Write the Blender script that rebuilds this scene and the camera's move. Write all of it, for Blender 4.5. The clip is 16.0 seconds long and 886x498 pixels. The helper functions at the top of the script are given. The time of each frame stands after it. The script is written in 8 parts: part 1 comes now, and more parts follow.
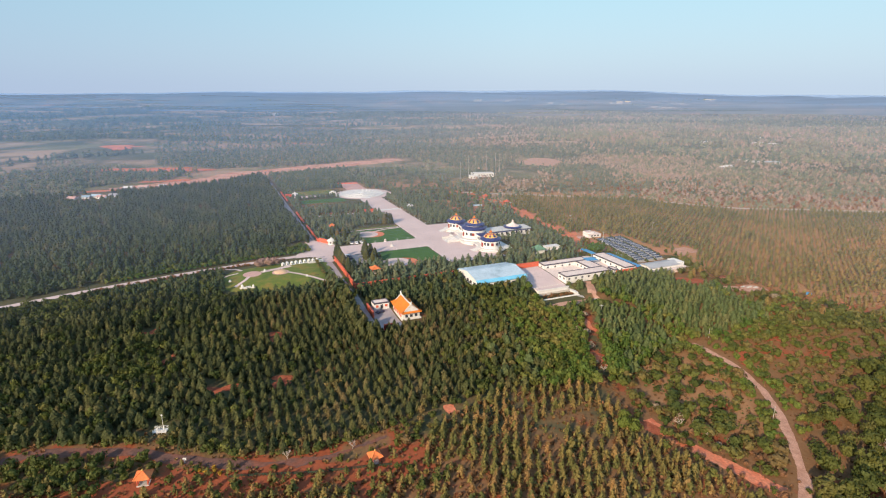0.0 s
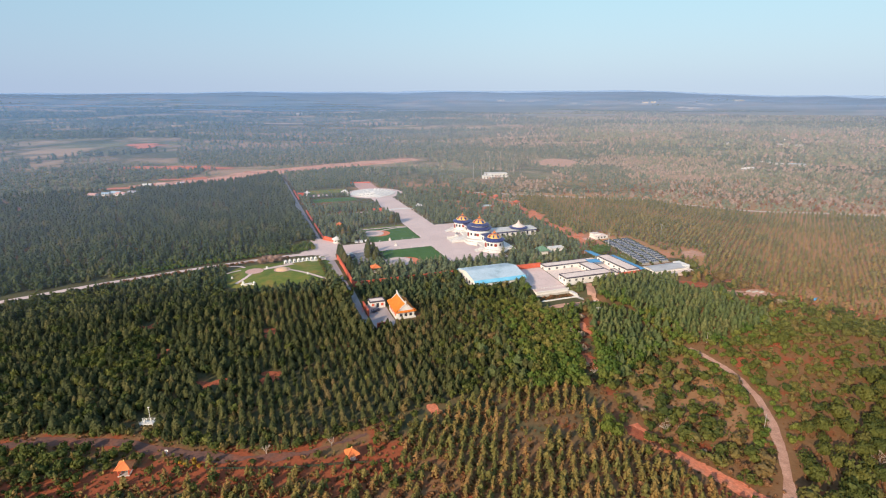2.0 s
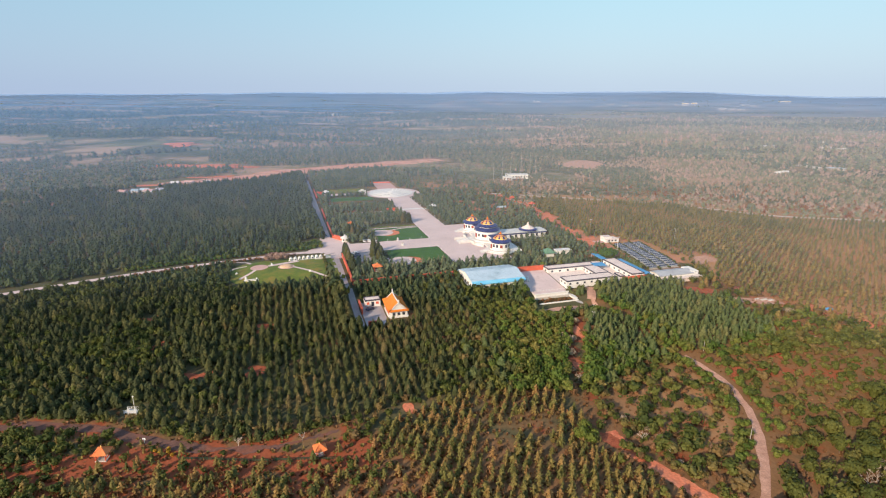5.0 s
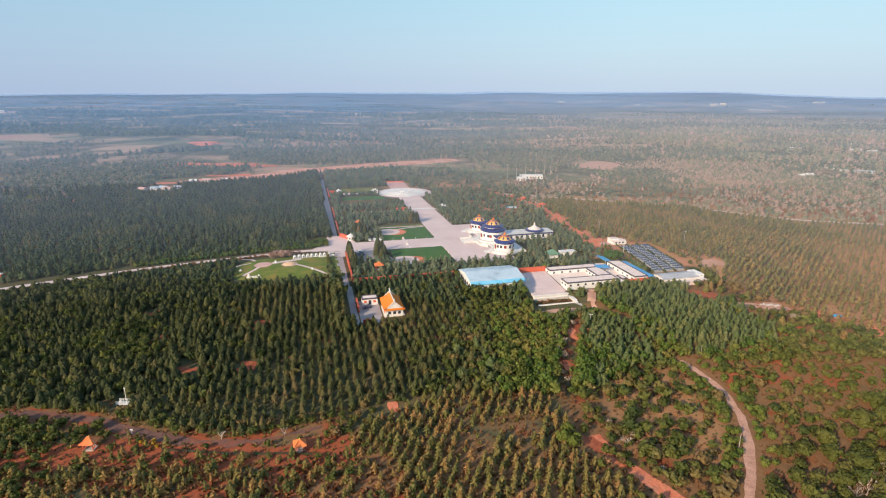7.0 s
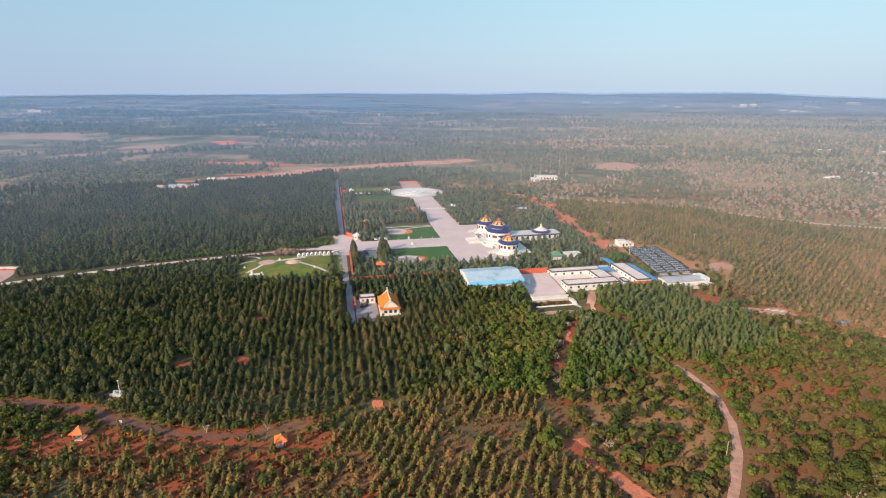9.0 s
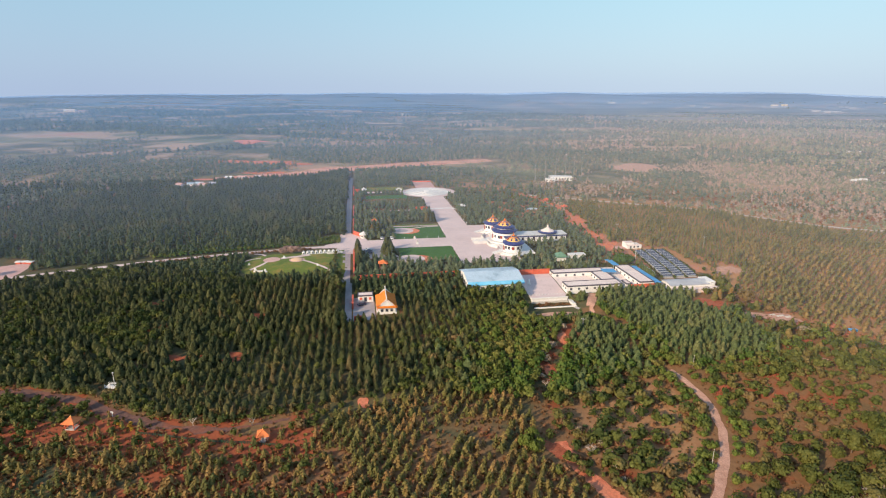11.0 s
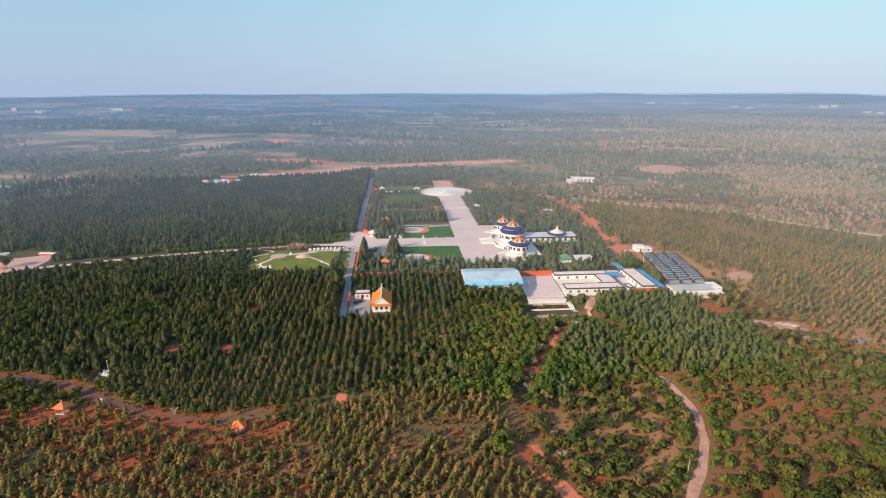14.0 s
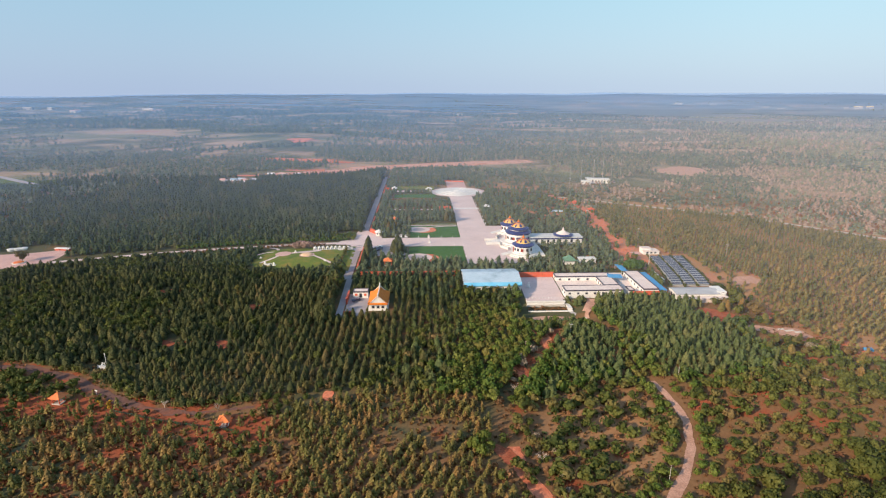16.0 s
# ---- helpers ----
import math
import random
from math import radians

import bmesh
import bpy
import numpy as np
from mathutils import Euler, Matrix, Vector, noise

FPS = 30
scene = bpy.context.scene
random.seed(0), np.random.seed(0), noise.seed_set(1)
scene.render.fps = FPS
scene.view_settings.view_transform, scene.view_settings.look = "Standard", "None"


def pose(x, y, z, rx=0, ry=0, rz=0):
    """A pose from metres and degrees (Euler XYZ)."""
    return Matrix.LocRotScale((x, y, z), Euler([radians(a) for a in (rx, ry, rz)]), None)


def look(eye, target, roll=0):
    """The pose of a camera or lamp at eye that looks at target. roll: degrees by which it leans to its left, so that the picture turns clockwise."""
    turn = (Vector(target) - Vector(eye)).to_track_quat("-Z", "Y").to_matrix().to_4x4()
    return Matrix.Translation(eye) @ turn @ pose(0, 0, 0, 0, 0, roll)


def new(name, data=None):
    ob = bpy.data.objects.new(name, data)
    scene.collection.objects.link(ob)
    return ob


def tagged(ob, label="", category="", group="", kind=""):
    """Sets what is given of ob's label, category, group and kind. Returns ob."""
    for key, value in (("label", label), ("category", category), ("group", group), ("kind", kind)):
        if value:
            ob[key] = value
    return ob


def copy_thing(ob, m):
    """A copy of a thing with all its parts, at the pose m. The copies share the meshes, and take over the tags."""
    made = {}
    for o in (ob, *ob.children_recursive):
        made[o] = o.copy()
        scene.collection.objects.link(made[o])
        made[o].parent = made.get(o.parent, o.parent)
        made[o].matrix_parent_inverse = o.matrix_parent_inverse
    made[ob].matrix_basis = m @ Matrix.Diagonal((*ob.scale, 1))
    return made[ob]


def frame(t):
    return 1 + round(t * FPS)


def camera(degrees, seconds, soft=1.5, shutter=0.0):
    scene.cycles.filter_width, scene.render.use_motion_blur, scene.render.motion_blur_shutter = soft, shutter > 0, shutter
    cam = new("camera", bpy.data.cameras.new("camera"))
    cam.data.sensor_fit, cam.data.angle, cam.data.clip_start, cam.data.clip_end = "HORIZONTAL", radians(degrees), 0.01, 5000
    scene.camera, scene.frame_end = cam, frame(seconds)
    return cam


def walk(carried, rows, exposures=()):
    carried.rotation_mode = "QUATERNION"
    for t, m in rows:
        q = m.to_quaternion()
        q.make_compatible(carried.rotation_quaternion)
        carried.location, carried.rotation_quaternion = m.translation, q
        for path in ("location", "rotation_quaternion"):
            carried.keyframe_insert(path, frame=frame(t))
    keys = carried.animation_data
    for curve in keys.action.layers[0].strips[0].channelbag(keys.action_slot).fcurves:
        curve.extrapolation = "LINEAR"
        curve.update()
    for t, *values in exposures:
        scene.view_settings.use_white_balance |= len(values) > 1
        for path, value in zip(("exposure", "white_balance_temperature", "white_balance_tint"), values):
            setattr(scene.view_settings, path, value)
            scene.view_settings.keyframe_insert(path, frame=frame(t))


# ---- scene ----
cam = camera(77.1, 16.0, soft=1.15)
METRES, EYE, TILT, LEAN, TURN = 105.0, 102.5, -16.2, 0.0, 0.0
ROWS = [
    (0.0, 0.0, 0.0, 0.0, 0.0, 0.0, -0.0),
    (0.5, 0.0312, 0.0002, -0.0005, 0.59, 0.01, -0.19),
    (1.0, 0.0627, 0.0007, -0.0007, 1.19, 0.01, -0.37),
    (1.5, 0.0939, 0.0016, -0.001, 1.78, 0.0, -0.55),
    (2.0, 0.1269, 0.0029, -0.0011, 2.43, 0.0, -0.74),
    (2.5, 0.1582, 0.0045, -0.0011, 3.04, 0.0, -0.91),
    (3.0, 0.1893, 0.0065, -0.0009, 3.64, 0.02, -1.08),
    (3.5, 0.2204, 0.0086, -0.0009, 4.25, 0.03, -1.24),
    (4.0, 0.2515, 0.0112, -0.0007, 4.86, 0.03, -1.42),
    (6.5, 0.4079, 0.0286, 0.002, 7.98, -0.05, -2.37),
    (7.0, 0.4385, 0.0333, 0.0028, 8.59, -0.07, -2.55),
    (7.5, 0.4694, 0.0381, 0.0038, 9.21, -0.09, -2.73),
    (8.0, 0.5001, 0.0433, 0.0047, 9.83, -0.12, -2.91),
    (8.5, 0.5308, 0.0488, 0.0057, 10.45, -0.14, -3.09),
    (9.0, 0.5613, 0.0546, 0.0068, 11.07, -0.16, -3.26),
    (11.5, 0.713, 0.0884, 0.0143, 14.2, -0.35, -4.13),
    (12.0, 0.7429, 0.0961, 0.016, 14.82, -0.39, -4.3),
    (12.5, 0.773, 0.1042, 0.018, 15.43, -0.44, -4.48),
    (13.0, 0.8029, 0.1125, 0.02, 16.05, -0.48, -4.65),
    (13.5, 0.8327, 0.121, 0.0219, 16.66, -0.52, -4.82),
    (14.0, 0.8623, 0.1298, 0.0243, 17.28, -0.59, -5.01),
    (14.5, 0.892, 0.1392, 0.0267, 17.9, -0.64, -5.18),
    (15.0, 0.9216, 0.1485, 0.029, 18.52, -0.69, -5.36),
    (15.5, 0.951, 0.1583, 0.0316, 19.14, -0.74, -5.53),
    (16.0, 0.9799, 0.1683, 0.0345, 19.76, -0.8, -5.69),
]
walk(cam, [(t, pose(0, 0, EYE, TILT, LEAN, TURN) @ pose(METRES * x, METRES * y, METRES * z, 90 + pitch, roll, yaw)) for t, x, y, z, yaw, pitch, roll in ROWS])


# ---- light ----
SUN_AZ, SUN_EL = 32.0, 24.0      # shadows fall 32 degrees to the right of +y
sun = new("sun", bpy.data.lights.new("sun", "SUN"))
sun.data.energy, sun.data.angle, sun.data.color = 4.3, radians(0.6), (1.0, 0.785, 0.55)
sun.matrix_world = look((-100 * math.sin(radians(SUN_AZ)), -100 * math.cos(radians(SUN_AZ)), 100 * math.tan(radians(SUN_EL))), (0, 0, 0))
world = bpy.data.worlds.new("sky")
scene.world = world
world.use_nodes = True
wn, wl = world.node_tree.nodes, world.node_tree.links
sky = wn.new("ShaderNodeTexSky")
sky.sky_type, sky.sun_disc = "NISHITA", False
sky.sun_elevation, sky.sun_rotation = radians(SUN_EL), radians(180 + SUN_AZ)
sky.air_density, sky.dust_density, sky.ozone_density, sky.altitude = 1.0, 1.6, 1.6, 100
# pale haze near the horizon all round
tc, sp, hz, mxw = wn.new("ShaderNodeTexCoord"), wn.new("ShaderNodeSeparateXYZ"), wn.new("ShaderNodeMapRange"), wn.new("ShaderNodeMix")
mxw.data_type = "RGBA"
wl.new(tc.outputs["Generated"], sp.inputs[0])
wl.new(sp.outputs["Z"], hz.inputs[0])
hz.inputs[1].default_value, hz.inputs[2].default_value, hz.inputs[3].default_value, hz.inputs[4].default_value = 0.0, 0.35, 0.92, 0.7
wl.new(hz.outputs[0], mxw.inputs[0])
wl.new(sky.outputs[0], mxw.inputs[6])
tint = wn.new("ShaderNodeValToRGB")
for at0, c0 in ((0.0, (0.665, 0.805, 0.99)), (0.17, (0.54, 0.865, 0.985))):
    k0 = tint.color_ramp.elements[0] if at0 == 0 else tint.color_ramp.elements[1]
    k0.position, k0.color = at0, (*c0, 1)
far0 = tint.color_ramp.elements.new(0.6)
far0.color = (0.42, 0.66, 0.95, 1)
# dimmer and bluer towards the side away from the sun's plane
gain, side, sweep = wn.new("ShaderNodeVectorMath"), wn.new("ShaderNodeMapRange"), wn.new("ShaderNodeMix")
gain.operation, sweep.data_type = "MULTIPLY", "RGBA"
side.inputs[1].default_value, side.inputs[2].default_value = -0.72, 0.15
sweep.inputs[6].default_value, sweep.inputs[7].default_value = (3.5, 3.68, 4.1, 1), (4.55, 4.6, 4.6, 1)
wl.new(sp.outputs["X"], side.inputs[0])
wl.new(side.outputs[0], sweep.inputs[0])
wl.new(sweep.outputs[2], gain.inputs[1])
wl.new(sp.outputs["Z"], tint.inputs[0])
wl.new(tint.outputs[0], gain.inputs[0])
wl.new(gain.outputs[0], mxw.inputs[7])
wl.new(mxw.outputs[2], wn["Background"].inputs[0])
wn["Background"].inputs[1].default_value = 0.132
scene.view_settings.exposure = 0.53


# ---- ground heights ----
PARK_TURN, PARK_X, PARK_Y = 22.8, 0.0, 340.0
CA, SA = math.cos(radians(PARK_TURN)), math.sin(radians(PARK_TURN))


def step(a, b, v):
    q = np.clip((np.asarray(v, float) - a) / (b - a), 0, 1)
    return q * q * (3 - 2 * q)


def to_world(e, n):
    e, n = np.asarray(e, float), np.asarray(n, float)
    return PARK_X + e * CA - n * SA, PARK_Y + e * SA + n * CA


def to_park(x, y):
    x, y = np.asarray(x, float) - PARK_X, np.asarray(y, float) - PARK_Y
    return x * CA + y * SA, -x * SA + y * CA


def ground(x, y):
    """Height of the land."""
    x, y = np.asarray(x, float), np.asarray(y, float)
    e, n = to_park(x, y)
    r = np.hypot(x, y)
    z = -2.5 * step(-40, -84, n)
    z = z - 0.033 * np.clip(225 - y, 0, 160)
    z = z - 6.5 * step(25, 115, x) * step(290, 190, y)
    z = z - 6.0 * step(150, 300, x) * step(1200, 700, y)
    z = z + 2.4 * np.exp(-((e + 103) / 34) ** 4 - ((n + 2) / 20) ** 4)
    z = z - 2.3 * step(-73.5, -77, n) * step(-112, -98, n) * step(14, 20, e) * step(52, 46, e)
    far = step(700, 1500, r)
    z = z + far * (4 * np.sin(x / 310 + 1) * np.sin(y / 270) + 3 * np.sin(x / 130 + y / 210))
    hill = step(2600, 4700, r)
    az = np.arctan2(x, np.maximum(y, 1))
    z = z + hill * 13 * np.exp(-((az + 0.12) / 0.45) ** 4)
    z = z + hill * 11 * np.exp(-((az - 0.28) / 0.4) ** 2)
    z = z + hill * (44 + 9 * np.sin(x / 620 + 0.4) + 5 * np.sin(x / 230 + 2) + 13 * step(600, -1500, x) * step(-3600, -1500, x))
    return z - 70 * step(4820, 4980, r)


def gz(x, y):
    return float(ground(x, y))


def park(e, n, up=0.0, turn=0.0):
    """Pose at a place of the park's own axes, on the ground."""
    x, y = to_world(e, n)
    return pose(float(x), float(y), gz(x, y) + up, 0, 0, PARK_TURN + turn)


# ---- materials ----
def material(name, colours, size=4.0, rough=0.85, bump=0.0, metal=0.0, fine=0.0, detail=5.0, grain=0.06):
    """Surface of two or three colours mixed by noise of about `size` metres, with finer grain."""
    m = bpy.data.materials.new(name)
    m.use_nodes = True
    nt, ln = m.node_tree.nodes, m.node_tree.links
    b = nt["Principled BSDF"]
    b.inputs["Roughness"].default_value, b.inputs["Metallic"].default_value = rough, metal
    b.inputs["Specular IOR Level"].default_value = 0.25
    tex = nt.new("ShaderNodeNewGeometry")
    n1 = nt.new("ShaderNodeTexNoise")
    n1.inputs["Scale"].default_value, n1.inputs["Detail"].default_value = 1.0 / size, detail
    n1.inputs["Roughness"].default_value = 0.62
    ln.new(tex.outputs["Position"], n1.inputs["Vector"])
    ramp = nt.new("ShaderNodeValToRGB")
    el = ramp.color_ramp.elements
    k = len(colours)
    while len(el) < k:
        el.new(0.5)
    for i, c in enumerate(colours):
        el[i].position = 0.34 + 0.32 * i / max(1, k - 1)
        el[i].color = (*c, 1)
    ln.new(n1.outputs["Fac"], ramp.inputs[0])
    out = ramp.outputs[0]
    if fine:
        n2 = nt.new("ShaderNodeTexNoise")
        n2.inputs["Scale"].default_value, n2.inputs["Detail"].default_value = 1.0 / fine, 3
        ln.new(tex.outputs["Position"], n2.inputs["Vector"])
        mr = nt.new("ShaderNodeMapRange")
        mr.inputs[1].default_value, mr.inputs[2].default_value = 0.3, 0.7
        mr.inputs[3].default_value, mr.inputs[4].default_value = 1 - grain, 1 + grain
        ln.new(n2.outputs["Fac"], mr.inputs[0])
        mul = nt.new("ShaderNodeVectorMath")
        mul.operation = "SCALE"
        ln.new(out, mul.inputs[0])
        ln.new(mr.outputs[0], mul.inputs["Scale"])
        out = mul.outputs[0]
    ln.new(out, b.inputs["Base Color"])
    if bump:
        bp = nt.new("ShaderNodeBump")
        bp.inputs["Strength"].default_value, bp.inputs["Distance"].default_value = bump, size * 0.2
        ln.new(n1.outputs["Fac"], bp.inputs["Height"])
        ln.new(bp.outputs[0], b.inputs["Normal"])
    return m


def leaf_material(name, colours, per_object):
    """Foliage: one tone for each tree, a finer one for each tuft."""
    m = bpy.data.materials.new(name)
    m.use_nodes = True
    nt, ln = m.node_tree.nodes, m.node_tree.links
    b = nt["Principled BSDF"]
    b.inputs["Roughness"].default_value, b.inputs["Specular IOR Level"].default_value = 0.7, 0.2
    if per_object:
        src = nt.new("ShaderNodeObjectInfo").outputs["Random"]
    else:
        at = nt.new("ShaderNodeAttribute")
        at.attribute_name = "tone"
        src = at.outputs["Fac"]
    ramp = nt.new("ShaderNodeValToRGB")
    el = ramp.color_ramp.elements
    while len(el) < len(colours):
        el.new(0.5)
    for i, c in enumerate(colours):
        el[i].position = i / (len(colours) - 1)
        el[i].color = (*c, 1)
    ln.new(src, ramp.inputs[0])
    geo = nt.new("ShaderNodeNewGeometry")
    mr = nt.new("ShaderNodeMapRange")
    mr.inputs[3].default_value, mr.inputs[4].default_value = 0.84, 1.2
    ln.new(geo.outputs["Random Per Island"], mr.inputs[0])
    mul = nt.new("ShaderNodeVectorMath")
    mul.operation = "SCALE"
    ln.new(ramp.outputs[0], mul.inputs[0])
    ln.new(mr.outputs[0], mul.inputs["Scale"])
    spot = nt.new("ShaderNodeTexNoise")
    spot.inputs["Scale"].default_value, spot.inputs["Detail"].default_value = 2.2, 2
    ln.new(geo.outputs["Position"], spot.inputs["Vector"])
    sr = nt.new("ShaderNodeMapRange")
    sr.inputs[1].default_value, sr.inputs[2].default_value, sr.inputs[3].default_value, sr.inputs[4].default_value = 0.32, 0.68, 0.72, 1.28
    ln.new(spot.outputs["Fac"], sr.inputs[0])
    mul1, mul = mul, nt.new("ShaderNodeVectorMath")
    mul.operation = "SCALE"
    ln.new(mul1.outputs[0], mul.inputs[0])
    ln.new(sr.outputs[0], mul.inputs["Scale"])
    ln.new(mul.outputs[0], b.inputs["Base Color"])
    tl, mxs = nt.new("ShaderNodeBsdfTranslucent"), nt.new("ShaderNodeMixShader")
    mxs.inputs[0].default_value = 0.30
    ln.new(mul.outputs[0], tl.inputs[0])
    ln.new(b.outputs[0], mxs.inputs[1])
    ln.new(tl.outputs[0], mxs.inputs[2])
    ln.new(mxs.outputs[0], nt["Material Output"].inputs[0])
    return m


PINES = [(0.042, 0.053, 0.022), (0.069, 0.080, 0.029), (0.102, 0.102, 0.036), (0.160, 0.118, 0.052)]
# paler, greyer pine greens: haze over the park groves put into the colour
HAZED = [(0.076, 0.112, 0.074), (0.110, 0.148, 0.086), (0.148, 0.174, 0.096), (0.20, 0.178, 0.106)]
# far greens lightened and cooled: distance haze put into the leaf colours
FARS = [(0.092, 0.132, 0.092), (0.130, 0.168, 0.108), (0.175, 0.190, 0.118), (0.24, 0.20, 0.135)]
WESTS = [(0.042, 0.066, 0.033), (0.063, 0.088, 0.040), (0.088, 0.110, 0.046), (0.125, 0.120, 0.053)]
# bare-twig browns and plain olives, lightened to carry haze as well
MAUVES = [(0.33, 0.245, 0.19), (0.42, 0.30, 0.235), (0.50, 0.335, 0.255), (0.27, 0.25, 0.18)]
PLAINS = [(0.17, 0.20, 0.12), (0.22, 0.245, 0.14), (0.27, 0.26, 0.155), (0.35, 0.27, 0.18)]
RUSTS = [(0.48, 0.185, 0.12), (0.40, 0.20, 0.13), (0.54, 0.235, 0.16), (0.27, 0.20, 0.12)]
BROADS = [(0.050, 0.070, 0.019), (0.090, 0.105, 0.024), (0.134, 0.139, 0.034), (0.201, 0.131, 0.056)]
YOUNGS = [(0.103, 0.110, 0.034), (0.163, 0.150, 0.045), (0.226, 0.172, 0.055), (0.292, 0.165, 0.064)]
TANS = [(0.108, 0.118, 0.048), (0.155, 0.146, 0.056), (0.22, 0.178, 0.068), (0.32, 0.20, 0.085)]
OLIVES = [(0.078, 0.108, 0.046), (0.106, 0.138, 0.052), (0.140, 0.162, 0.060), (0.205, 0.172, 0.078)]
DRYS = [(0.125, 0.074, 0.034), (0.18, 0.096, 0.046), (0.235, 0.120, 0.058), (0.28, 0.142, 0.074)]
m_pine, m_pine_s = leaf_material("pine_needles", PINES, True), leaf_material("pine_needles_stand", PINES, False)
m_broad, m_broad_s = leaf_material("leaves", BROADS, True), leaf_material("leaves_stand", BROADS, False)
m_young, m_young_s = leaf_material("young_needles", YOUNGS, True), leaf_material("young_needles_stand", YOUNGS, False)
m_hazed_s, m_far_s, m_tan_s = leaf_material("hazed_needles_stand", HAZED, False), leaf_material("far_leaves_stand", FARS, False), leaf_material("tan_needles_stand", TANS, False)
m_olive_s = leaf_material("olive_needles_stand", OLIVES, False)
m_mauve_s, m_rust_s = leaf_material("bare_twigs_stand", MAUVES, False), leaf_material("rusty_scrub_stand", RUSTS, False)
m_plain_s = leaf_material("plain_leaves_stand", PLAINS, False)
m_west_s = leaf_material("west_needles_stand", WESTS, False)
m_bright_s = leaf_material("bright_leaves_stand", [(0.066, 0.112, 0.022), (0.098, 0.145, 0.028), (0.15, 0.168, 0.036), (0.19, 0.165, 0.046)], False)
CROWNS = [(0.064, 0.080, 0.020), (0.090, 0.102, 0.024), (0.120, 0.122, 0.030), (0.145, 0.125, 0.040)]
m_crown, m_crown_s = leaf_material("olive_crown_leaves", CROWNS, True), leaf_material("olive_crown_stand", CROWNS, False)
m_dry_s = leaf_material("dry_brush", DRYS, False)
m_rust_s = leaf_material("rusty_brush", [(0.17, 0.062, 0.03), (0.22, 0.085, 0.04), (0.27, 0.12, 0.055), (0.24, 0.15, 0.06)], False)
m_dry = leaf_material("dry_twigs", DRYS, True)
m_yellow = leaf_material("yellow_leaves", [(0.45, 0.26, 0.03), (0.55, 0.34, 0.05)], True)
m_hedge = leaf_material("hedge_leaves", [(0.06, 0.12, 0.03), (0.09, 0.16, 0.04)], True)
m_tan = leaf_material("tan_twigs", [(0.30, 0.235, 0.17), (0.38, 0.29, 0.21)], True)
m_rosy = leaf_material("rosy_twigs", [(0.30, 0.195, 0.155), (0.38, 0.25, 0.20)], True)
m_lime = leaf_material("yellow_green_leaves", [(0.12, 0.15, 0.028), (0.17, 0.18, 0.034)], True)
m_twig = material("pale_bare_wood", [(0.34, 0.27, 0.23), (0.46, 0.38, 0.33)], 0.5)
m_bark = material("bark", [(0.10, 0.07, 0.05), (0.18, 0.13, 0.10)], 0.4)
m_soil = material("red_soil", [(0.24, 0.062, 0.032), (0.35, 0.095, 0.048), (0.29, 0.10, 0.055)], 3.0, 0.95, 0.3, fine=0.6, grain=0.22)
m_soil_pale = material("dusty_red_soil", [(0.50, 0.130, 0.068), (0.62, 0.20, 0.11), (0.50, 0.20, 0.12)], 6.0, 0.95, 0.2, fine=0.8, grain=0.2)
m_cutting = material("pink_cutting_soil", [(0.46, 0.185, 0.115), (0.60, 0.31, 0.225), (0.40, 0.22, 0.14)], 26.0, 0.95, 0.2, fine=3.0, grain=0.25)
m_track = material("sandy_track", [(0.39, 0.21, 0.15), (0.51, 0.30, 0.225)], 3.0, 0.95, 0.2, fine=0.5, grain=0.2)
m_field = material("bare_field", [(0.33, 0.24, 0.17), (0.44, 0.30, 0.22), (0.30, 0.26, 0.16)], 40.0, 0.95, fine=4.0, grain=0.15)
m_lane = material("grey_lane", [(0.105, 0.060, 0.052), (0.150, 0.078, 0.062), (0.22, 0.078, 0.048)], 6.0, 0.9, fine=0.8, grain=0.2)
m_pave = material("plaza_paving", [(0.55, 0.425, 0.41), (0.63, 0.50, 0.485)], 16.0, 0.75, fine=1.2)
m_pave2 = material("road_paving", [(0.30, 0.27, 0.28), (0.36, 0.32, 0.33)], 12.0, 0.8, fine=1.5)
m_lawn = material("lawn", [(0.035, 0.10, 0.022), (0.055, 0.13, 0.03)], 7.0, 0.9, fine=0.5)
m_turf = material("garden_turf", [(0.080, 0.125, 0.022), (0.130, 0.160, 0.030), (0.24, 0.165, 0.045)], 8.0, 0.9, fine=0.6, grain=0.15)
m_verge = material("green_verge", [(0.05, 0.085, 0.022), (0.09, 0.125, 0.03), (0.13, 0.13, 0.045)], 5.0, 0.9, 0.2, fine=0.6, grain=0.2)
m_pink = material("pink_paving", [(0.50, 0.30, 0.27), (0.56, 0.36, 0.32)], 5.0, 0.8, fine=0.8)
m_white = material("white_plaster", [(0.66, 0.645, 0.63), (0.74, 0.72, 0.70)], 3.0, 0.7, fine=0.4)
m_stone = material("white_marble", [(0.60, 0.58, 0.56), (0.70, 0.68, 0.66)], 2.0, 0.55, fine=0.5)
m_navy = material("navy_glazed_tile", [(0.020, 0.030, 0.12), (0.035, 0.05, 0.18)], 1.5, 0.35, fine=0.3)
m_gold = material("golden_glazed_tile", [(0.68, 0.37, 0.085), (0.78, 0.50, 0.16)], 1.5, 0.35, fine=0.3)
m_redwall = material("red_wall_paint", [(0.52, 0.10, 0.055), (0.62, 0.14, 0.08)], 2.0, 0.7, fine=0.4)
m_maroon = material("maroon_paint", [(0.20, 0.03, 0.025), (0.28, 0.05, 0.035)], 2.0, 0.6, fine=0.4)
m_orange = material("orange_roof_tile", [(0.56, 0.150, 0.020), (0.66, 0.205, 0.030)], 1.5, 0.65, fine=0.3)
m_tent = material("orange_red_roof", [(0.58, 0.15, 0.048), (0.70, 0.21, 0.07)], 1.2, 0.6, fine=0.3)
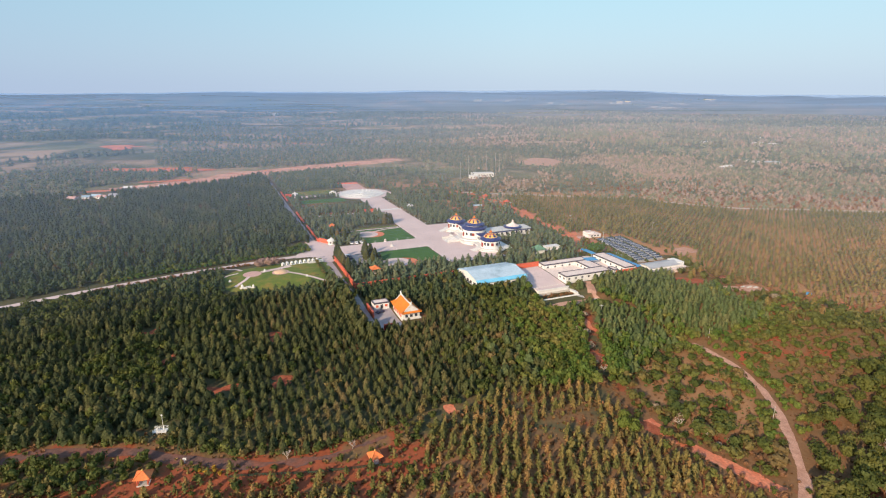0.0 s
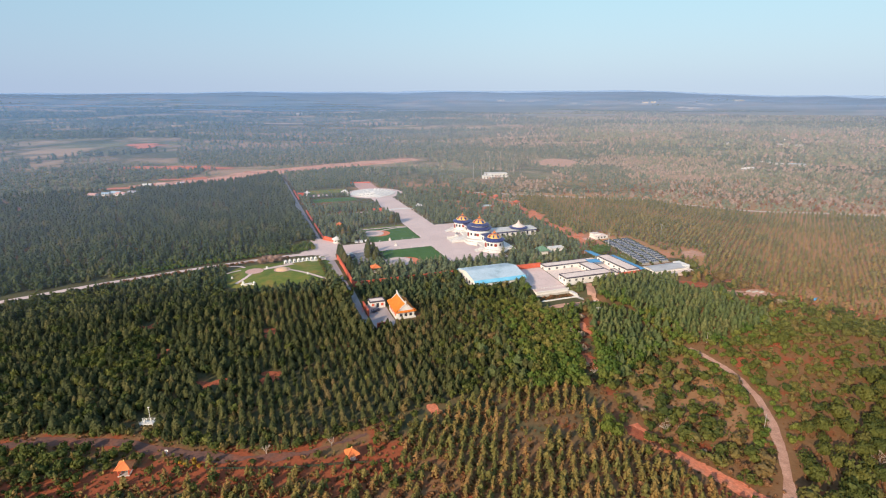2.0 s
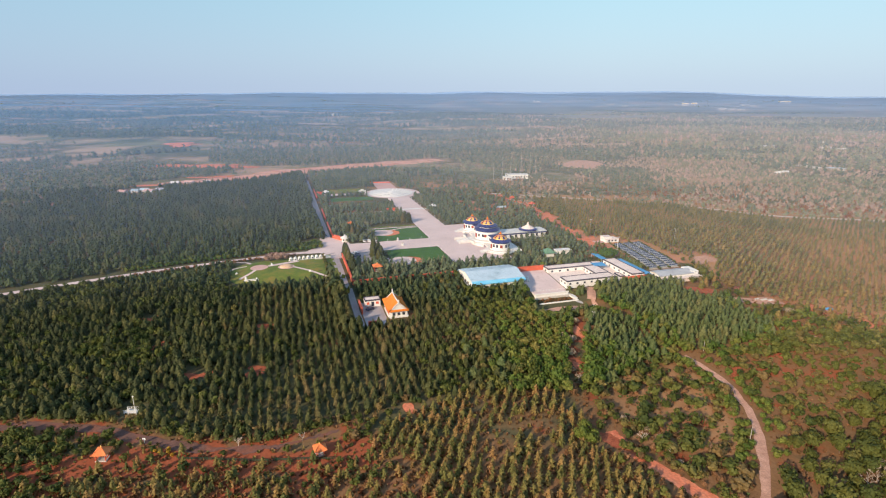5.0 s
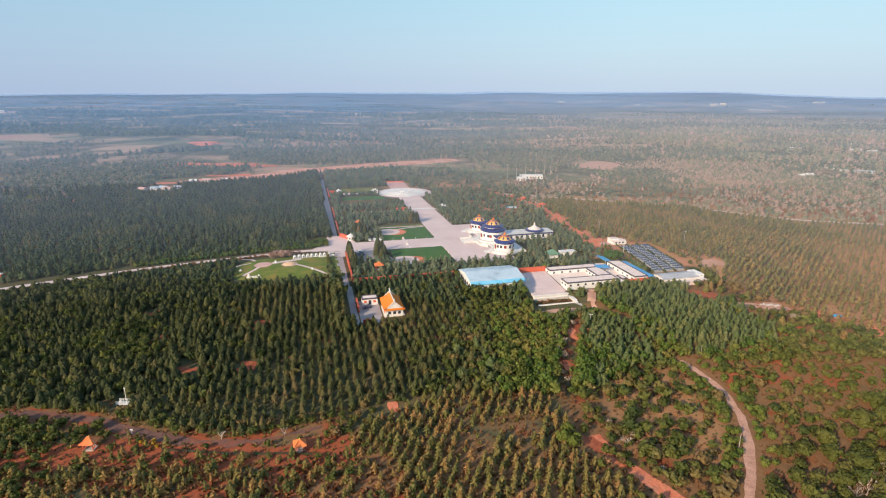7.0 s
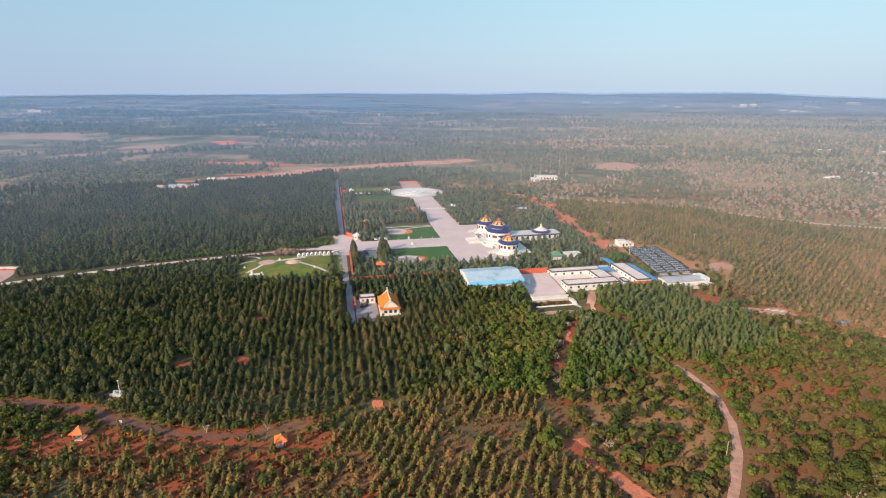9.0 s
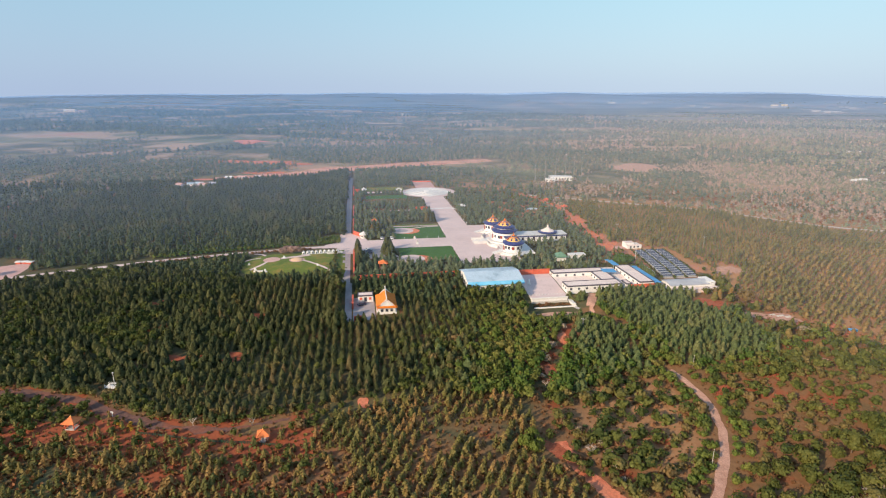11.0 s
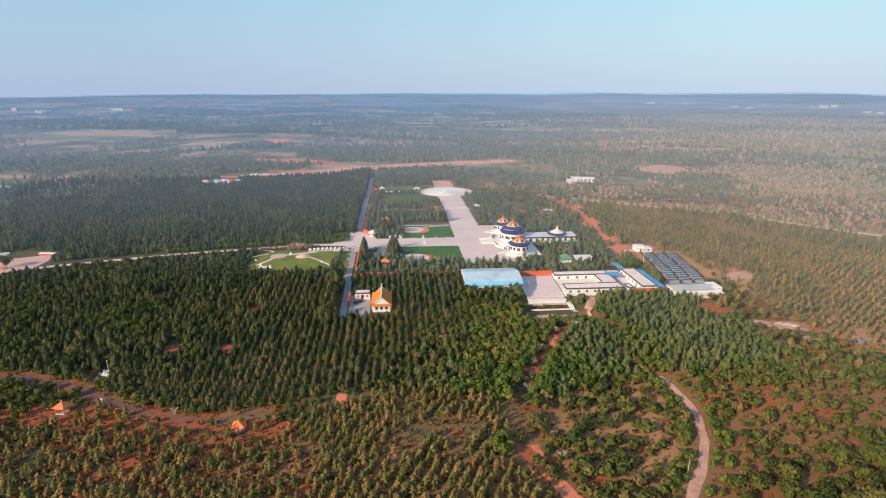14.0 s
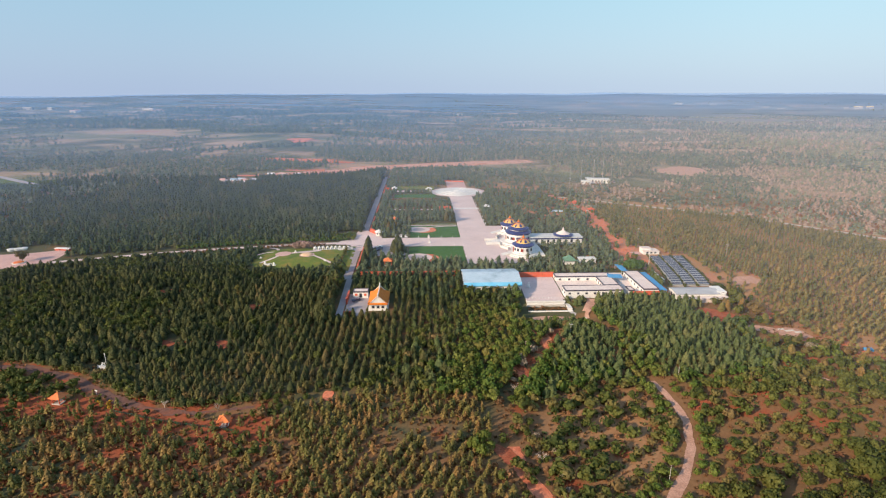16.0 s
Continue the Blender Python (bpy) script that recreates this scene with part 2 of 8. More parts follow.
m_blue_roof = material("pale_blue_sheet", [(0.25, 0.34, 0.42), (0.40, 0.51, 0.60), (0.46, 0.56, 0.65)], 9.0, 0.5, fine=1.0, grain=0.1)
m_blue = material("bright_blue_sheet", [(0.06, 0.25, 0.50), (0.09, 0.32, 0.58)], 4.0, 0.5, fine=0.6)
m_sky_blue = material("sky_blue_sheet", [(0.13, 0.42, 0.64), (0.20, 0.50, 0.70)], 4.0, 0.5, fine=0.6)
m_screed = material("pale_roof_screed", [(0.64, 0.52, 0.48), (0.74, 0.63, 0.58)], 5.0, 0.85, fine=0.6)
m_dark = material("dark_window", [(0.03, 0.035, 0.05), (0.06, 0.06, 0.08)], 2.0, 0.25)
m_trim = material("dark_parapet", [(0.055, 0.05, 0.075), (0.09, 0.08, 0.10)], 1.5, 0.6)
m_grey = material("grey_sheet_roof", [(0.33, 0.34, 0.37), (0.41, 0.42, 0.45)], 5.0, 0.6, fine=0.8)
m_pale_roof = material("pale_flat_roof", [(0.50, 0.50, 0.50), (0.60, 0.59, 0.58)], 4.0, 0.7, fine=0.6)
m_solar = material("solar_glass", [(0.055, 0.065, 0.10), (0.085, 0.10, 0.14)], 2.0, 0.25)
m_gravel = material("pale_gravel", [(0.42, 0.36, 0.30), (0.54, 0.47, 0.40)], 3.0, 0.9, fine=0.5, grain=0.15)
m_green_paint = material("green_fence_paint", [(0.022, 0.055, 0.034), (0.035, 0.075, 0.045)], 2.0, 0.5)
m_steel = material("galvanised_steel", [(0.55, 0.56, 0.57), (0.65, 0.66, 0.67)], 1.0, 0.45, 0, 0.6)
m_concrete = material("concrete", [(0.40, 0.37, 0.34), (0.50, 0.46, 0.43)], 2.0, 0.9, fine=0.4)
m_green_roof = material("green_tile", [(0.10, 0.20, 0.13), (0.15, 0.27, 0.18)], 1.5, 0.6, fine=0.3)


# ---- mesh helpers ----
def part(name, bm, mat, parent=None, label=""):
    me = bpy.data.meshes.new(name)
    bm.to_mesh(me)
    bm.free()
    me.materials.append(mat)
    ob = new(name, me)
    ob.parent = parent
    if label:
        tagged(ob, label)
    return ob


def thing(name, label, category, m=None, group="", kind=""):
    ob = new(name)
    ob.empty_display_size = 0.5
    if m is not None:
        ob.matrix_world = m
    return tagged(ob, label, category, group, kind)


def box(x0, x1, y0, y1, z0, z1, bev=0.0, bm=None):
    bm = bm or bmesh.new()
    v = [bm.verts.new((x, y, z)) for z in (z0, z1) for x, y in ((x0, y0), (x1, y0), (x1, y1), (x0, y1))]
    fs = [bm.faces.new([v[i] for i in q]) for q in ((3, 2, 1, 0), (4, 5, 6, 7), (0, 1, 5, 4), (1, 2, 6, 5), (2, 3, 7, 6), (3, 0, 4, 7))]
    if bev:
        es = {e for f in fs for e in f.edges}
        bmesh.ops.bevel(bm, geom=list(es), offset=bev, segments=1, affect="EDGES")
    return bm


def lathe(profile, n=24, turn=0.0, bm=None, cx=0.0, cy=0.0):
    """Turned body from (radius, height) pairs, closed at both ends."""
    bm = bm or bmesh.new()
    rings = []
    for r, z in profile:
        if r < 1e-4:
            rings.append([bm.verts.new((cx, cy, z))])
        else:
            rings.append([bm.verts.new((cx + r * math.cos(turn + 2 * math.pi * i / n), cy + r * math.sin(turn + 2 * math.pi * i / n), z)) for i in range(n)])
    for a, b in zip(rings, rings[1:]):
        for i in range(n):
            j = (i + 1) % n
            if len(a) == 1 and len(b) > 1:
                bm.faces.new((a[0], b[j], b[i]))
            elif len(b) == 1 and len(a) > 1:
                bm.faces.new((a[i], a[j], b[0]))
            elif len(a) > 1:
                bm.faces.new((a[i], a[j], b[j], b[i]))
    if len(rings[0]) > 1:
        bm.faces.new(rings[0][::-1])
    if len(rings[-1]) > 1:
        bm.faces.new(rings[-1])
    bmesh.ops.recalc_face_normals(bm, faces=bm.faces)
    return bm


def mesh_arrays(name, co, tris, mat, tone=None, quads=False):
    """One mesh from numpy arrays."""
    me = bpy.data.meshes.new(name)
    k = tris.shape[1]
    me.vertices.add(len(co))
    me.vertices.foreach_set("co", np.ascontiguousarray(co, dtype=np.float32).ravel())
    me.loops.add(tris.size)
    me.loops.foreach_set("vertex_index", np.ascontiguousarray(tris, dtype=np.int32).ravel())
    me.polygons.add(len(tris))
    me.polygons.foreach_set("loop_start", np.arange(0, tris.size, k, dtype=np.int32))
    me.update(calc_edges=True)
    if tone is not None:
        at = me.attributes.new("tone", "FLOAT", "POINT")
        at.data.foreach_set("value", np.ascontiguousarray(tone, dtype=np.float32))
    me.materials.append(mat)
    return new(name, me)


def grid_faces(nu, nv):
    i = np.arange((nu - 1) * (nv - 1))
    a = (i // (nv - 1)) * nv + i % (nv - 1)
    return np.stack([a, a + nv, a + nv + 1, a + 1], 1)


def drape_rect(name, e0, e1, n0, n1, mat, up, cell=6.0):
    """A sheet on the ground, straight in the park's axes."""
    es = np.linspace(e0, e1, max(2, int(abs(e1 - e0) / cell) + 2))
    ns = np.linspace(n0, n1, max(2, int(abs(n1 - n0) / cell) + 2))
    ee, nn = np.meshgrid(es, ns, indexing="ij")
    x, y = to_world(ee.ravel(), nn.ravel())
    co = np.stack([x, y, ground(x, y) + up], 1)
    return mesh_arrays(name, co, grid_faces(len(es), len(ns)), mat)


def smooth_line(pts, n):
    """A smooth line of n points through the given ones."""
    p = np.array(pts, float)
    p = np.vstack([2 * p[0] - p[1], p, 2 * p[-1] - p[-2]])
    out = []
    for s in np.linspace(0, len(pts) - 1 - 1e-6, n):
        i, q = int(s), s - int(s)
        a, b, c, d = p[i], p[i + 1], p[i + 2], p[i + 3]
        out.append(0.5 * ((2 * b) + (c - a) * q + (2 * a - 5 * b + 4 * c - d) * q * q + (3 * b - a - 3 * c + d) * q ** 3))
    return np.array(out)


def drape_strip(name, pts, width, mat, up, wobble=0.0, n=60, across=4, seed=1):
    """A road along a smooth line of world places."""
    rng = np.random.RandomState(seed)
    c = smooth_line(pts, n)
    t = np.gradient(c, axis=0)
    t /= np.linalg.norm(t, axis=1)[:, None]
    nrm = np.stack([-t[:, 1], t[:, 0]], 1)
    wl_ = np.convolve(rng.randn(n + 8), np.ones(5) / 5, "same")[4:-4] * wobble
    wr_ = np.convolve(rng.randn(n + 8), np.ones(5) / 5, "same")[4:-4] * wobble
    w = np.broadcast_to(np.asarray(width, float), (n,)) if np.ndim(width) == 0 else np.interp(np.linspace(0, 1, n), np.linspace(0, 1, len(width)), width)
    rows_ = []
    for k in range(across):
        q = k / (across - 1)
        off = (q - 0.5) * w + (1 - q) * wl_ + q * wr_
        rows_.append(c + nrm * off[:, None])
    co2 = np.stack(rows_, 1).reshape(-1, 2)
    co = np.column_stack([co2, ground(co2[:, 0], co2[:, 1]) + up])
    return mesh_arrays(name, co, grid_faces(n, across), mat)


def drape_blob(name, cx, cy, rx, ry, turn, mat, up, seed=1, rough=0.25, n=36, rings=5):
    """An irregular patch on the ground."""
    rng = np.random.RandomState(seed)
    a = np.linspace(0, 2 * np.pi, n, endpoint=False)
    k = 1 + sum(rough / (j + 1) * np.sin((j + 2) * a + rng.rand() * 6.28) for j in range(4))
    co = [(cx, cy)]
    ct, st = math.cos(radians(turn)), math.sin(radians(turn))
    for q in np.linspace(1 / rings, 1, rings):
        px, py = rx * q * k * np.cos(a), ry * q * k * np.sin(a)
        co += list(zip(cx + px * ct - py * st, cy + px * st + py * ct))
    co = np.array(co)
    tr = [(0, 1 + i, 1 + (i + 1) % n) for i in range(n)]
    for r in range(rings - 1):
        b = 1 + r * n
        for i in range(n):
            j = (i + 1) % n
            tr += [(b + i, b + n + i, b + n + j), (b + i, b + n + j, b + j)]
    z = ground(co[:, 0], co[:, 1]) + up
    return mesh_arrays(name, np.column_stack([co, z]), np.array(tr), mat)


def disc(name, e, n, r, mat, up, parent=None, seg=40, r0=0.0):
    x, y = to_world(e, n)
    a = np.linspace(0, 2 * np.pi, seg, endpoint=False)
    rs = np.linspace(r0, r, 5)
    co = np.array([(x + q * math.cos(t), y + q * math.sin(t)) for q in rs for t in a])
    fs = [(k * seg + i, (k + 1) * seg + i, (k + 1) * seg + (i + 1) % seg, k * seg + (i + 1) % seg) for k in range(4) for i in range(seg)]
    return mesh_arrays(name, np.column_stack([co, ground(co[:, 0], co[:, 1]) + up]), np.array(fs), mat)


# ---- the land ----
def axis_lines(lo, hi, fine_lo, fine_hi, cell):
    mid = np.arange(fine_lo, fine_hi + 0.1, cell)
    a, b = [fine_lo], [fine_hi]
    s = cell
    while a[-1] > lo:
        s *= 1.12
        a.append(max(lo, a[-1] - s))
    s = cell
    while b[-1] < hi:
        s *= 1.12
        b.append(min(hi, b[-1] + s))
    return np.concatenate([a[:0:-1], mid, b[1:]])


LANE = [(-133, 142.6), (-118, 146.5), (-92, 146), (-64, 141.5), (-44, 142), (-31, 146), (-18, 154.5)]
DITCH = [(-110, 124), (-94, 128), (-77, 132.7), (-59, 136.2), (-37, 137.5), (-14, 141.3), (-7, 143)]
TRACK = [(111, 226), (117, 218), (122, 207), (123.5, 196), (123, 184), (119, 169), (115, 156), (110, 144), (104, 132), (96, 116)]
LANE_RIGHT = [(70.5, 168), (75, 160), (84, 151), (93, 143), (100, 136)]
CLEARING = [(71, 256), (66, 228), (63.5, 206), (61, 192)]
EAST_PATH = [(10, 562), (24, 546), (45, 517), (60, 484), (70, 450), (78, 424), (86, 400), (92, 378), (99, 356)]
RED_LINE = [(20, 556), (72, 545), (108, 537), (150, 529), (194, 519), (235, 512), (272, 504), (330, 500), (420, 486)]
FAR_STRIP = [(-520, 510), (-410, 545), (-350, 577), (-285, 622), (-247, 673), (-186, 727), (-120, 784), (-62, 828)]


def near_line(x, y, pts):
    """Distance to a broken line."""
    best = np.full(np.shape(x), 1e9)
    p = np.array(pts, float)
    for a, b in zip(p, p[1:]):
        d = b - a
        q = np.clip(((x - a[0]) * d[0] + (y - a[1]) * d[1]) / (d @ d), 0, 1)
        best = np.minimum(best, np.hypot(x - a[0] - q * d[0], y - a[1] - q * d[1]))
    return best


def inside(x, y, poly):
    ok = np.zeros(np.shape(x), bool)
    for (x0, y0), (x1, y1) in zip(poly, poly[1:] + poly[:1]):
        cut = (y0 > y) != (y1 > y)
        ok ^= cut & (x < (x1 - x0) * (y - y0) / (y1 - y0 + 1e-12) + x0)
    return ok


def east_edge(x):
    """Near limit (y) of the eastern plantation."""
    return np.interp(x, [120, 145, 155, 165, 172, 187, 205, 225, 420], [345, 342, 318, 302, 284, 274, 266, 262, 300])


def soil_cover(x, y):
    """Share of bare red soil."""
    s = 0.16 + 0 * x
    s = np.maximum(s, 0.95 * np.exp(-(near_line(x, y, [(-160, 109)] + DITCH) / 8.5) ** 2) * step(25, -15, x))
    s = np.maximum(s, 0.66 * np.exp(-(near_line(x, y, LANE) / 8) ** 2))
    s = np.maximum(s, 0.33 * step(112, 128, x) * step(300, 250, y) * step(80, 130, y))
    s = np.maximum(s, 0.48 * step(165, 140, y) * step(-180, -90, x) * step(60, 0, x))
    s = np.maximum(s, 0.33 * step(60, 75, x) * step(240, 200, y) * step(80, 130, y))
    s = np.maximum(s, 0.9 * np.exp(-(near_line(x, y, EAST_PATH) / 14) ** 2))
    s = np.maximum(s, 0.5 * np.exp(-(near_line(x, y, RED_LINE) / 7) ** 2))
    s = np.maximum(s, 0.9 * np.exp(-(near_line(x, y, FAR_STRIP[2:]) / 26) ** 2))
    s = np.maximum(s, 0.68 * np.exp(-(near_line(x, y, CLEARING) / 4) ** 2))
    s = np.maximum(s, 0.55 * np.exp(-(near_line(x, y, [(140, 345), (152, 322), (162, 303), (170, 283), (188, 274), (206, 265), (240, 262)]) / 9) ** 2))
    s = np.maximum(s, 0.36 * step(180, 320, x) * step(500, 540, y) * step(700, 600, y))
    s = np.maximum(s, 0.20 * step(520, 700, np.hypot(x, y)))
    e, n = to_park(x, y)
    s = np.maximum(s, 0.36 * step(98, 110, e) * step(-6, 12, y - east_edge(x)) * step(560, 520, y))
    s = np.maximum(s, 0.46 * step(38, 62, e + 0.12 * (n - 150)) * step(70, 110, n) * step(104, 96, e) * step(420, 380, n))
    s = np.maximum(s, 0.62 * np.exp(-(np.hypot((x - 200) / 2.2, y - 330) / 16) ** 2))
    s = np.maximum(s, 0.52 * step(520, 600, np.hypot(x, y)) * step(-200, -330, x) * step(1000, 760, y))
    return s


def dry_cover(x, y):
    """Share of tan dry grass against dark woodland floor."""
    e, n = to_park(x, y)
    d = 0.35 + 0 * x
    d = np.maximum(d, 1.0 * step(95, 112, e) * step(-12, 8, y - east_edge(x)) * step(600, 540, y))
    # less tan to the west: lens falloff put into the ground colour
    d = np.maximum(d, (0.5 + 0.35 * step(-50, 10, x)) * step(165, 148, y))
    d = np.maximum(d, 0.9 * np.exp(-(near_line(x, y, LANE) / 14) ** 2))
    d = np.maximum(d, 0.85 * step(60, 75, x) * step(340, 240, y))
    d = np.maximum(d, 0.56 * step(480, 640, np.hypot(x, y)))
    d = np.maximum(d, 0.85 * step(112, 124, x) * step(220, 240, y) * step(350, 330, y))
    d = d - 0.75 * step(2700, 3500, np.hypot(x, y))
    return d


def land_material():
    m = bpy.data.materials.new("land")
    m.use_nodes = True
    nt, ln = m.node_tree.nodes, m.node_tree.links
    b = nt["Principled BSDF"]
    b.inputs["Roughness"].default_value, b.inputs["Specular IOR Level"].default_value = 0.95, 0.1
    geo = nt.new("ShaderNodeNewGeometry")

    def noise_of(scale, detail, stretch=(1, 1, 1), rough=0.6):
        mp = nt.new("ShaderNodeMapping")
        mp.inputs["Scale"].default_value = stretch
        ln.new(geo.outputs["Position"], mp.inputs[0])
        t = nt.new("ShaderNodeTexNoise")
        t.inputs["Scale"].default_value, t.inputs["Detail"].default_value = scale, detail
        t.inputs["Roughness"].default_value = rough
        ln.new(mp.outputs[0], t.inputs["Vector"])
        return t.outputs["Fac"]

    def calc(op, a, c):
        n_ = nt.new("ShaderNodeMath")
        n_.operation = op
        for k, v in enumerate((a, c)):
            if isinstance(v, (int, float)):
                n_.inputs[k].default_value = v
            else:
                ln.new(v, n_.inputs[k])
        return n_.outputs[0]

    def sharp(v, lo, hi):
        r = nt.new("ShaderNodeMapRange")
        r.interpolation_type = "SMOOTHSTEP"
        r.inputs[1].default_value, r.inputs[2].default_value = lo, hi
        ln.new(v, r.inputs[0])
        return r.outputs[0]

    def mix(f, a, c):
        n_ = nt.new("ShaderNodeMix")
        n_.data_type = "RGBA"
        ln.new(f, n_.inputs[0])
        for k, v in ((6, a), (7, c)):
            if isinstance(v, tuple):
                n_.inputs[k].default_value = (*v, 1)
            else:
                ln.new(v, n_.inputs[k])
        return n_.outputs[2]

    def attribute(name):
        at = nt.new("ShaderNodeAttribute")
        at.attribute_name = name
        return at.outputs["Fac"]

    fine = noise_of(0.9, 4)
    mid = noise_of(0.09, 6)
    broad = noise_of(0.006, 5, (0.55, 1.3, 1))
    soil = sharp(calc("ADD", calc("ADD", attribute("soil"), calc("MULTIPLY", calc("SUBTRACT", mid, 0.5), 1.7)), calc("MULTIPLY", calc("SUBTRACT", broad, 0.5), 0.9)), 0.38, 0.62)
    dry = sharp(calc("ADD", calc("ADD", attribute("dry"), calc("MULTIPLY", calc("SUBTRACT", mid, 0.5), 1.2)), calc("MULTIPLY", calc("SUBTRACT", broad, 0.5), 2.2)), 0.3, 0.75)
    green = mix(fine, (0.060, 0.064, 0.032), (0.115, 0.105, 0.056))
    tan = mix(fine, (0.155, 0.080, 0.040), (0.265, 0.145, 0.072))
    red = mix(fine, (0.22, 0.060, 0.030), (0.34, 0.098, 0.048))
    pale = mix(fine, (0.46, 0.235, 0.118), (0.60, 0.34, 0.18))
    red2 = mix(fine, (0.38, 0.165, 0.10), (0.50, 0.235, 0.15))
    out = mix(soil, mix(dry, green, mix(attribute("pale"), tan, pale)), mix(attribute("pale2"), red, red2))
    # far fields, meadows and woods, their colours lightened to carry some haze
    sweep = noise_of(0.0052, 6, (0.8, 0.62, 1), 0.66)
    strips = noise_of(0.009, 5, (0.45, 0.9, 1), 0.62)
    meadow = mix(fine, (0.135, 0.150, 0.082), (0.20, 0.20, 0.112))
    stubble = mix(fine, (0.33, 0.225, 0.15), (0.46, 0.32, 0.22))
    heath = mix(sharp(sweep, 0.42, 0.55), mix(fine, (0.055, 0.075, 0.045), (0.10, 0.12, 0.07)), mix(sharp(strips, 0.42, 0.56), meadow, stubble))
    heath = mix(sharp(strips, 0.60, 0.70), heath, mix(fine, (0.38, 0.19, 0.125), (0.47, 0.27, 0.19)))
    out = mix(attribute("heath"), out, heath)
    ln.new(out, b.inputs["Base Color"])
    bp = nt.new("ShaderNodeBump")
    bp.inputs["Strength"].default_value, bp.inputs["Distance"].default_value = 0.5, 0.5
    ln.new(fine, bp.inputs["Height"])
    ln.new(bp.outputs[0], b.inputs["Normal"])
    return m


gx = axis_lines(-4980, 4980, -290, 320, 5.0)
gy = axis_lines(-4980, 4980, 60, 620, 5.0)
GX, GY = np.meshgrid(gx, gy, indexing="ij")
GX, GY = GX.ravel(), GY.ravel()
keep_land = mesh_arrays("ground", np.column_stack([GX, GY, ground(GX, GY)]), grid_faces(len(gx), len(gy)), land_material())
# pale, pale2, heath: land cover that pales farther off, part haze in colour
for nm, values in (("soil", soil_cover(GX, GY)), ("dry", dry_cover(GX, GY)), ("pale", 0.4 * step(72, 84, GX) * step(120, 112, GX) * step(222, 208, GY) * step(158, 170, GY) + 0.55 * step(95, 115, to_park(GX, GY)[0]) * step(-8, 12, GY - east_edge(GX)) * step(900, 600, GY) + 0.5 * step(420, 900, np.hypot(GX, GY))), ("pale2", step(250, 330, GY)), ("heath", 0.9 * step(520, 720, np.hypot(GX, GY)) * step(4300, 3200, np.hypot(GX, GY)))):
    at_ = keep_land.data.attributes.new(nm, "FLOAT", "POINT")
    at_.data.foreach_set("value", np.ascontiguousarray(values, dtype=np.float32))
keep_land.data.polygons.foreach_set("use_smooth", np.ones(len(keep_land.data.polygons), bool))
tagged(keep_land, "rolling ground of red soil, dry grass and woodland floor", "ground", "", "structure")


def setting(ob, label, category):
    return tagged(ob, label, category, "", "structure")


setting(drape_strip("lane", LANE, [3.4, 3.4, 3.4, 3.2, 2.8, 2.0, 1.2], m_lane, 0.10, 1.5, n=80, seed=3), "grey gravel lane through red soil beside the pines", "road")
setting(drape_strip("track", TRACK, [2.2, 2.7, 3.0, 3.1, 3.2, 3.3], m_track, 0.10, 0.5, n=90, seed=4), "pale sandy track winding between shrubs", "road")
setting(drape_strip("lane", LANE_RIGHT, [4.6, 4.6, 5.4, 6.2, 6.6], m_soil_pale, 0.08, 0.6, seed=5), "bare red earth lane between the plantation and shrubs", "road")
setting(drape_blob("soil_patch", 69.5, 163.5, 3.0, 4.2, 20, m_soil, 0.12, 2), "bare patch of red earth among shrubs", "soil")
for k, (cx, cy, rx, ry) in enumerate([(-60.5, 187.5, 5.5, 3.2), (-81.5, 181.5, 5.5, 3.2), (-128, 224, 5, 3), (-73, 224, 5, 3), (64, 213, 2.6, 8), (67.5, 236, 2.2, 8), (-110, 205, 5, 2.5),
                                       (128, 215, 4, 3), (150, 232, 5, 3), (172, 262, 4, 3)]):
    setting(drape_blob("soil_patch", cx, cy, rx, ry, 10 * k, m_soil, 0.12, 10 + k, 0.5), "small bare patch of red soil in the wood", "soil")


for k, (cx, cy, rx, ry, mt) in enumerate([(139, 293, 10, 6.5, m_soil), (159, 350, 6, 9, m_track), (165, 285, 9, 6, m_track), (189, 279, 8, 4, m_soil_pale), (204, 265, 5, 5, m_soil_pale), (151, 324, 3.5, 8, m_soil_pale), (161, 306, 3, 7, m_soil_pale), (178, 279, 7, 2.5, m_soil_pale), (67.0, 241, 3.0, 9, m_soil_pale), (63.4, 209, 3.0, 10, m_soil_pale)]):
    setting(drape_blob("soil_patch", cx, cy, rx, ry, 7 * k - 20, mt, 0.13, 120 + k, 0.4), "dusty bare earth at the wood's edge", "soil")
setting(drape_blob("earth_pad", 2.5, 169, 1.7, 3.8, 20, m_soil_pale, 0.14, 31, 0.15), "small pinkish earth pad at the wood's edge", "pavement")


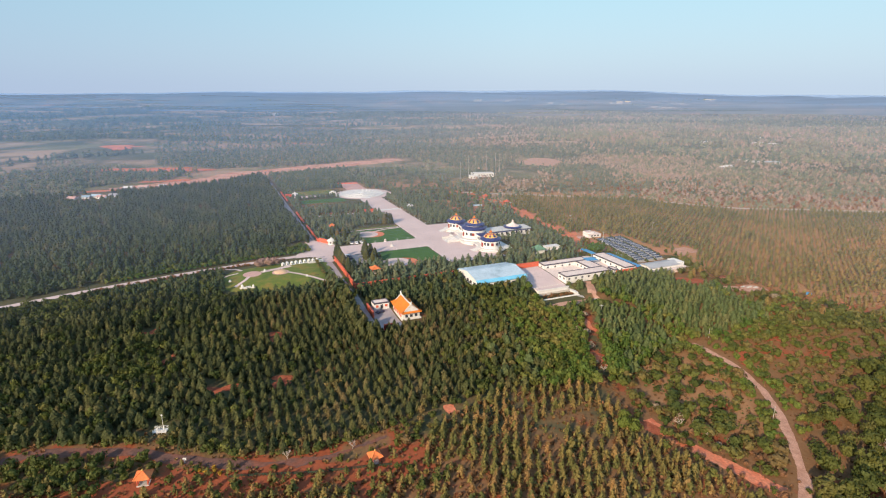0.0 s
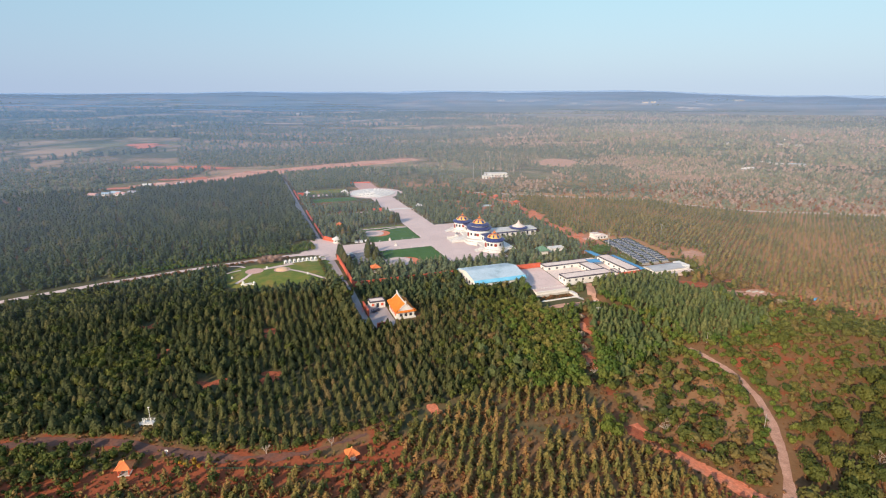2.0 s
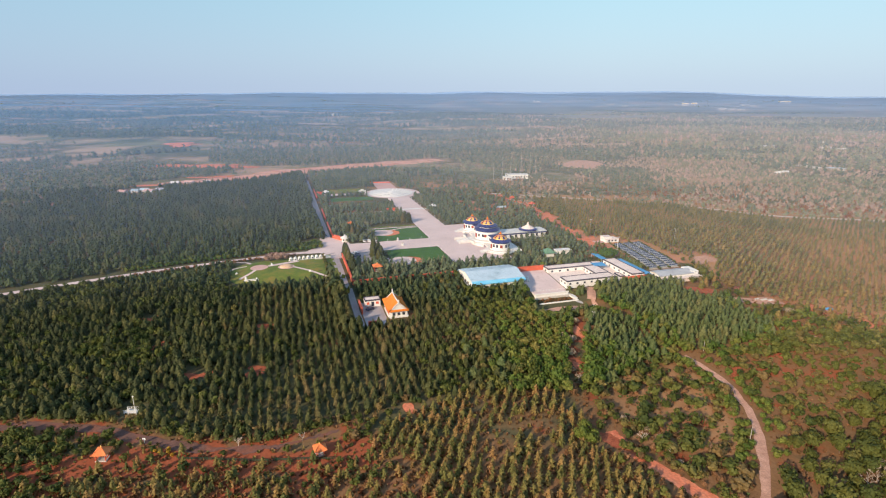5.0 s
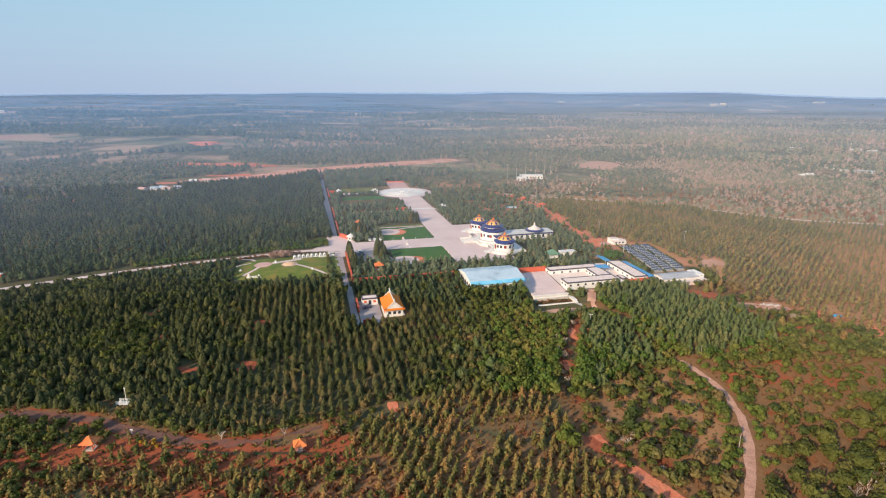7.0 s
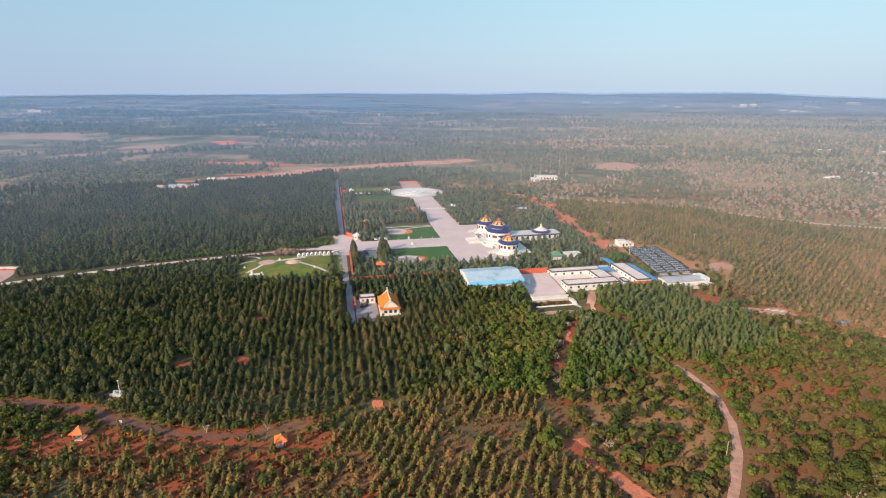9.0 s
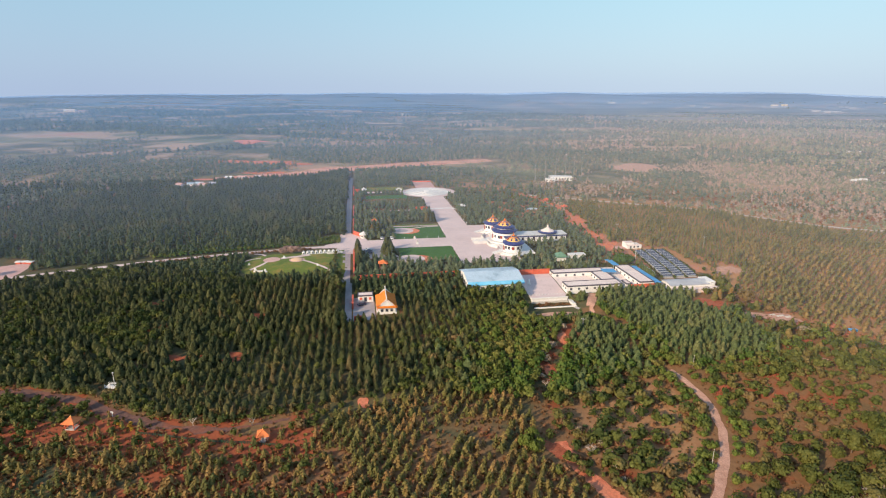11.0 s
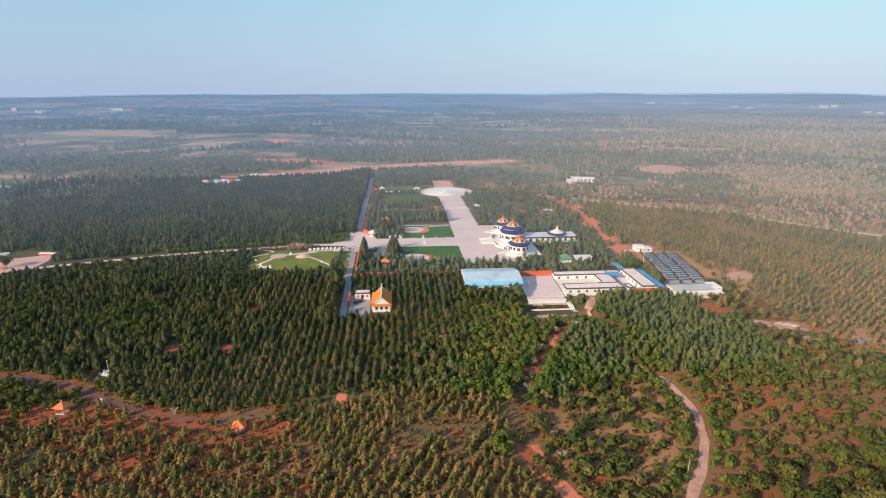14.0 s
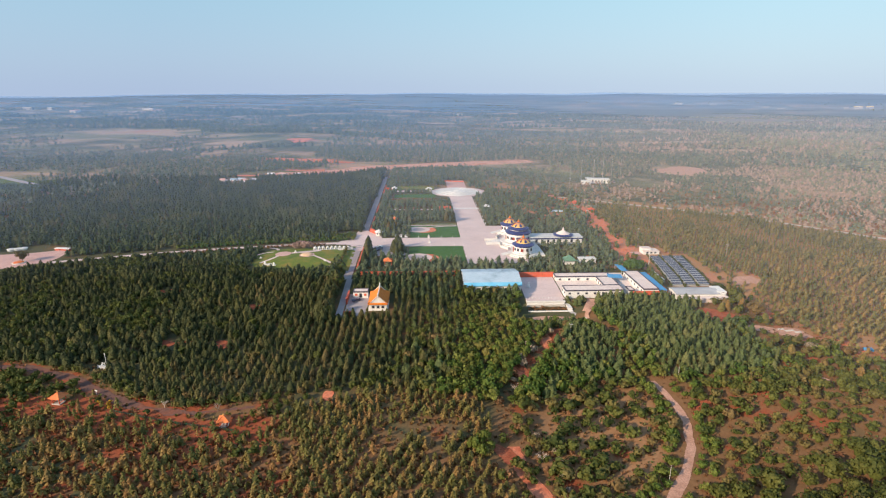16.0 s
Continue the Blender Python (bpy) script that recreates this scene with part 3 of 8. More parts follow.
# ---- trees ----
def pine_shape(rng, tufts, sides=6, trunk=True, wide=0.27, low=0.10):
    """A conifer one metre high: stem, shaded core and tufts of needles."""
    v, f = [], []
    if trunk:
        b = len(v)
        for z, r in ((0.0, 0.020), (0.5, 0.010)):
            v += [(r * math.cos(2.1 * k), r * math.sin(2.1 * k), z) for k in range(3)]
        for k in range(3):
            j = (k + 1) % 3
            f += [(b + k, b + j, b + 3 + j), (b + k, b + 3 + j, b + 3 + k)]
    b = len(v)
    v += [(0.55 * wide * rng.uniform(0.8, 1.1) * math.cos(6.283 * k / sides), 0.55 * wide * rng.uniform(0.8, 1.1) * math.sin(6.283 * k / sides), low + 0.1 + 0.06 * rng.rand()) for k in range(sides)]
    v += [(0, 0, 0.93)]
    f += [(b + k, b + (k + 1) % sides, b + sides) for k in range(sides)]
    for i in range(tufts):
        q = (i + 0.5) / tufts
        z = low + (0.94 - low) * q ** 1.1 + rng.uniform(-0.05, 0.04)
        r = wide * (1 - q) ** 0.5 * rng.uniform(0.7, 1.15) + 0.03
        a = i * 2.39996 + rng.uniform(-0.3, 0.3)
        wd = (0.55 * r + 0.05) * rng.uniform(0.8, 1.2) * (46 / max(24, tufts)) ** 0.5
        c, s = math.cos(a), math.sin(a)
        drop = rng.uniform(-0.10, 0.02)
        b = len(v)
        v += [(0.35 * r * c, 0.35 * r * s, z + 0.15), (0.78 * r * c - wd * s, 0.78 * r * s + wd * c, z + 0.03),
              (1.08 * r * c, 1.08 * r * s, z + drop), (0.78 * r * c + wd * s, 0.78 * r * s - wd * c, z + 0.03)]
        f += [(b, b + 3, b + 2), (b, b + 2, b + 1)]
    return np.array(v), np.array(f)


def bushy_shape(rng, tufts, wide, trunk=True, core=0.62, low=0.08, blunt=0.5):
    """A shaggy rounded conifer one metre high: tufts set all over an uneven crown."""
    v, f = [], []
    if trunk:
        for z, r in ((0.0, 0.020), (0.5, 0.010)):
            v += [(r * math.cos(2.1 * k), r * math.sin(2.1 * k), z) for k in range(3)]
        for k in range(3):
            j = (k + 1) % 3
            f += [(k, j, 3 + j), (k, 3 + j, 3 + k)]

    def girth(u):
        return wide * (1.0 - u) ** blunt * min(1.0, (u + 0.10) / 0.32) ** 0.6

    b = len(v)
    for u in (0.08, 0.38, 0.70):
        for k in range(5):
            q = girth(u) * core * rng.uniform(0.75, 1.1)
            v.append((q * math.cos(1.2566 * k), q * math.sin(1.2566 * k), low + (0.96 - low) * u))
    v.append((0, 0, 0.93))
    for q in (0, 5):
        for k in range(5):
            j = (k + 1) % 5
            f += [(b + q + k, b + q + j, b + q + 5 + j), (b + q + k, b + q + 5 + j, b + q + 5 + k)]
    f += [(b + 10 + k, b + 10 + (k + 1) % 5, b + 15) for k in range(5)]
    size = wide * 0.46 * (22 / tufts) ** 0.42
    lean = rng.uniform(-0.05, 0.05, 2)
    for i in range(tufts):
        u = ((i + rng.rand()) / tufts) ** 0.85
        a = i * 2.39996 + rng.uniform(-0.4, 0.4)
        r = girth(u) * rng.uniform(0.72, 1.12)
        c, s = math.cos(a), math.sin(a)
        p = np.array([r * c + lean[0] * u, r * s + lean[1] * u, low + (0.95 - low) * u + rng.uniform(-0.03, 0.03)])
        n_ = np.array([c, s, 0.75]) + rng.uniform(-0.55, 0.55, 3)
        n_ /= np.linalg.norm(n_)
        t1 = np.cross(n_, (0.1, 0.05, 1.0))
        t1 /= np.linalg.norm(t1)
        t2 = np.cross(t1, n_)
        w = size * rng.uniform(0.7, 1.2) * (1.0 - 0.35 * u)
        b = len(v)
        v += [tuple(p + t1 * w * 0.8 - n_ * 0.02), tuple(p + t2 * w * 1.25), tuple(p - t1 * w * 0.8 - n_ * 0.02), tuple(p - t2 * w * 0.9 + n_ * 0.04)]
        f += [(b, b + 1, b + 2), (b, b + 2, b + 3)]
    return np.array(v), np.array(f)


def brush_shape(rng, blades):
    """A low clump of weeds: leaning blades round a centre."""
    v, f = [], []
    for i in range(blades):
        a = i * 2.4 + rng.rand()
        c, s, r, q, w = math.cos(a), math.sin(a), rng.uniform(0.25, 0.55), rng.uniform(0.5, 1.0), rng.uniform(0.14, 0.26)
        b = len(v)
        v += [(0.1 * c - w * s, 0.1 * s + w * c, 0.0), (0.1 * c + w * s, 0.1 * s - w * c, 0.0), (r * c + w * 0.8 * s, r * s - w * 0.8 * c, q * 0.75), (r * 0.8 * c - w * 0.6 * s, r * 0.8 * s + w * 0.6 * c, q)]
        f += [(b, b + 1, b + 2), (b, b + 2, b + 3)]
    return np.array(v), np.array(f)


def broad_shape(rng, tufts, trunk=True, squat=1.0):
    """A leafy crown about one metre high and wide: lobes of leaf clumps round a dark core."""
    v, f = [], []
    if trunk:
        for z, r in ((0.0, 0.03), (0.5, 0.015)):
            v += [(r * math.cos(2.1 * k), r * math.sin(2.1 * k), z) for k in range(3)]
        for k in range(3):
            j = (k + 1) % 3
            f += [(k, j, 3 + j), (k, 3 + j, 3 + k)]
    b = len(v)
    for zz, rr in ((0.22, 0.18), (0.48, 0.26), (0.70, 0.16)):
        v += [(rr * rng.uniform(0.7, 1.0) * math.cos(6.283 * k / 6), rr * rng.uniform(0.7, 1.0) * math.sin(6.283 * k / 6), zz) for k in range(6)]
    v += [(0, 0, 0.78)]
    for q in (0, 6):
        for k in range(6):
            j = (k + 1) % 6
            f += [(b + q + k, b + q + j, b + q + 6 + j), (b + q + k, b + q + 6 + j, b + q + 6 + k)]
    f += [(b + 12 + k, b + 12 + (k + 1) % 6, b + 18) for k in range(6)]
    lobes = [(rng.uniform(-0.2, 0.2), rng.uniform(-0.2, 0.2), rng.uniform(0.4, 0.68), rng.uniform(0.24, 0.34)) for _ in range(6)]
    for i in range(tufts):
        lx, ly, lz, lr = lobes[i % 6]
        q = 1 - 1.5 * rng.rand()
        a = rng.uniform(0, 6.283)
        s = math.sqrt(max(0.0, 1 - q * q))
        n_ = np.array([s * math.cos(a), s * math.sin(a), q])
        p = np.array([lx, ly, lz]) + n_ * lr * np.array([1, 1, 0.85]) * rng.uniform(0.85, 1.1)
        n_ = n_ + rng.uniform(-0.5, 0.5, 3)
        n_ /= np.linalg.norm(n_)
        t1 = np.cross(n_, (0.3, 0.9, 0.1))
        t1 /= np.linalg.norm(t1)
        t2 = np.cross(n_, t1)
        w = rng.uniform(0.075, 0.145) * (60 / max(20, tufts)) ** 0.36
        b = len(v)
        v += [tuple(p + t1 * w), tuple(p + t2 * w * 0.8 - n_ * 0.03), tuple(p - t1 * w), tuple(p - t2 * w * 0.8 - n_ * 0.03)]
        f += [(b, b + 1, b + 2), (b, b + 2, b + 3)]
    return np.array(v) * np.array([1, 1, squat]), np.array(f)


def stand(name, shapes, x, y, h, w, tone, mat, label, category, seed=1, sink=0.0):
    """Many trees joined into one object."""
    rng = np.random.RandomState(seed)
    pick = rng.randint(0, len(shapes), len(x))
    turn = rng.uniform(0, 6.283, len(x))
    z = ground(x, y) - sink
    cos_, fs_, ts_, base = [], [], [], 0
    for k, (v, f) in enumerate(shapes):
        idx = np.where(pick == k)[0]
        if not len(idx):
            continue
        c, s = np.cos(turn[idx])[:, None], np.sin(turn[idx])[:, None]
        px = (v[None, :, 0] * c - v[None, :, 1] * s) * w[idx][:, None] + x[idx][:, None]
        py = (v[None, :, 0] * s + v[None, :, 1] * c) * w[idx][:, None] + y[idx][:, None]
        pz = v[None, :, 2] * h[idx][:, None] + z[idx][:, None]
        cos_.append(np.stack([px, py, pz], 2).reshape(-1, 3))
        fs_.append((f[None] + (base + np.arange(len(idx)) * len(v))[:, None, None]).reshape(-1, 3))
        ts_.append(np.repeat(tone[idx], len(v)))
        base += len(idx) * len(v)
    ob = mesh_arrays(name, np.concatenate(cos_), np.concatenate(fs_), mat, np.concatenate(ts_))
    ob.data.polygons.foreach_set("use_smooth", np.ones(len(ob.data.polygons), bool))
    return tagged(ob, label, category, "", "stuff")


def rows_of_places(x0, x1, y0, y1, across, along, azimuth, jitter, rng):
    """Jittered planting rows that run in the direction azimuth (degrees right of +y)."""
    cx, cy = (x0 + x1) / 2, (y0 + y1) / 2
    half = math.hypot(x1 - x0, y1 - y0) / 2
    a, b = np.meshgrid(np.arange(-half, half, across), np.arange(-half, half, along), indexing="ij")
    a, b = a.ravel() + rng.uniform(-jitter, jitter, a.size) * across, b.ravel() + rng.uniform(-jitter, jitter, b.size) * along * 1.3
    c, s = math.cos(radians(azimuth)), math.sin(radians(azimuth))
    x, y = cx + a * c + b * s, cy - a * s + b * c
    ok = (x > x0) & (x < x1) & (y > y0) & (y < y1)
    return x[ok], y[ok]


def patchy(x, y, size, seed=0):
    """Soft patches, 0 to 1."""
    q = 0
    rng = np.random.RandomState(seed)
    for k in range(7):
        a, ph, sc = rng.uniform(0, 6.283), rng.uniform(0, 6.283), size * (0.5 + rng.rand())
        q = q + np.sin((x * math.cos(a) + y * math.sin(a)) * 6.283 / sc + ph)
    return np.clip(0.5 + q / 7, 0, 1)


PARK_LANE = [(-60, 33), (-76, 32), (-105, 29.5), (-160, 20), (-211, 7), (-300, -22), (-420, -60)]   # park axes
OPEN = [(-3, 20.5, -8, 215), (-3, 34, -19, 78), (-78, 0, 21, 45), (-74.0, -68.4, -42, 300), (-72, -67.5, -94, -42), (-38, 0, -13, 90), (-131, -72, -28, 19), (-90, -60, 12, 62),
        (-68, -45, -91, -63.5), (-8.5, 22.5, -66.5, -40.5), (20, 46, -89, -43), (42.5, 97, -73.5, -43), (100, 134, -62, -4), (96, 126, -81, -62), (25, 50, -9, 66), (48, 83, 21, 38), (105, 126, -6, 12),
        (-62, -14, 226, 238), (-4, 20, 250, 300), (55, 80, -24, -10), (81, 88, -44, -29), (-60, 0, 135.5, 143.5), (76, 101, -44, -27), (-58, 0, 240, 262), (-58, -2, 170, 214), (-38, -4, 88, 92), (-62, -44, 0, 22), (-58, 20, 236, 266)]


def blocked(x, y, grow=0.6):
    """Where nothing is planted."""
    e, n = to_park(x, y)
    no = np.zeros(np.shape(x), bool)
    for e0, e1, n0, n1 in OPEN:
        no |= (e > e0 - grow) & (e < e1 + grow) & (n > n0 - grow) & (n < n1 + grow)
    no |= np.hypot(e - 8, n - 226) < 30
    no |= near_line(e, n, PARK_LANE) < 5.5
    for line in ([(57, -73), (54.5, -79), (50, -87), (44, -93)], [(18, -92), (50, -92)], [(42, -80), (48, -94)]):
        no |= near_line(e, n, line) < 3.2
    for line, d in ((LANE, 2.4), (TRACK, 3.0), (LANE_RIGHT, 3.6), (CLEARING, 3.3), (EAST_PATH, 6.0), (RED_LINE, 5), (FAR_STRIP[2:], 27), (DITCH, 1.6)):
        no |= near_line(x, y, line) < d
    for cx, cy, r in ((69.5, 163.5, 6), (-60.5, 187, 5.2), (-81.5, 181, 5.2), (-128, 224, 4), (-73, 224, 4), (3, 168.5, 4), (-110, 205, 4), (-92, 156.5, 6), (-85, 134, 4), (-20, 143, 4), (168, 284, 4), (43, 164, 6), (49, 167, 5), (37, 161, 4), (173, 246, 4), (195, 280, 4), (-258, 236, 27), (-338, 529, 24), (-318, 584, 20), (139, 293, 8.5), (132, 297, 5), (160, 349, 7), (155, 356, 5), (163, 283, 6.5), (171, 285, 6), (157.7, 300, 5)):
        no |= np.hypot(x - cx, y - cy) < r
    return no


rng = np.random.RandomState(11)
PINE_NEAR = [pine_shape(rng, 44, wide=w) for w in (0.33, 0.37)] + [bushy_shape(rng, 38, w) for w in (0.33, 0.38, 0.42, 0.36)]
YOUNG_NEAR = [bushy_shape(rng, 24, w, True, 0.45, 0.05, 0.7) for w in (0.24, 0.28, 0.32, 0.26, 0.35, 0.30)]
BRUSH = [brush_shape(rng, 6) for _ in range(4)]
PINE_MID = [bushy_shape(rng, 16, w, False) for w in (0.36, 0.40, 0.44, 0.48)]
PINE_SLIM = [bushy_shape(rng, 15, w, False) for w in (0.26, 0.30, 0.34)]
PINE_FAR = [pine_shape(rng, 6, 4, False, w) for w in (0.34, 0.38)]
BROAD_NEAR = [broad_shape(rng, 58) for _ in range(6)]
BROAD_MID = [broad_shape(rng, 22, False) for _ in range(3)]
BROAD_FAR = [pine_shape(rng, 7, 4, False, w, 0.0) for w in (0.48, 0.56, 0.62)]
FOREST_SOUTH = [(-330, 165), (-200, 150), (-140, 146), (-118, 150), (-92, 149.5), (-64, 145), (-44, 145.5), (-31, 150), (-19, 158), (-1, 171), (24, 181), (41, 182), (57, 187), (66, 191), (80, 203), (97, 222), (109, 227), (122, 231), (137, 237), (152, 245), (172, 256), (196, 276), (222, 300), (200, 318), (170, 312), (150, 300), (132, 306)]

GULLY = [(72, 277), (79.5, 273.5), (89.6, 262.6), (98.6, 256.6), (105.7, 242.2), (109, 230)]
WOOD_EDGE_X, WOOD_EDGE_Y = [118, 130, 137, 148, 154, 160, 400], [320, 309, 298, 287, 272, 252, 240]

# the dense wood between the lane and the park, pines with leafy trees among them
x, y = rows_of_places(-330, 225, 140, 345, 3.2, 2.5, -22.8, 0.18, rng)
loose = np.maximum(step(-52, -85, x + 0.25 * (y - 160)), 0.6 * step(0, 25, x))
x, y = x + loose * rng.uniform(-1.3, 1.3, len(x)), y + loose * rng.uniform(-1.1, 1.1, len(x))
e, n = to_park(x, y)
wood = inside(x, y, FOREST_SOUTH + [(120, 420), (-330, 420)]) & ~blocked(x, y) & (n < -41.2) | inside(x, y, FOREST_SOUTH + [(120, 420), (-330, 420)]) & ~blocked(x, y) & (e < -78) & (n < 30)
wood &= ~((e < -76) & (n > np.interp(e, [-420, -300, -211, -160, -105, -76], [-60, -22, 7, 20, 29.5, 32]) - 13.5))
wood &= ~((x > 118) & (y > np.interp(x, WOOD_EDGE_X, WOOD_EDGE_Y)))
wood &= (x < 150) | (rng.rand(len(x)) < 0.8)
wood &= near_line(x, y, GULLY) > 1.5 * step(236, 262, y)
x, y = x[wood], y[wood]
in_rows = step(-85, -52, x + 0.25 * (y - 160)) * step(25, 0, x)
leafy = rng.rand(len(x)) < (0.17 + 0.55 * step(0.5, 0.75, patchy(x, y, 90, 3))) * (1 - 0.85 * in_rows) + 0.35 * step(-10, 30, x) * step(75, 60, x) - 0.4 * step(60, 80, x) * step(228, 245, y) + 0.9 * step(9, 4, near_line(x, y, GULLY))
h = rng.uniform(2.9, 5.4, len(x)) * (0.85 + 0.3 * patchy(x, y, 120, 5)) * (1 + 0.04 * step(60, 90, x))
h = h * (1 + 0.75 * (e[wood] > -79) * (e[wood] < -71) * (n[wood] > -100) * (n[wood] < -30))
h = h * (1 + 0.10 * step(-58, -44, n[wood]) * (e[wood] < -8) + 0.5 * step(-78, -70, n[wood]) * (n[wood] < -66) * (e[wood] > -12) * (e[wood] < 22))
# tone drops to the west, corner falloff painted into the leaves
tone = np.clip(0.35 * patchy(x, y, 60, 8) + rng.rand(len(x)) ** 1.4 * 0.75 + 0.08 * step(0, 60, x) - 0.25 * step(-40, -120, x), 0, 1)
near = (y < 262) | (x > 40)
sunny = x > 8 + 46 * rng.rand(len(x))
a = ~leafy & near & sunny
stand("pine_wood", PINE_NEAR, x[a], y[a], h[a], h[a] * rng.uniform(0.85, 1.15, a.sum()), tone[a] * 0.8, m_olive_s, "olive-green pine wood above the sandy track", "wood", 22)
a = ~leafy & near & ~sunny
stand("pine_wood", PINE_NEAR, x[a], y[a], h[a], h[a] * rng.uniform(0.85, 1.1, a.sum()) * (1 - 0.10 * in_rows[a]), tone[a], m_pine_s, "dense dark green pine wood on the slope before the park", "wood", 2)
a = ~leafy & ~near
stand("pine_wood", PINE_MID, x[a], y[a], h[a], h[a] * rng.uniform(0.85, 1.15, a.sum()), tone[a], m_west_s, "dense dark green pine wood beside the park", "wood", 3)
a = leafy & near & sunny & (x > 30)
stand("leafy_wood", BROAD_NEAR, x[a], y[a], h[a] * 0.95, h[a] * rng.uniform(0.8, 1.1, a.sum()), tone[a], m_bright_s, "bright green leafy trees along the wooded gully", "wood", 24)
a = leafy & near & ~(sunny & (x > 30))
stand("leafy_wood", BROAD_NEAR, x[a], y[a], h[a] * 0.95, h[a] * rng.uniform(0.75, 1.0, a.sum()), tone[a], m_broad_s, "green and yellowing leafy trees among the pines", "wood", 4)
a = leafy & ~near
stand("leafy_wood", BROAD_MID, x[a], y[a], h[a] * 0.95, h[a] * rng.uniform(0.75, 1.0, a.sum()), tone[a], m_broad_s, "leafy trees among the farther pines", "wood", 5)

# the pine wood west of the park
x, y = rows_of_places(-520, 0, 230, 720, 4.4, 4.0, -22.8, 0.42, rng)
e, n = to_park(x, y)
a = (e < -74.4) & (n > np.interp(e, [-420, -300, -211, -160, -105, -76], [-60, -22, 7, 20, 29.5, 32]) + 8) & ~blocked(x, y) & (near_line(x, y, FAR_STRIP) > 22)
a &= (x > -400) | (rng.rand(len(x)) < 0.6)
a &= (y < np.interp(x, [-520, -410, -356, -291, -254, -193, -126], [500, 532, 556, 594, 642, 700, 755]))
x, y = x[a], y[a]
h = rng.uniform(3.6, 6.2, len(x)) * (1 + 0.35 * step(-100, -84, to_park(x, y)[0]))
stand("pine_wood", PINE_MID, x, y, h, h * rng.uniform(0.9, 1.15, len(x)), np.clip(rng.rand(len(x)) * 0.7 + 0.3 * step(0.62, 0.8, patchy(x, y, 70, 91)), 0, 1), m_west_s, "dark pine plantation standing beside the park road", "wood", 6)

# groves inside the park and round the halls
x, y = rows_of_places(-260, 240, 250, 720, 3.9, 3.6, -22.8, 0.36, rng)
e, n = to_park(x, y)
a = ((e > -66) & (e < 98) & (n > -42) & (n < 330) | (e >= -66) & (e < 98) & (n >= 200) & (n < 420) | (e > 60) & (e < 95) & (n > 0) & (n < 200)) & ~blocked(x, y)
a &= rng.rand(len(x)) < 1 - 0.55 * step(38, 62, e + 0.12 * (n - 150)) * step(70, 110, n) - 0.3 * step(210, 260, n) * step(20, 50, e)
x, y = x[a], y[a]
h = rng.uniform(3.0, 5.6, len(x))
stand("park_grove", PINE_MID, x, y, h, h * rng.uniform(0.85, 1.2, len(x)), np.clip(rng.rand(len(x)) * 0.9, 0, 1), m_hazed_s, "groves of dark pines between the park's paths", "wood", 7)

# the young plantation on tan ground east of the park
x, y = rows_of_places(60, 420, 250, 560, 5.2, 3.9, -22.8, 0.1, rng)
e, n = to_park(x, y)
a = (e > 98) & ~blocked(x, y) & (y < np.interp(x, [72, 108, 150, 194, 235, 272, 330, 420], [539, 532, 523, 512, 505, 497, 493, 479])) & (y > east_edge(x))
x, y = x[a], y[a]
a = rng.rand(len(x)) < 0.78 + 0.22 * step(10, 40, y - east_edge(x))
x, y = x[a], y[a]
h = rng.uniform(3.2, 4.9, len(x))
h = h * (0.8 + 0.45 * patchy(x, y, 70, 51))
stand("young_pines", PINE_SLIM, x, y, h, h * rng.uniform(1.1, 1.45, len(x)), np.clip(0.05 + rng.rand(len(x)) * 0.7 + 0.25 * step(150, 240, x) * step(460, 400, y), 0, 1), m_tan_s, "rows of young tan-green pines on tan ground", "plantation", 8)

# mixed trees and scrub between the wood and the eastern plantation
EAST_MIX = [(130, 313), (148, 291), (158, 256), (172, 246), (200, 238), (240, 236), (240, 258), (205, 262), (187, 270), (172, 280), (163, 301), (153, 318), (143, 340), (132, 334)]
x, y = rows_of_places(110, 400, 230, 400, 4.4, 4.2, -10, 0.4, rng)
e, n = to_park(x, y)
a = inside(x, y, EAST_MIX) & ~blocked(x, y) & (rng.rand(len(x)) < 0.62 + 0.4 * patchy(x, y, 34, 95))
x, y = x[a], y[a]
h = rng.uniform(2.6, 6.2, len(x))
k = rng.rand(len(x)) < 0.7
stand("mixed_scrub", BROAD_NEAR, x[k], y[k], h[k] * 0.9, h[k] * rng.uniform(0.9, 1.3, k.sum()), rng.rand(k.sum()), m_broad_s, "mixed green scrub at the wood's edge", "scrub", 15, 0.2)
stand("mixed_pines", PINE_NEAR, x[~k], y[~k], h[~k], h[~k] * rng.uniform(0.9, 1.2, (~k).sum()), rng.rand((~k).sum()), m_young_s, "scattered pines at the wood's edge", "scrub", 16)

# the near plantation of young pines
NEAR_ROWS = [(-170, 60), (-170, 120), (-118, 128), (-60, 138), (-8, 146), (-2, 166), (24, 180), (57, 186), (62, 172), (66, 157), (76, 149), (97, 128), (97, 60)]
x, y = rows_of_places(-170, 100, 84, 190, 3.3, 1.9, 6, 0.2, rng)
a = inside(x, y, NEAR_ROWS) & ~blocked(x, y, 0) & ((near_line(x, y, DITCH) > 8.5) | (rng.rand(len(x)) < 0.22)) & (rng.rand(len(x)) < 0.93 - 0.5 * step(0.62, 0.8, patchy(x, y, 45, 21)) - 0.35 * step(-5, -50, x) * step(132, 118, y))
x, y = x[a], y[a]
h = rng.uniform(2.2, 4.6, len(x))
# young pines slightly darker westward, for the same painted falloff
tone = np.clip(rng.rand(len(x)) * 0.8 + 0.2 - 0.12 * step(-10, -90, x), 0, 1)
order = np.argsort(np.abs(x + 10) + 0.8 * np.abs(y - 138))
solo, rest = order[:300], order[300:]
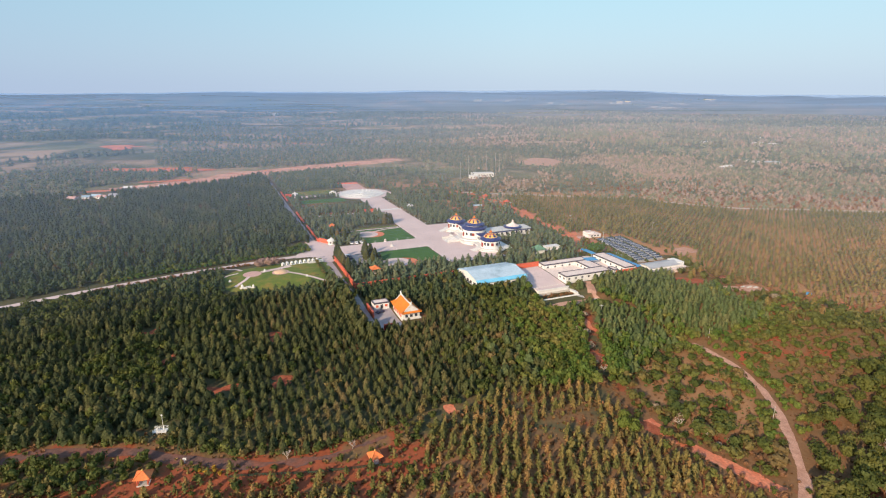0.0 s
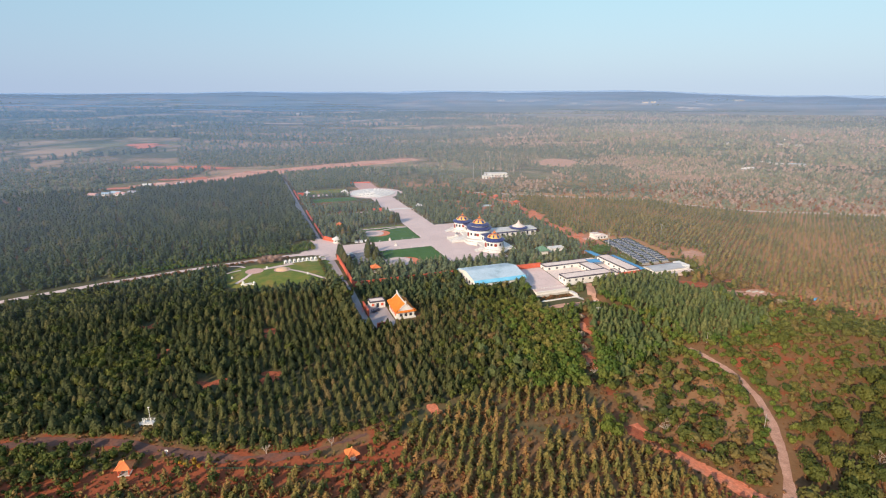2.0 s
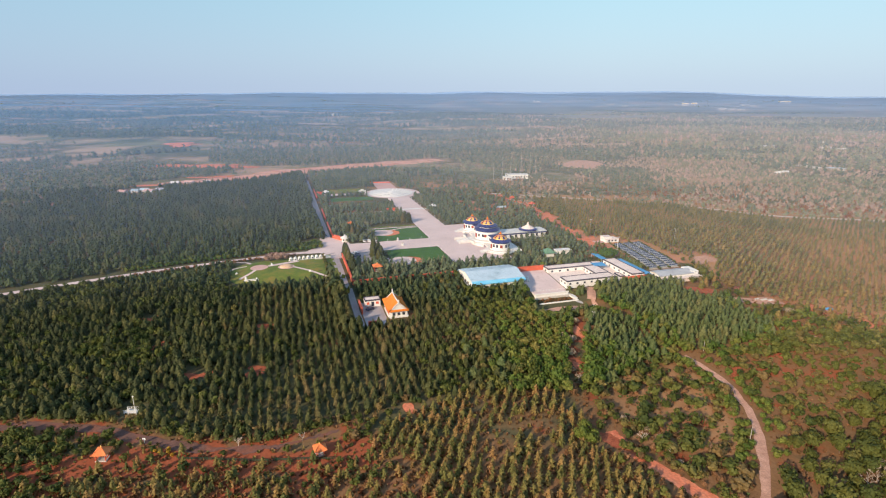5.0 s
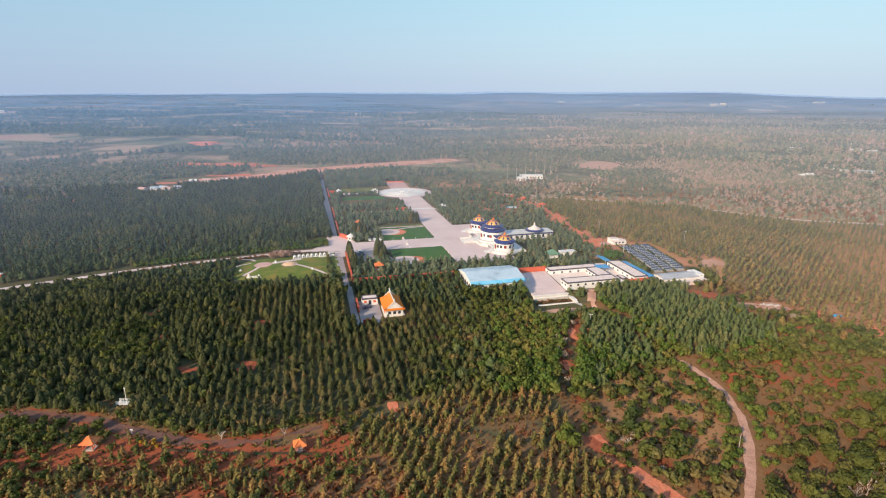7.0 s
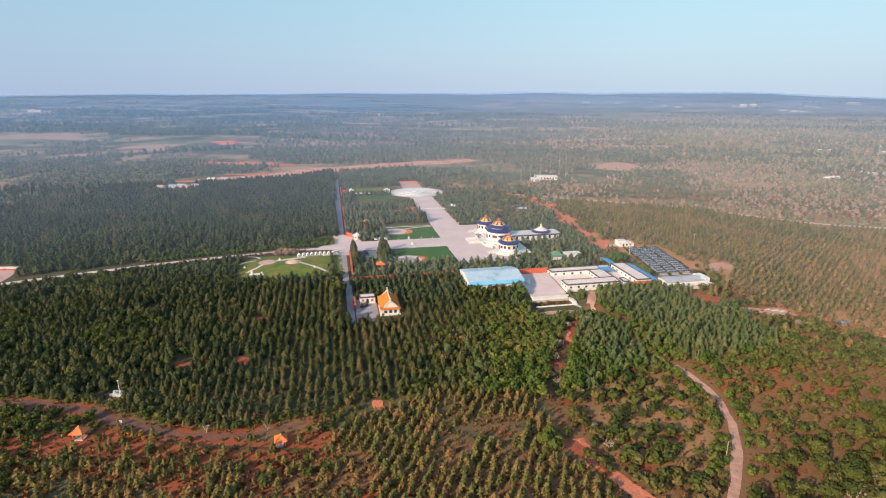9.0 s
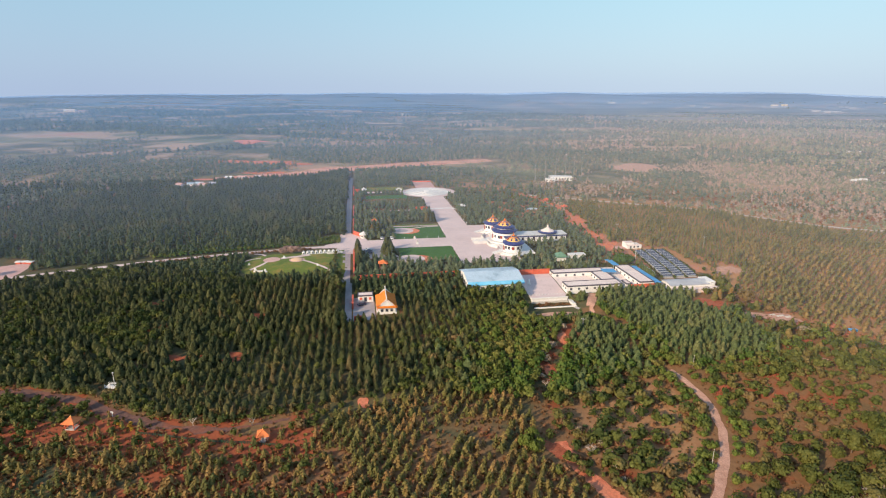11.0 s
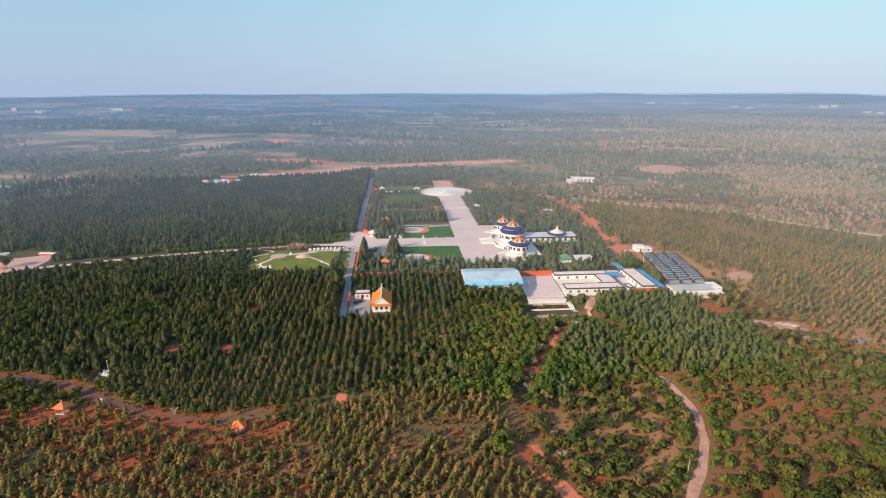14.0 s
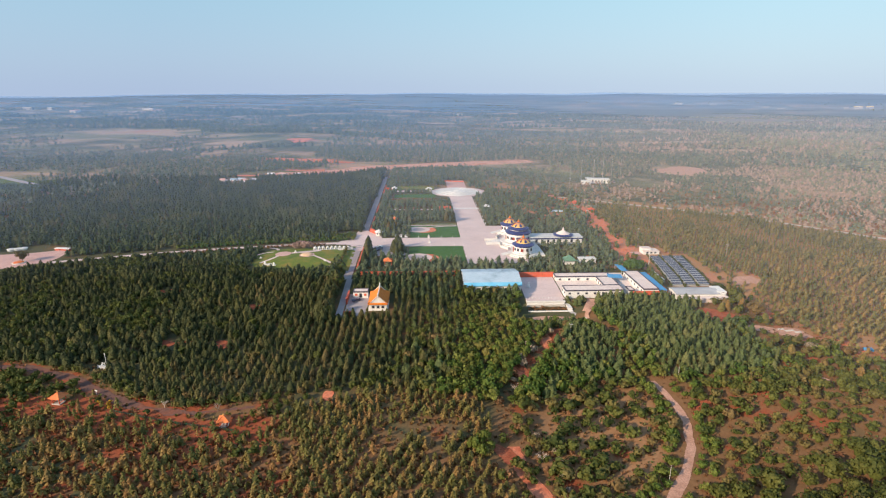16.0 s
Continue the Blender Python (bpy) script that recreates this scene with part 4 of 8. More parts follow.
stand("young_pines", YOUNG_NEAR, x[rest], y[rest], h[rest], h[rest] * rng.uniform(1.05, 1.45, len(rest)), tone[rest], m_young_s, "rows of young yellow-green pines on dry grass", "plantation", 9)


def tree_thing(name, label, shape, mat, h, w):
    """One tree: stem and crown as parts."""
    v, f = shape
    ob = thing(name, label, "tree")
    k = 6
    sc = np.array([w, w, h])
    for nm, vv, ff, mt in (("trunk", v[:k], f[:6], m_bark), ("crown", v[k:], f[6:] - k, mat)):
        p = mesh_arrays(nm, vv * sc, ff, mt)
        p.parent = ob
    return ob


protos = [tree_thing("pine_tree", "young yellow-green pine in a planted row", YOUNG_NEAR[k], m_young, 1.0, 1.0) for k in range(6)]
for p in protos:
    tagged(p, group="young pines in rows")
for k, i in enumerate(solo):
    m = pose(x[i], y[i], gz(x[i], y[i]) - 0.03, 0, 0, rng.uniform(0, 360)) @ Matrix.Diagonal((h[i] * 1.25, h[i] * 1.25, h[i], 1))
    if k < 6:
        protos[k].matrix_world = m
    else:
        copy_thing(protos[k % 6], pose(0, 0, 0)).matrix_basis = m

# slender trees and bushes scattered over the red soil by the lane and the ditch
x, y = rows_of_places(-165, 12, 112, 176, 2.9, 2.9, 10, 0.5, rng)
d1, d2 = near_line(x, y, DITCH), near_line(x, y, LANE)
a = ((d1 < 12) | (d2 < 9)) & (d2 > 2.6) & (np.hypot(x + 85, y - 133) > 4.5) & (np.hypot(x + 20.3, y - 142.4) > 4) & (np.hypot(x + 91.5, y - 155) > 6) & (rng.rand(len(x)) < (0.22 + 0.55 * patchy(x, y, 30, 61)) * (1 - 0.45 * np.exp(-(d1 / 6) ** 2)))
x, y = x[a], y[a]
h = rng.uniform(1.2, 3.4, len(x))
k = rng.rand(len(x)) < 0.55
stand("lane_saplings", YOUNG_NEAR, x[k], y[k], h[k], h[k] * rng.uniform(0.9, 1.3, k.sum()), rng.rand(k.sum()) * 0.7, m_young_s, "slender young pines scattered over red soil", "scrub", 62)
stand("lane_scrub", BROAD_NEAR, x[~k], y[~k], h[~k] * 0.9, h[~k] * rng.uniform(0.9, 1.4, (~k).sum()), rng.rand((~k).sum()) * 0.7, m_broad_s, "low green bushes scattered over red soil", "scrub", 63, 0.2)
# dense dark scrub at the lane's far end
x, y = rows_of_places(-190, -84, 84, 150, 3.0, 3.0, 10, 0.45, rng)
a = (near_line(x, y, LANE) > 3.0) & (rng.rand(len(x)) < 0.24 + 0.5 * step(-80, -110, x) + 0.2 * step(130, 112, y)) & (np.hypot(x + 85, y - 133) > 5)
x, y = x[a], y[a]
h = rng.uniform(1.6, 4.4, len(x))
stand("dark_scrub", BROAD_NEAR, x, y, h, h * rng.uniform(0.9, 1.3, len(x)), rng.rand(len(x)) * 0.4, m_broad_s, "dense dark green scrub beside the lane", "scrub", 69, 0.2)
# bushes and dry shrubs along the clearing and the earth lane
x, y = rows_of_places(50, 112, 128, 262, 3.2, 3.2, 10, 0.5, rng)
d1, d2 = near_line(x, y, CLEARING), near_line(x, y, LANE_RIGHT)
a = ((d1 < 5.5) & (d1 > 2.0) | (d2 < 10) & (d2 > np.where((x > 73) & (x < 80), 0.4, 3.0))) & (np.hypot(x - 71, y - 163.5) > 4) & (rng.rand(len(x)) < 0.78)
x, y = x[a], y[a]
h = rng.uniform(1.4, 4.6, len(x))
k = rng.rand(len(x)) < 0.6
stand("edge_bushes", BROAD_NEAR, x[k], y[k], h[k], h[k] * rng.uniform(0.8, 1.2, k.sum()), rng.rand(k.sum()), m_broad_s, "green bushes at the plantation's edge", "scrub", 64, 0.2)
stand("dry_bushes", BROAD_NEAR, x[~k], y[~k], h[~k] * 0.8, h[~k] * rng.uniform(0.8, 1.1, (~k).sum()), rng.rand((~k).sum()), m_dry_s, "bare tan bushes at the plantation's edge", "scrub", 65, 0.2)
# trees and bushes breaking up the red path east of the groves
x, y = rows_of_places(-40, 140, 330, 560, 4.2, 4.2, 15, 0.5, rng)
e, n = to_park(x, y)
d1 = near_line(x, y, EAST_PATH)
a = ((d1 < 22) & (d1 > 2.6) | (e > 85) & (e < 104) & (n > -34) & (n < 20)) & ~((e > 104) & (n < 20)) & (e > 20) & ~((e > 48) & (e < 84) & (n > 20) & (n < 39)) & (rng.rand(len(x)) < 0.22 + 0.55 * patchy(x, y, 40, 71))
x, y = x[a], y[a]
h = rng.uniform(2.0, 5.2, len(x))
k = rng.rand(len(x)) < 0.5
stand("path_trees", PINE_MID, x[k], y[k], h[k], h[k] * rng.uniform(0.9, 1.3, k.sum()), rng.rand(k.sum()), m_olive_s, "scattered pines along the red path", "scrub", 66)
stand("path_bushes", BROAD_MID, x[~k], y[~k], h[~k] * 0.8, h[~k] * rng.uniform(0.9, 1.4, (~k).sum()), rng.rand((~k).sum()), m_broad_s, "green bushes along the red path", "scrub", 67, 0.2)
# bushes and small trees between the solar tables and the plantation
x, y = rows_of_places(118, 165, 300, 410, 3.2, 3.2, 20, 0.5, rng)
e, n = to_park(x, y)
a = (e > 130 + 0.10 * (n + 59)) & (y < east_edge(x) + 10) & (n > -84) & (n < 12) & ~blocked(x, y) & (rng.rand(len(x)) < 0.62)
x, y = x[a], y[a]
h = rng.uniform(1.8, 4.4, len(x))
stand("path_bushes", BROAD_MID, x, y, h, h * rng.uniform(0.9, 1.4, len(x)), rng.rand(len(x)), m_broad_s, "green bushes beside the solar tables", "scrub", 71, 0.2)
# dark round trees beside the country road
x, y = rng.uniform(-530, -450, 120), rng.uniform(362, 404, 120)
a = (((x + 492) / 34) ** 2 + ((y - 384) / 15) ** 2) < 1
x, y = x[a], y[a]
h = rng.uniform(7, 10.5, len(x))
stand("roadside_trees", BROAD_MID, x, y, h, h * rng.uniform(0.9, 1.2, len(x)), rng.rand(len(x)) * 0.3, m_far_s, "clump of dark round trees beside the country road", "wood", 72, 0.2)
# low green scrub in the strips between the solar bands
e = np.concatenate([np.full(46, c) for c in (104.4, 111.8, 119.0, 126.4)]) + rng.uniform(-0.5, 0.5, 184)
n = np.tile(np.linspace(-60, -6, 46), 4) + rng.uniform(-1, 1, 184)
x, y = to_world(e + (n + 59) * 0.145, n)
h = rng.uniform(0.8, 2.0, len(x))
stand("strip_scrub", BROAD_MID, x, y, h, h * rng.uniform(0.9, 1.5, len(x)), rng.rand(len(x)) * 0.6, m_broad_s, "green scrub between the bands of solar tables", "scrub", 68, 0.1)

x, y = rows_of_places(-150, 10, 118, 176, 3.0, 3.0, 4, 0.45, rng)
a = ~inside(x, y, NEAR_ROWS) & ~blocked(x, y, 0) & ((near_line(x, y, DITCH) > 7) | (x > -10)) & (y < np.interp(x, [-150, -81, -40, -19, -1], [153, 153, 152.5, 161, 174])) & (rng.rand(len(x)) < 0.75)
x, y = x[a], y[a]
h = rng.uniform(1.2, 4.2, len(x))
stand("lane_scrub", BROAD_NEAR, x, y, h, h * rng.uniform(0.8, 1.3, len(x)), rng.rand(len(x)), m_broad_s, "scattered bushes on the red soil by the lane", "scrub", 17, 0.2)

# weeds over the red soil by the lane and the ditch
x, y = rows_of_places(-165, 12, 104, 176, 1.5, 1.5, 35, 0.5, rng)
d1, d2 = near_line(x, y, DITCH), near_line(x, y, LANE)
a = ((d1 < 12) | (d2 < 9)) & (d2 > 1.1) & (rng.rand(len(x)) < 0.12 + 0.55 * patchy(x, y, 16, 141))
x, y = x[a], y[a]
h = rng.uniform(0.3, 1.1, len(x))
k = rng.rand(len(x)) < 0.5
stand("lane_weeds", BRUSH, x[k], y[k], h[k], h[k] * rng.uniform(1.2, 2.2, k.sum()), rng.rand(k.sum()), m_dry_s, "rusty brown weeds over red soil by the lane", "brush", 142, 0.05)
stand("lane_weeds", BRUSH, x[~k], y[~k], h[~k], h[~k] * rng.uniform(1.2, 2.2, (~k).sum()), rng.rand((~k).sum()), m_young_s, "olive weeds over red soil by the lane", "brush", 143, 0.05)

# weeds and brush between the rows and on the open soil
x, y = rows_of_places(-170, 100, 84, 190, 1.55, 1.55, 20, 0.5, rng)
a = inside(x, y, NEAR_ROWS) & (rng.rand(len(x)) < 0.30 + 0.4 * patchy(x, y, 40, 31) - 0.6 * np.exp(-(near_line(x, y, DITCH) / 7) ** 2)) & (near_line(x, y, DITCH) > 1.5) & (near_line(x, y, LANE_RIGHT) > 2.2)
x, y = x[a], y[a]
h = rng.uniform(0.5, 1.5, len(x))
# weeds also toned darker westward to imitate the falloff
stand("dry_brush", BRUSH, x, y, h, h * rng.uniform(1.0, 1.7, len(x)), np.clip(rng.rand(len(x)) * 0.9 - 0.2 * step(-10, -90, x), 0, 1), m_dry_s, "tan dry weeds between planted rows", "brush", 12, 0.05)
x, y = rows_of_places(-170, 100, 84, 190, 2.3, 2.3, 50, 0.5, rng)
a = inside(x, y, NEAR_ROWS) & (rng.rand(len(x)) < 0.3) & (near_line(x, y, DITCH) > 3) & (near_line(x, y, LANE_RIGHT) > 2.2)
x, y = x[a], y[a]
h = rng.uniform(0.7, 1.7, len(x))
stand("green_brush", BRUSH, x, y, h, h * rng.uniform(1.0, 1.7, len(x)), rng.rand(len(x)), m_young_s, "olive weeds and seedlings between planted rows", "brush", 18, 0.05)
x, y = rows_of_places(-170, 50, 84, 140, 1.9, 1.9, 35, 0.5, rng)
a = (rng.rand(len(x)) < (0.12 + 0.75 * patchy(x, y, 18, 36)) * step(60, 10, x) * step(142, 128, y - 0.12 * x)) & (near_line(x, y, DITCH) > 3)
x, y = x[a], y[a]
h = rng.uniform(0.7, 1.5, len(x))
stand("rusty_brush", BRUSH, x, y, h, h * rng.uniform(1.2, 2.0, len(x)), rng.rand(len(x)), m_rust_s, "rust-brown weeds and dry grass between planted rows", "brush", 21, 0.05)
x, y = rows_of_places(58, 330, 110, 350, 2.2, 2.2, 20, 0.5, rng)
a = (x > 60) & (rng.rand(len(x)) < 0.25 + 0.6 * patchy(x, y, 28, 33)) & (near_line(x, y, TRACK) > 2.4) & (near_line(x, y, LANE_RIGHT) > 2.4) & (np.hypot(x - 69.5, y - 163.5) > 5) & ~inside(x, y, NEAR_ROWS) & (y > 110) & (y < np.interp(x, [60, 100, 150, 330], [230, 250, 300, 350])) & (x < 260)
x, y = x[a], y[a]
h = rng.uniform(0.3, 1.0, len(x))
stand("dry_brush", BRUSH, x, y, h, h * rng.uniform(1.2, 2.2, len(x)), rng.rand(len(x)), m_dry_s, "dry grass tufts on brown soil between shrubs", "brush", 19, 0.05)

# rows of leafy shrubs on brown soil
SHRUB_A = [(60, 192), (66, 192), (80, 204), (97, 223), (109, 228), (118, 216), (120, 198), (119, 180), (110, 150), (100, 138), (84, 153), (74, 170)]
SHRUB_B = [(126, 216), (122, 230), (137, 236), (152, 244), (172, 250), (196, 258), (222, 252), (330, 262), (330, 240), (190, 216), (172, 207), (152, 186), (128, 167), (127, 190)]
x, y = rows_of_places(58, 330, 130, 350, 4.8, 3.4, 30, 0.34, rng)
a = (inside(x, y, SHRUB_A) & (rng.rand(len(x)) < 0.48 + 0.34 * step(195, 165, y)) | inside(x, y, SHRUB_B) & (rng.rand(len(x)) < 0.84)) & ~blocked(x, y, 0)
x, y = x[a], y[a]
h = rng.uniform(1.8, 3.9, len(x)) * (1.15 + 0.2 * (x < 122))
w = h * rng.uniform(1.05, 1.6, len(x))
tone = np.clip(rng.rand(len(x)) * 0.65 + 0.3, 0, 1)
order = np.argsort(np.hypot(x - 118, y - 185))
solo, rest = order[:160], order[160:]
stand("shrubs", BROAD_NEAR, x[rest], y[rest], h[rest], w[rest], tone[rest], m_broad_s, "scattered rows of green shrubs on bare brown soil", "shrub", 13, 0.25)
protos = [tree_thing("shrub", "low rounded leafy shrub on bare brown soil", BROAD_NEAR[k], m_broad, 1.0, 1.0) for k in range(6)]
for p in protos:
    tagged(p, category="shrub", group="shrubs in rows")
for k, i in enumerate(solo):
    m = pose(x[i], y[i], gz(x[i], y[i]) - 0.2, 0, 0, rng.uniform(0, 360)) @ Matrix.Diagonal((w[i], w[i], h[i], 1))
    if k < 6:
        protos[k].matrix_world = m
    else:
        copy_thing(protos[k % 6], pose(0, 0, 0)).matrix_basis = m

# trees thinning out below the wood's edge
x, y = rows_of_places(56, 235, 150, 300, 3.6, 3.4, 25, 0.48, rng)
d1 = near_line(x, y, FOREST_SOUTH[11:23])
a = (inside(x, y, SHRUB_A) | inside(x, y, SHRUB_B)) & (rng.rand(len(x)) < 0.75 - d1 / 26) & (near_line(x, y, TRACK) > 3.2) & (near_line(x, y, CLEARING) > 2.5)
x, y = x[a], y[a]
h = rng.uniform(1.6, 4.2, len(x))
k = rng.rand(len(x)) < 0.5
stand("edge_pines", PINE_NEAR, x[k], y[k], h[k], h[k] * rng.uniform(0.9, 1.25, k.sum()), rng.rand(k.sum()), m_olive_s, "olive pines thinning out below the wood", "scrub", 111)
stand("edge_bushes", BROAD_NEAR, x[~k], y[~k], h[~k] * 0.85, h[~k] * rng.uniform(0.9, 1.4, (~k).sum()), rng.rand((~k).sum()) * 0.8, m_broad_s, "green bushes below the wood's edge", "scrub", 112, 0.2)
x, y = rows_of_places(58, 250, 110, 320, 2.5, 2.5, 33, 0.5, rng)
a = (inside(x, y, SHRUB_A) | inside(x, y, SHRUB_B) | inside(x, y, EAST_MIX)) & (rng.rand(len(x)) < 0.15 + 0.5 * patchy(x, y, 22, 113)) & (near_line(x, y, TRACK) > 2.2) & (near_line(x, y, LANE_RIGHT) > 2.4)
x, y = x[a], y[a]
h = rng.uniform(0.35, 1.0, len(x))
stand("grass_tufts", BRUSH, x, y, h, h * rng.uniform(1.4, 2.4, len(x)), rng.rand(len(x)), m_olive_s, "olive grass tufts on brown soil between shrubs", "brush", 114, 0.05)

# tan dry bushes and a fringe of bright bushes among the shrubs
x, y = rows_of_places(58, 240, 130, 310, 3.4, 3.2, 40, 0.5, rng)
a = inside(x, y, SHRUB_A) & (near_line(x, y, TRACK) > 3) & (near_line(x, y, LANE_RIGHT) > 3) & (np.hypot(x - 71.5, y - 163) > 5)
k = a & (rng.rand(len(x)) < 0.08 + 0.55 * patchy(x, y, 24, 101))
h = rng.uniform(0.9, 2.2, len(x))
stand("dry_bushes", BROAD_NEAR, x[k], y[k], h[k], h[k] * rng.uniform(1.0, 1.6, k.sum()), rng.rand(k.sum()), m_dry_s, "tan dry bushes between the shrubs", "scrub", 102, 0.15)
k = (x > 140) & (y < east_edge(x) - 4) & inside(x, y, SHRUB_B) & (y > np.interp(x, [140, 172, 196, 222], [226, 238, 240, 236])) & (rng.rand(len(x)) < 0.7)
h = rng.uniform(2.6, 5.4, len(x))
stand("bright_bushes", BROAD_NEAR, x[k], y[k], h[k], h[k] * rng.uniform(1.1, 1.5, k.sum()), 0.35 + 0.4 * rng.rand(k.sum()), m_broad_s, "round yellow-green bushes along the wood's edge", "scrub", 103, 0.2)

# bright bushes along the track's west side
c = smooth_line(TRACK, 120)[:74]
x = c[:, 0] - rng.uniform(2.8, 8.5, 74) + 0.5
y = c[:, 1] + rng.uniform(-1.5, 1.5, 74)
x, y = np.concatenate([x, c[::2, 0] + rng.uniform(3.2, 8, 37)]), np.concatenate([y, c[::2, 1] + rng.uniform(-2, 2, 37)])
a = near_line(x, y, TRACK) > 2.6
x, y = x[a], y[a]
h = rng.uniform(1.8, 3.6, len(x))
stand("bright_bushes", BROAD_NEAR, x, y, h, h * rng.uniform(1.0, 1.5, len(x)), 0.3 + 0.45 * rng.rand(len(x)), m_bright_s, "bright yellow-green bushes beside the sandy track", "scrub", 131, 0.2)
x, y = rows_of_places(120, 215, 215, 300, 3.6, 3.6, 20, 0.5, rng)
a = (near_line(x, y, [(126, 232), (140, 238), (155, 247), (168, 258), (182, 272)]) < 6.5) & ~blocked(x, y, 0) & (rng.rand(len(x)) < 0.6)
x, y = x[a], y[a]
h = rng.uniform(2.6, 4.8, len(x))
stand("bright_bushes", BROAD_NEAR, x, y, h, h * rng.uniform(1.0, 1.4, len(x)), rng.rand(len(x)), m_bright_s, "bright green leafy trees at the wood's lower edge", "scrub", 132, 0.2)

# tall round trees by the track
BIG = [(112, 140), (122, 158), (128, 172), (141, 181), (152, 182), (172, 204), (186, 212), (240, 232), (240, 100), (110, 96), (103, 120)]
x, y = rows_of_places(98, 300, 60, 250, 6.3, 5.8, 12, 0.33, rng)
a = inside(x, y, BIG) & (near_line(x, y, TRACK) > 4.5) & (rng.rand(len(x)) < 0.93)
x, y = x[a], y[a]
h = rng.uniform(5.0, 10.0, len(x))
w = h * rng.uniform(0.9, 1.15, len(x))
tone = np.clip(0.2 + rng.rand(len(x)) * 0.5, 0, 1)
order = np.argsort(np.hypot(x - 135, y - 165))
solo, rest = order[:90], order[90:]
BROAD_BIG = [broad_shape(rng, 240) for _ in range(5)]
stand("leafy_wood", BROAD_BIG, x[rest], y[rest], h[rest], w[rest], tone[rest], m_crown_s, "round-crowned olive-green trees in a dense stand", "wood", 14, 0.2)
protos = [tree_thing("leafy_tree", "round-crowned olive-green leafy tree beside the sandy track", BROAD_BIG[k], m_crown, 1.0, 1.0) for k in range(5)]
for p in protos:
    tagged(p, group="leafy trees by the track")
for k, i in enumerate(solo):
    m = pose(x[i], y[i], gz(x[i], y[i]) - 0.1, 0, 0, rng.uniform(0, 360)) @ Matrix.Diagonal((w[i], w[i], h[i], 1))
    if k < 5:
        protos[k].matrix_world = m
    else:
        copy_thing(protos[k % 5], pose(0, 0, 0)).matrix_basis = m



def bare_tree(m_, label, seed, height):
    """A leafless tree: a tapered trunk and forking pale limbs."""
    rg_ = random.Random(seed)
    t_ = thing("bare_tree", label, "tree", m_, "leafless trees")

    def limb(bm_, p, d, length, r, depth):
        q = p + d * length
        side_ = d.orthogonal().normalized()
        other = d.cross(side_)
        rings_ = [[bm_.verts.new(c_ + (side_ * math.cos(2.094 * i) + other * math.sin(2.094 * i)) * rr_) for i in range(3)] for c_, rr_ in ((p, r), (q, r * 0.62))]
        for i in range(3):
            bm_.faces.new((rings_[0][i], rings_[0][(i + 1) % 3], rings_[1][(i + 1) % 3], rings_[1][i]))
        if depth:
            for _ in range(3):
                nd = (d + Vector((rg_.uniform(-0.75, 0.75), rg_.uniform(-0.75, 0.75), rg_.uniform(-0.15, 0.45)))).normalized()
                limb(bm_, p + d * length * rg_.uniform(0.75, 1.0), nd, length * rg_.uniform(0.6, 0.85), r * 0.6, depth - 1)

    bm_ = bmesh.new()
    limb(bm_, Vector((0, 0, -0.3)), Vector((0.03, 0.02, 1)).normalized(), height * 0.3, 0.17, 0)
    part("trunk", bm_, m_twig, t_)
    for k_ in range(4):
        bm_ = bmesh.new()
        limb(bm_, Vector((0, 0, height * 0.2 + 0.12 * height * k_ / 4)), Vector((math.cos(1.6 * k_ + seed), math.sin(1.6 * k_ + seed), 1.3)).normalized(), height * 0.24, 0.10, 3)
        part("limb", bm_, m_twig, t_)
    return t_


for k, (x_, y_, h_) in enumerate(((146.5, 156, 6.5), (151, 159, 7), (155, 163, 7.5), (160, 169, 7), (142, 153, 6))):
    bare_tree(pose(x_, y_, gz(x_, y_), 0, 0, 50 * k), "pale grey leafless tree among olive-green crowns", k + 3, h_)
for k, (x_, y_, h_) in enumerate(((80.4, 165, 4.6), (85.5, 164.5, 4.2), (88, 160, 3.8), (63.8, 198, 4.0), (130, 147.5, 5.0), (-28, 148, 3.6), (-47, 143.5, 3.4))):
    bare_tree(pose(x_, y_, gz(x_, y_), 0, 0, 70 * k), "small pale leafless tree among the scrub", k + 20, h_)
yellow_tree = None
for k, (x_, y_, h_) in enumerate(((60.2, 161, 6.4), (62.8, 159.5, 5.6), (61.5, 165.5, 6.0), (64.5, 163, 4.6))):
    m = pose(x_, y_, gz(x_, y_) - 0.2, 0, 0, 80 * k) @ Matrix.Diagonal((h_ * 0.85, h_ * 0.85, h_, 1))
    if yellow_tree is None:
        yellow_tree = tree_thing("yellow_green_tree", "tall yellow-green leafy tree at the plantation's corner", BROAD_BIG[4], m_lime, 1.0, 1.0)
        tagged(yellow_tree, group="yellow-green trees")
        yellow_tree.matrix_world = m
    else:
        copy_thing(yellow_tree, pose(0, 0, 0)).matrix_basis = m
lane_bush = None
for k in range(13):
    q_ = k / 12
    x_, y_, h_ = 73 + 6.5 * q_ + random.uniform(-0.9, 0.9), 161.5 - 6.2 * q_ + random.uniform(-1.2, 0.8), random.uniform(2.0, 3.4)
    m = pose(x_, y_, gz(x_, y_) - 0.2, 0, 0, 61 * k) @ Matrix.Diagonal((h_ * 1.1, h_ * 1.1, h_, 1))
    if lane_bush is None:
        lane_bush = tree_thing("lane_bush", "leafy green bush overgrowing the red earth lane", BROAD_NEAR[4], m_broad, 1.0, 1.0)
        tagged(lane_bush, category="bush", group="bushes over the earth lane")
        lane_bush.matrix_world = m
    else:
        copy_thing(lane_bush, pose(0, 0, 0)).matrix_basis = m
tan_clump = None
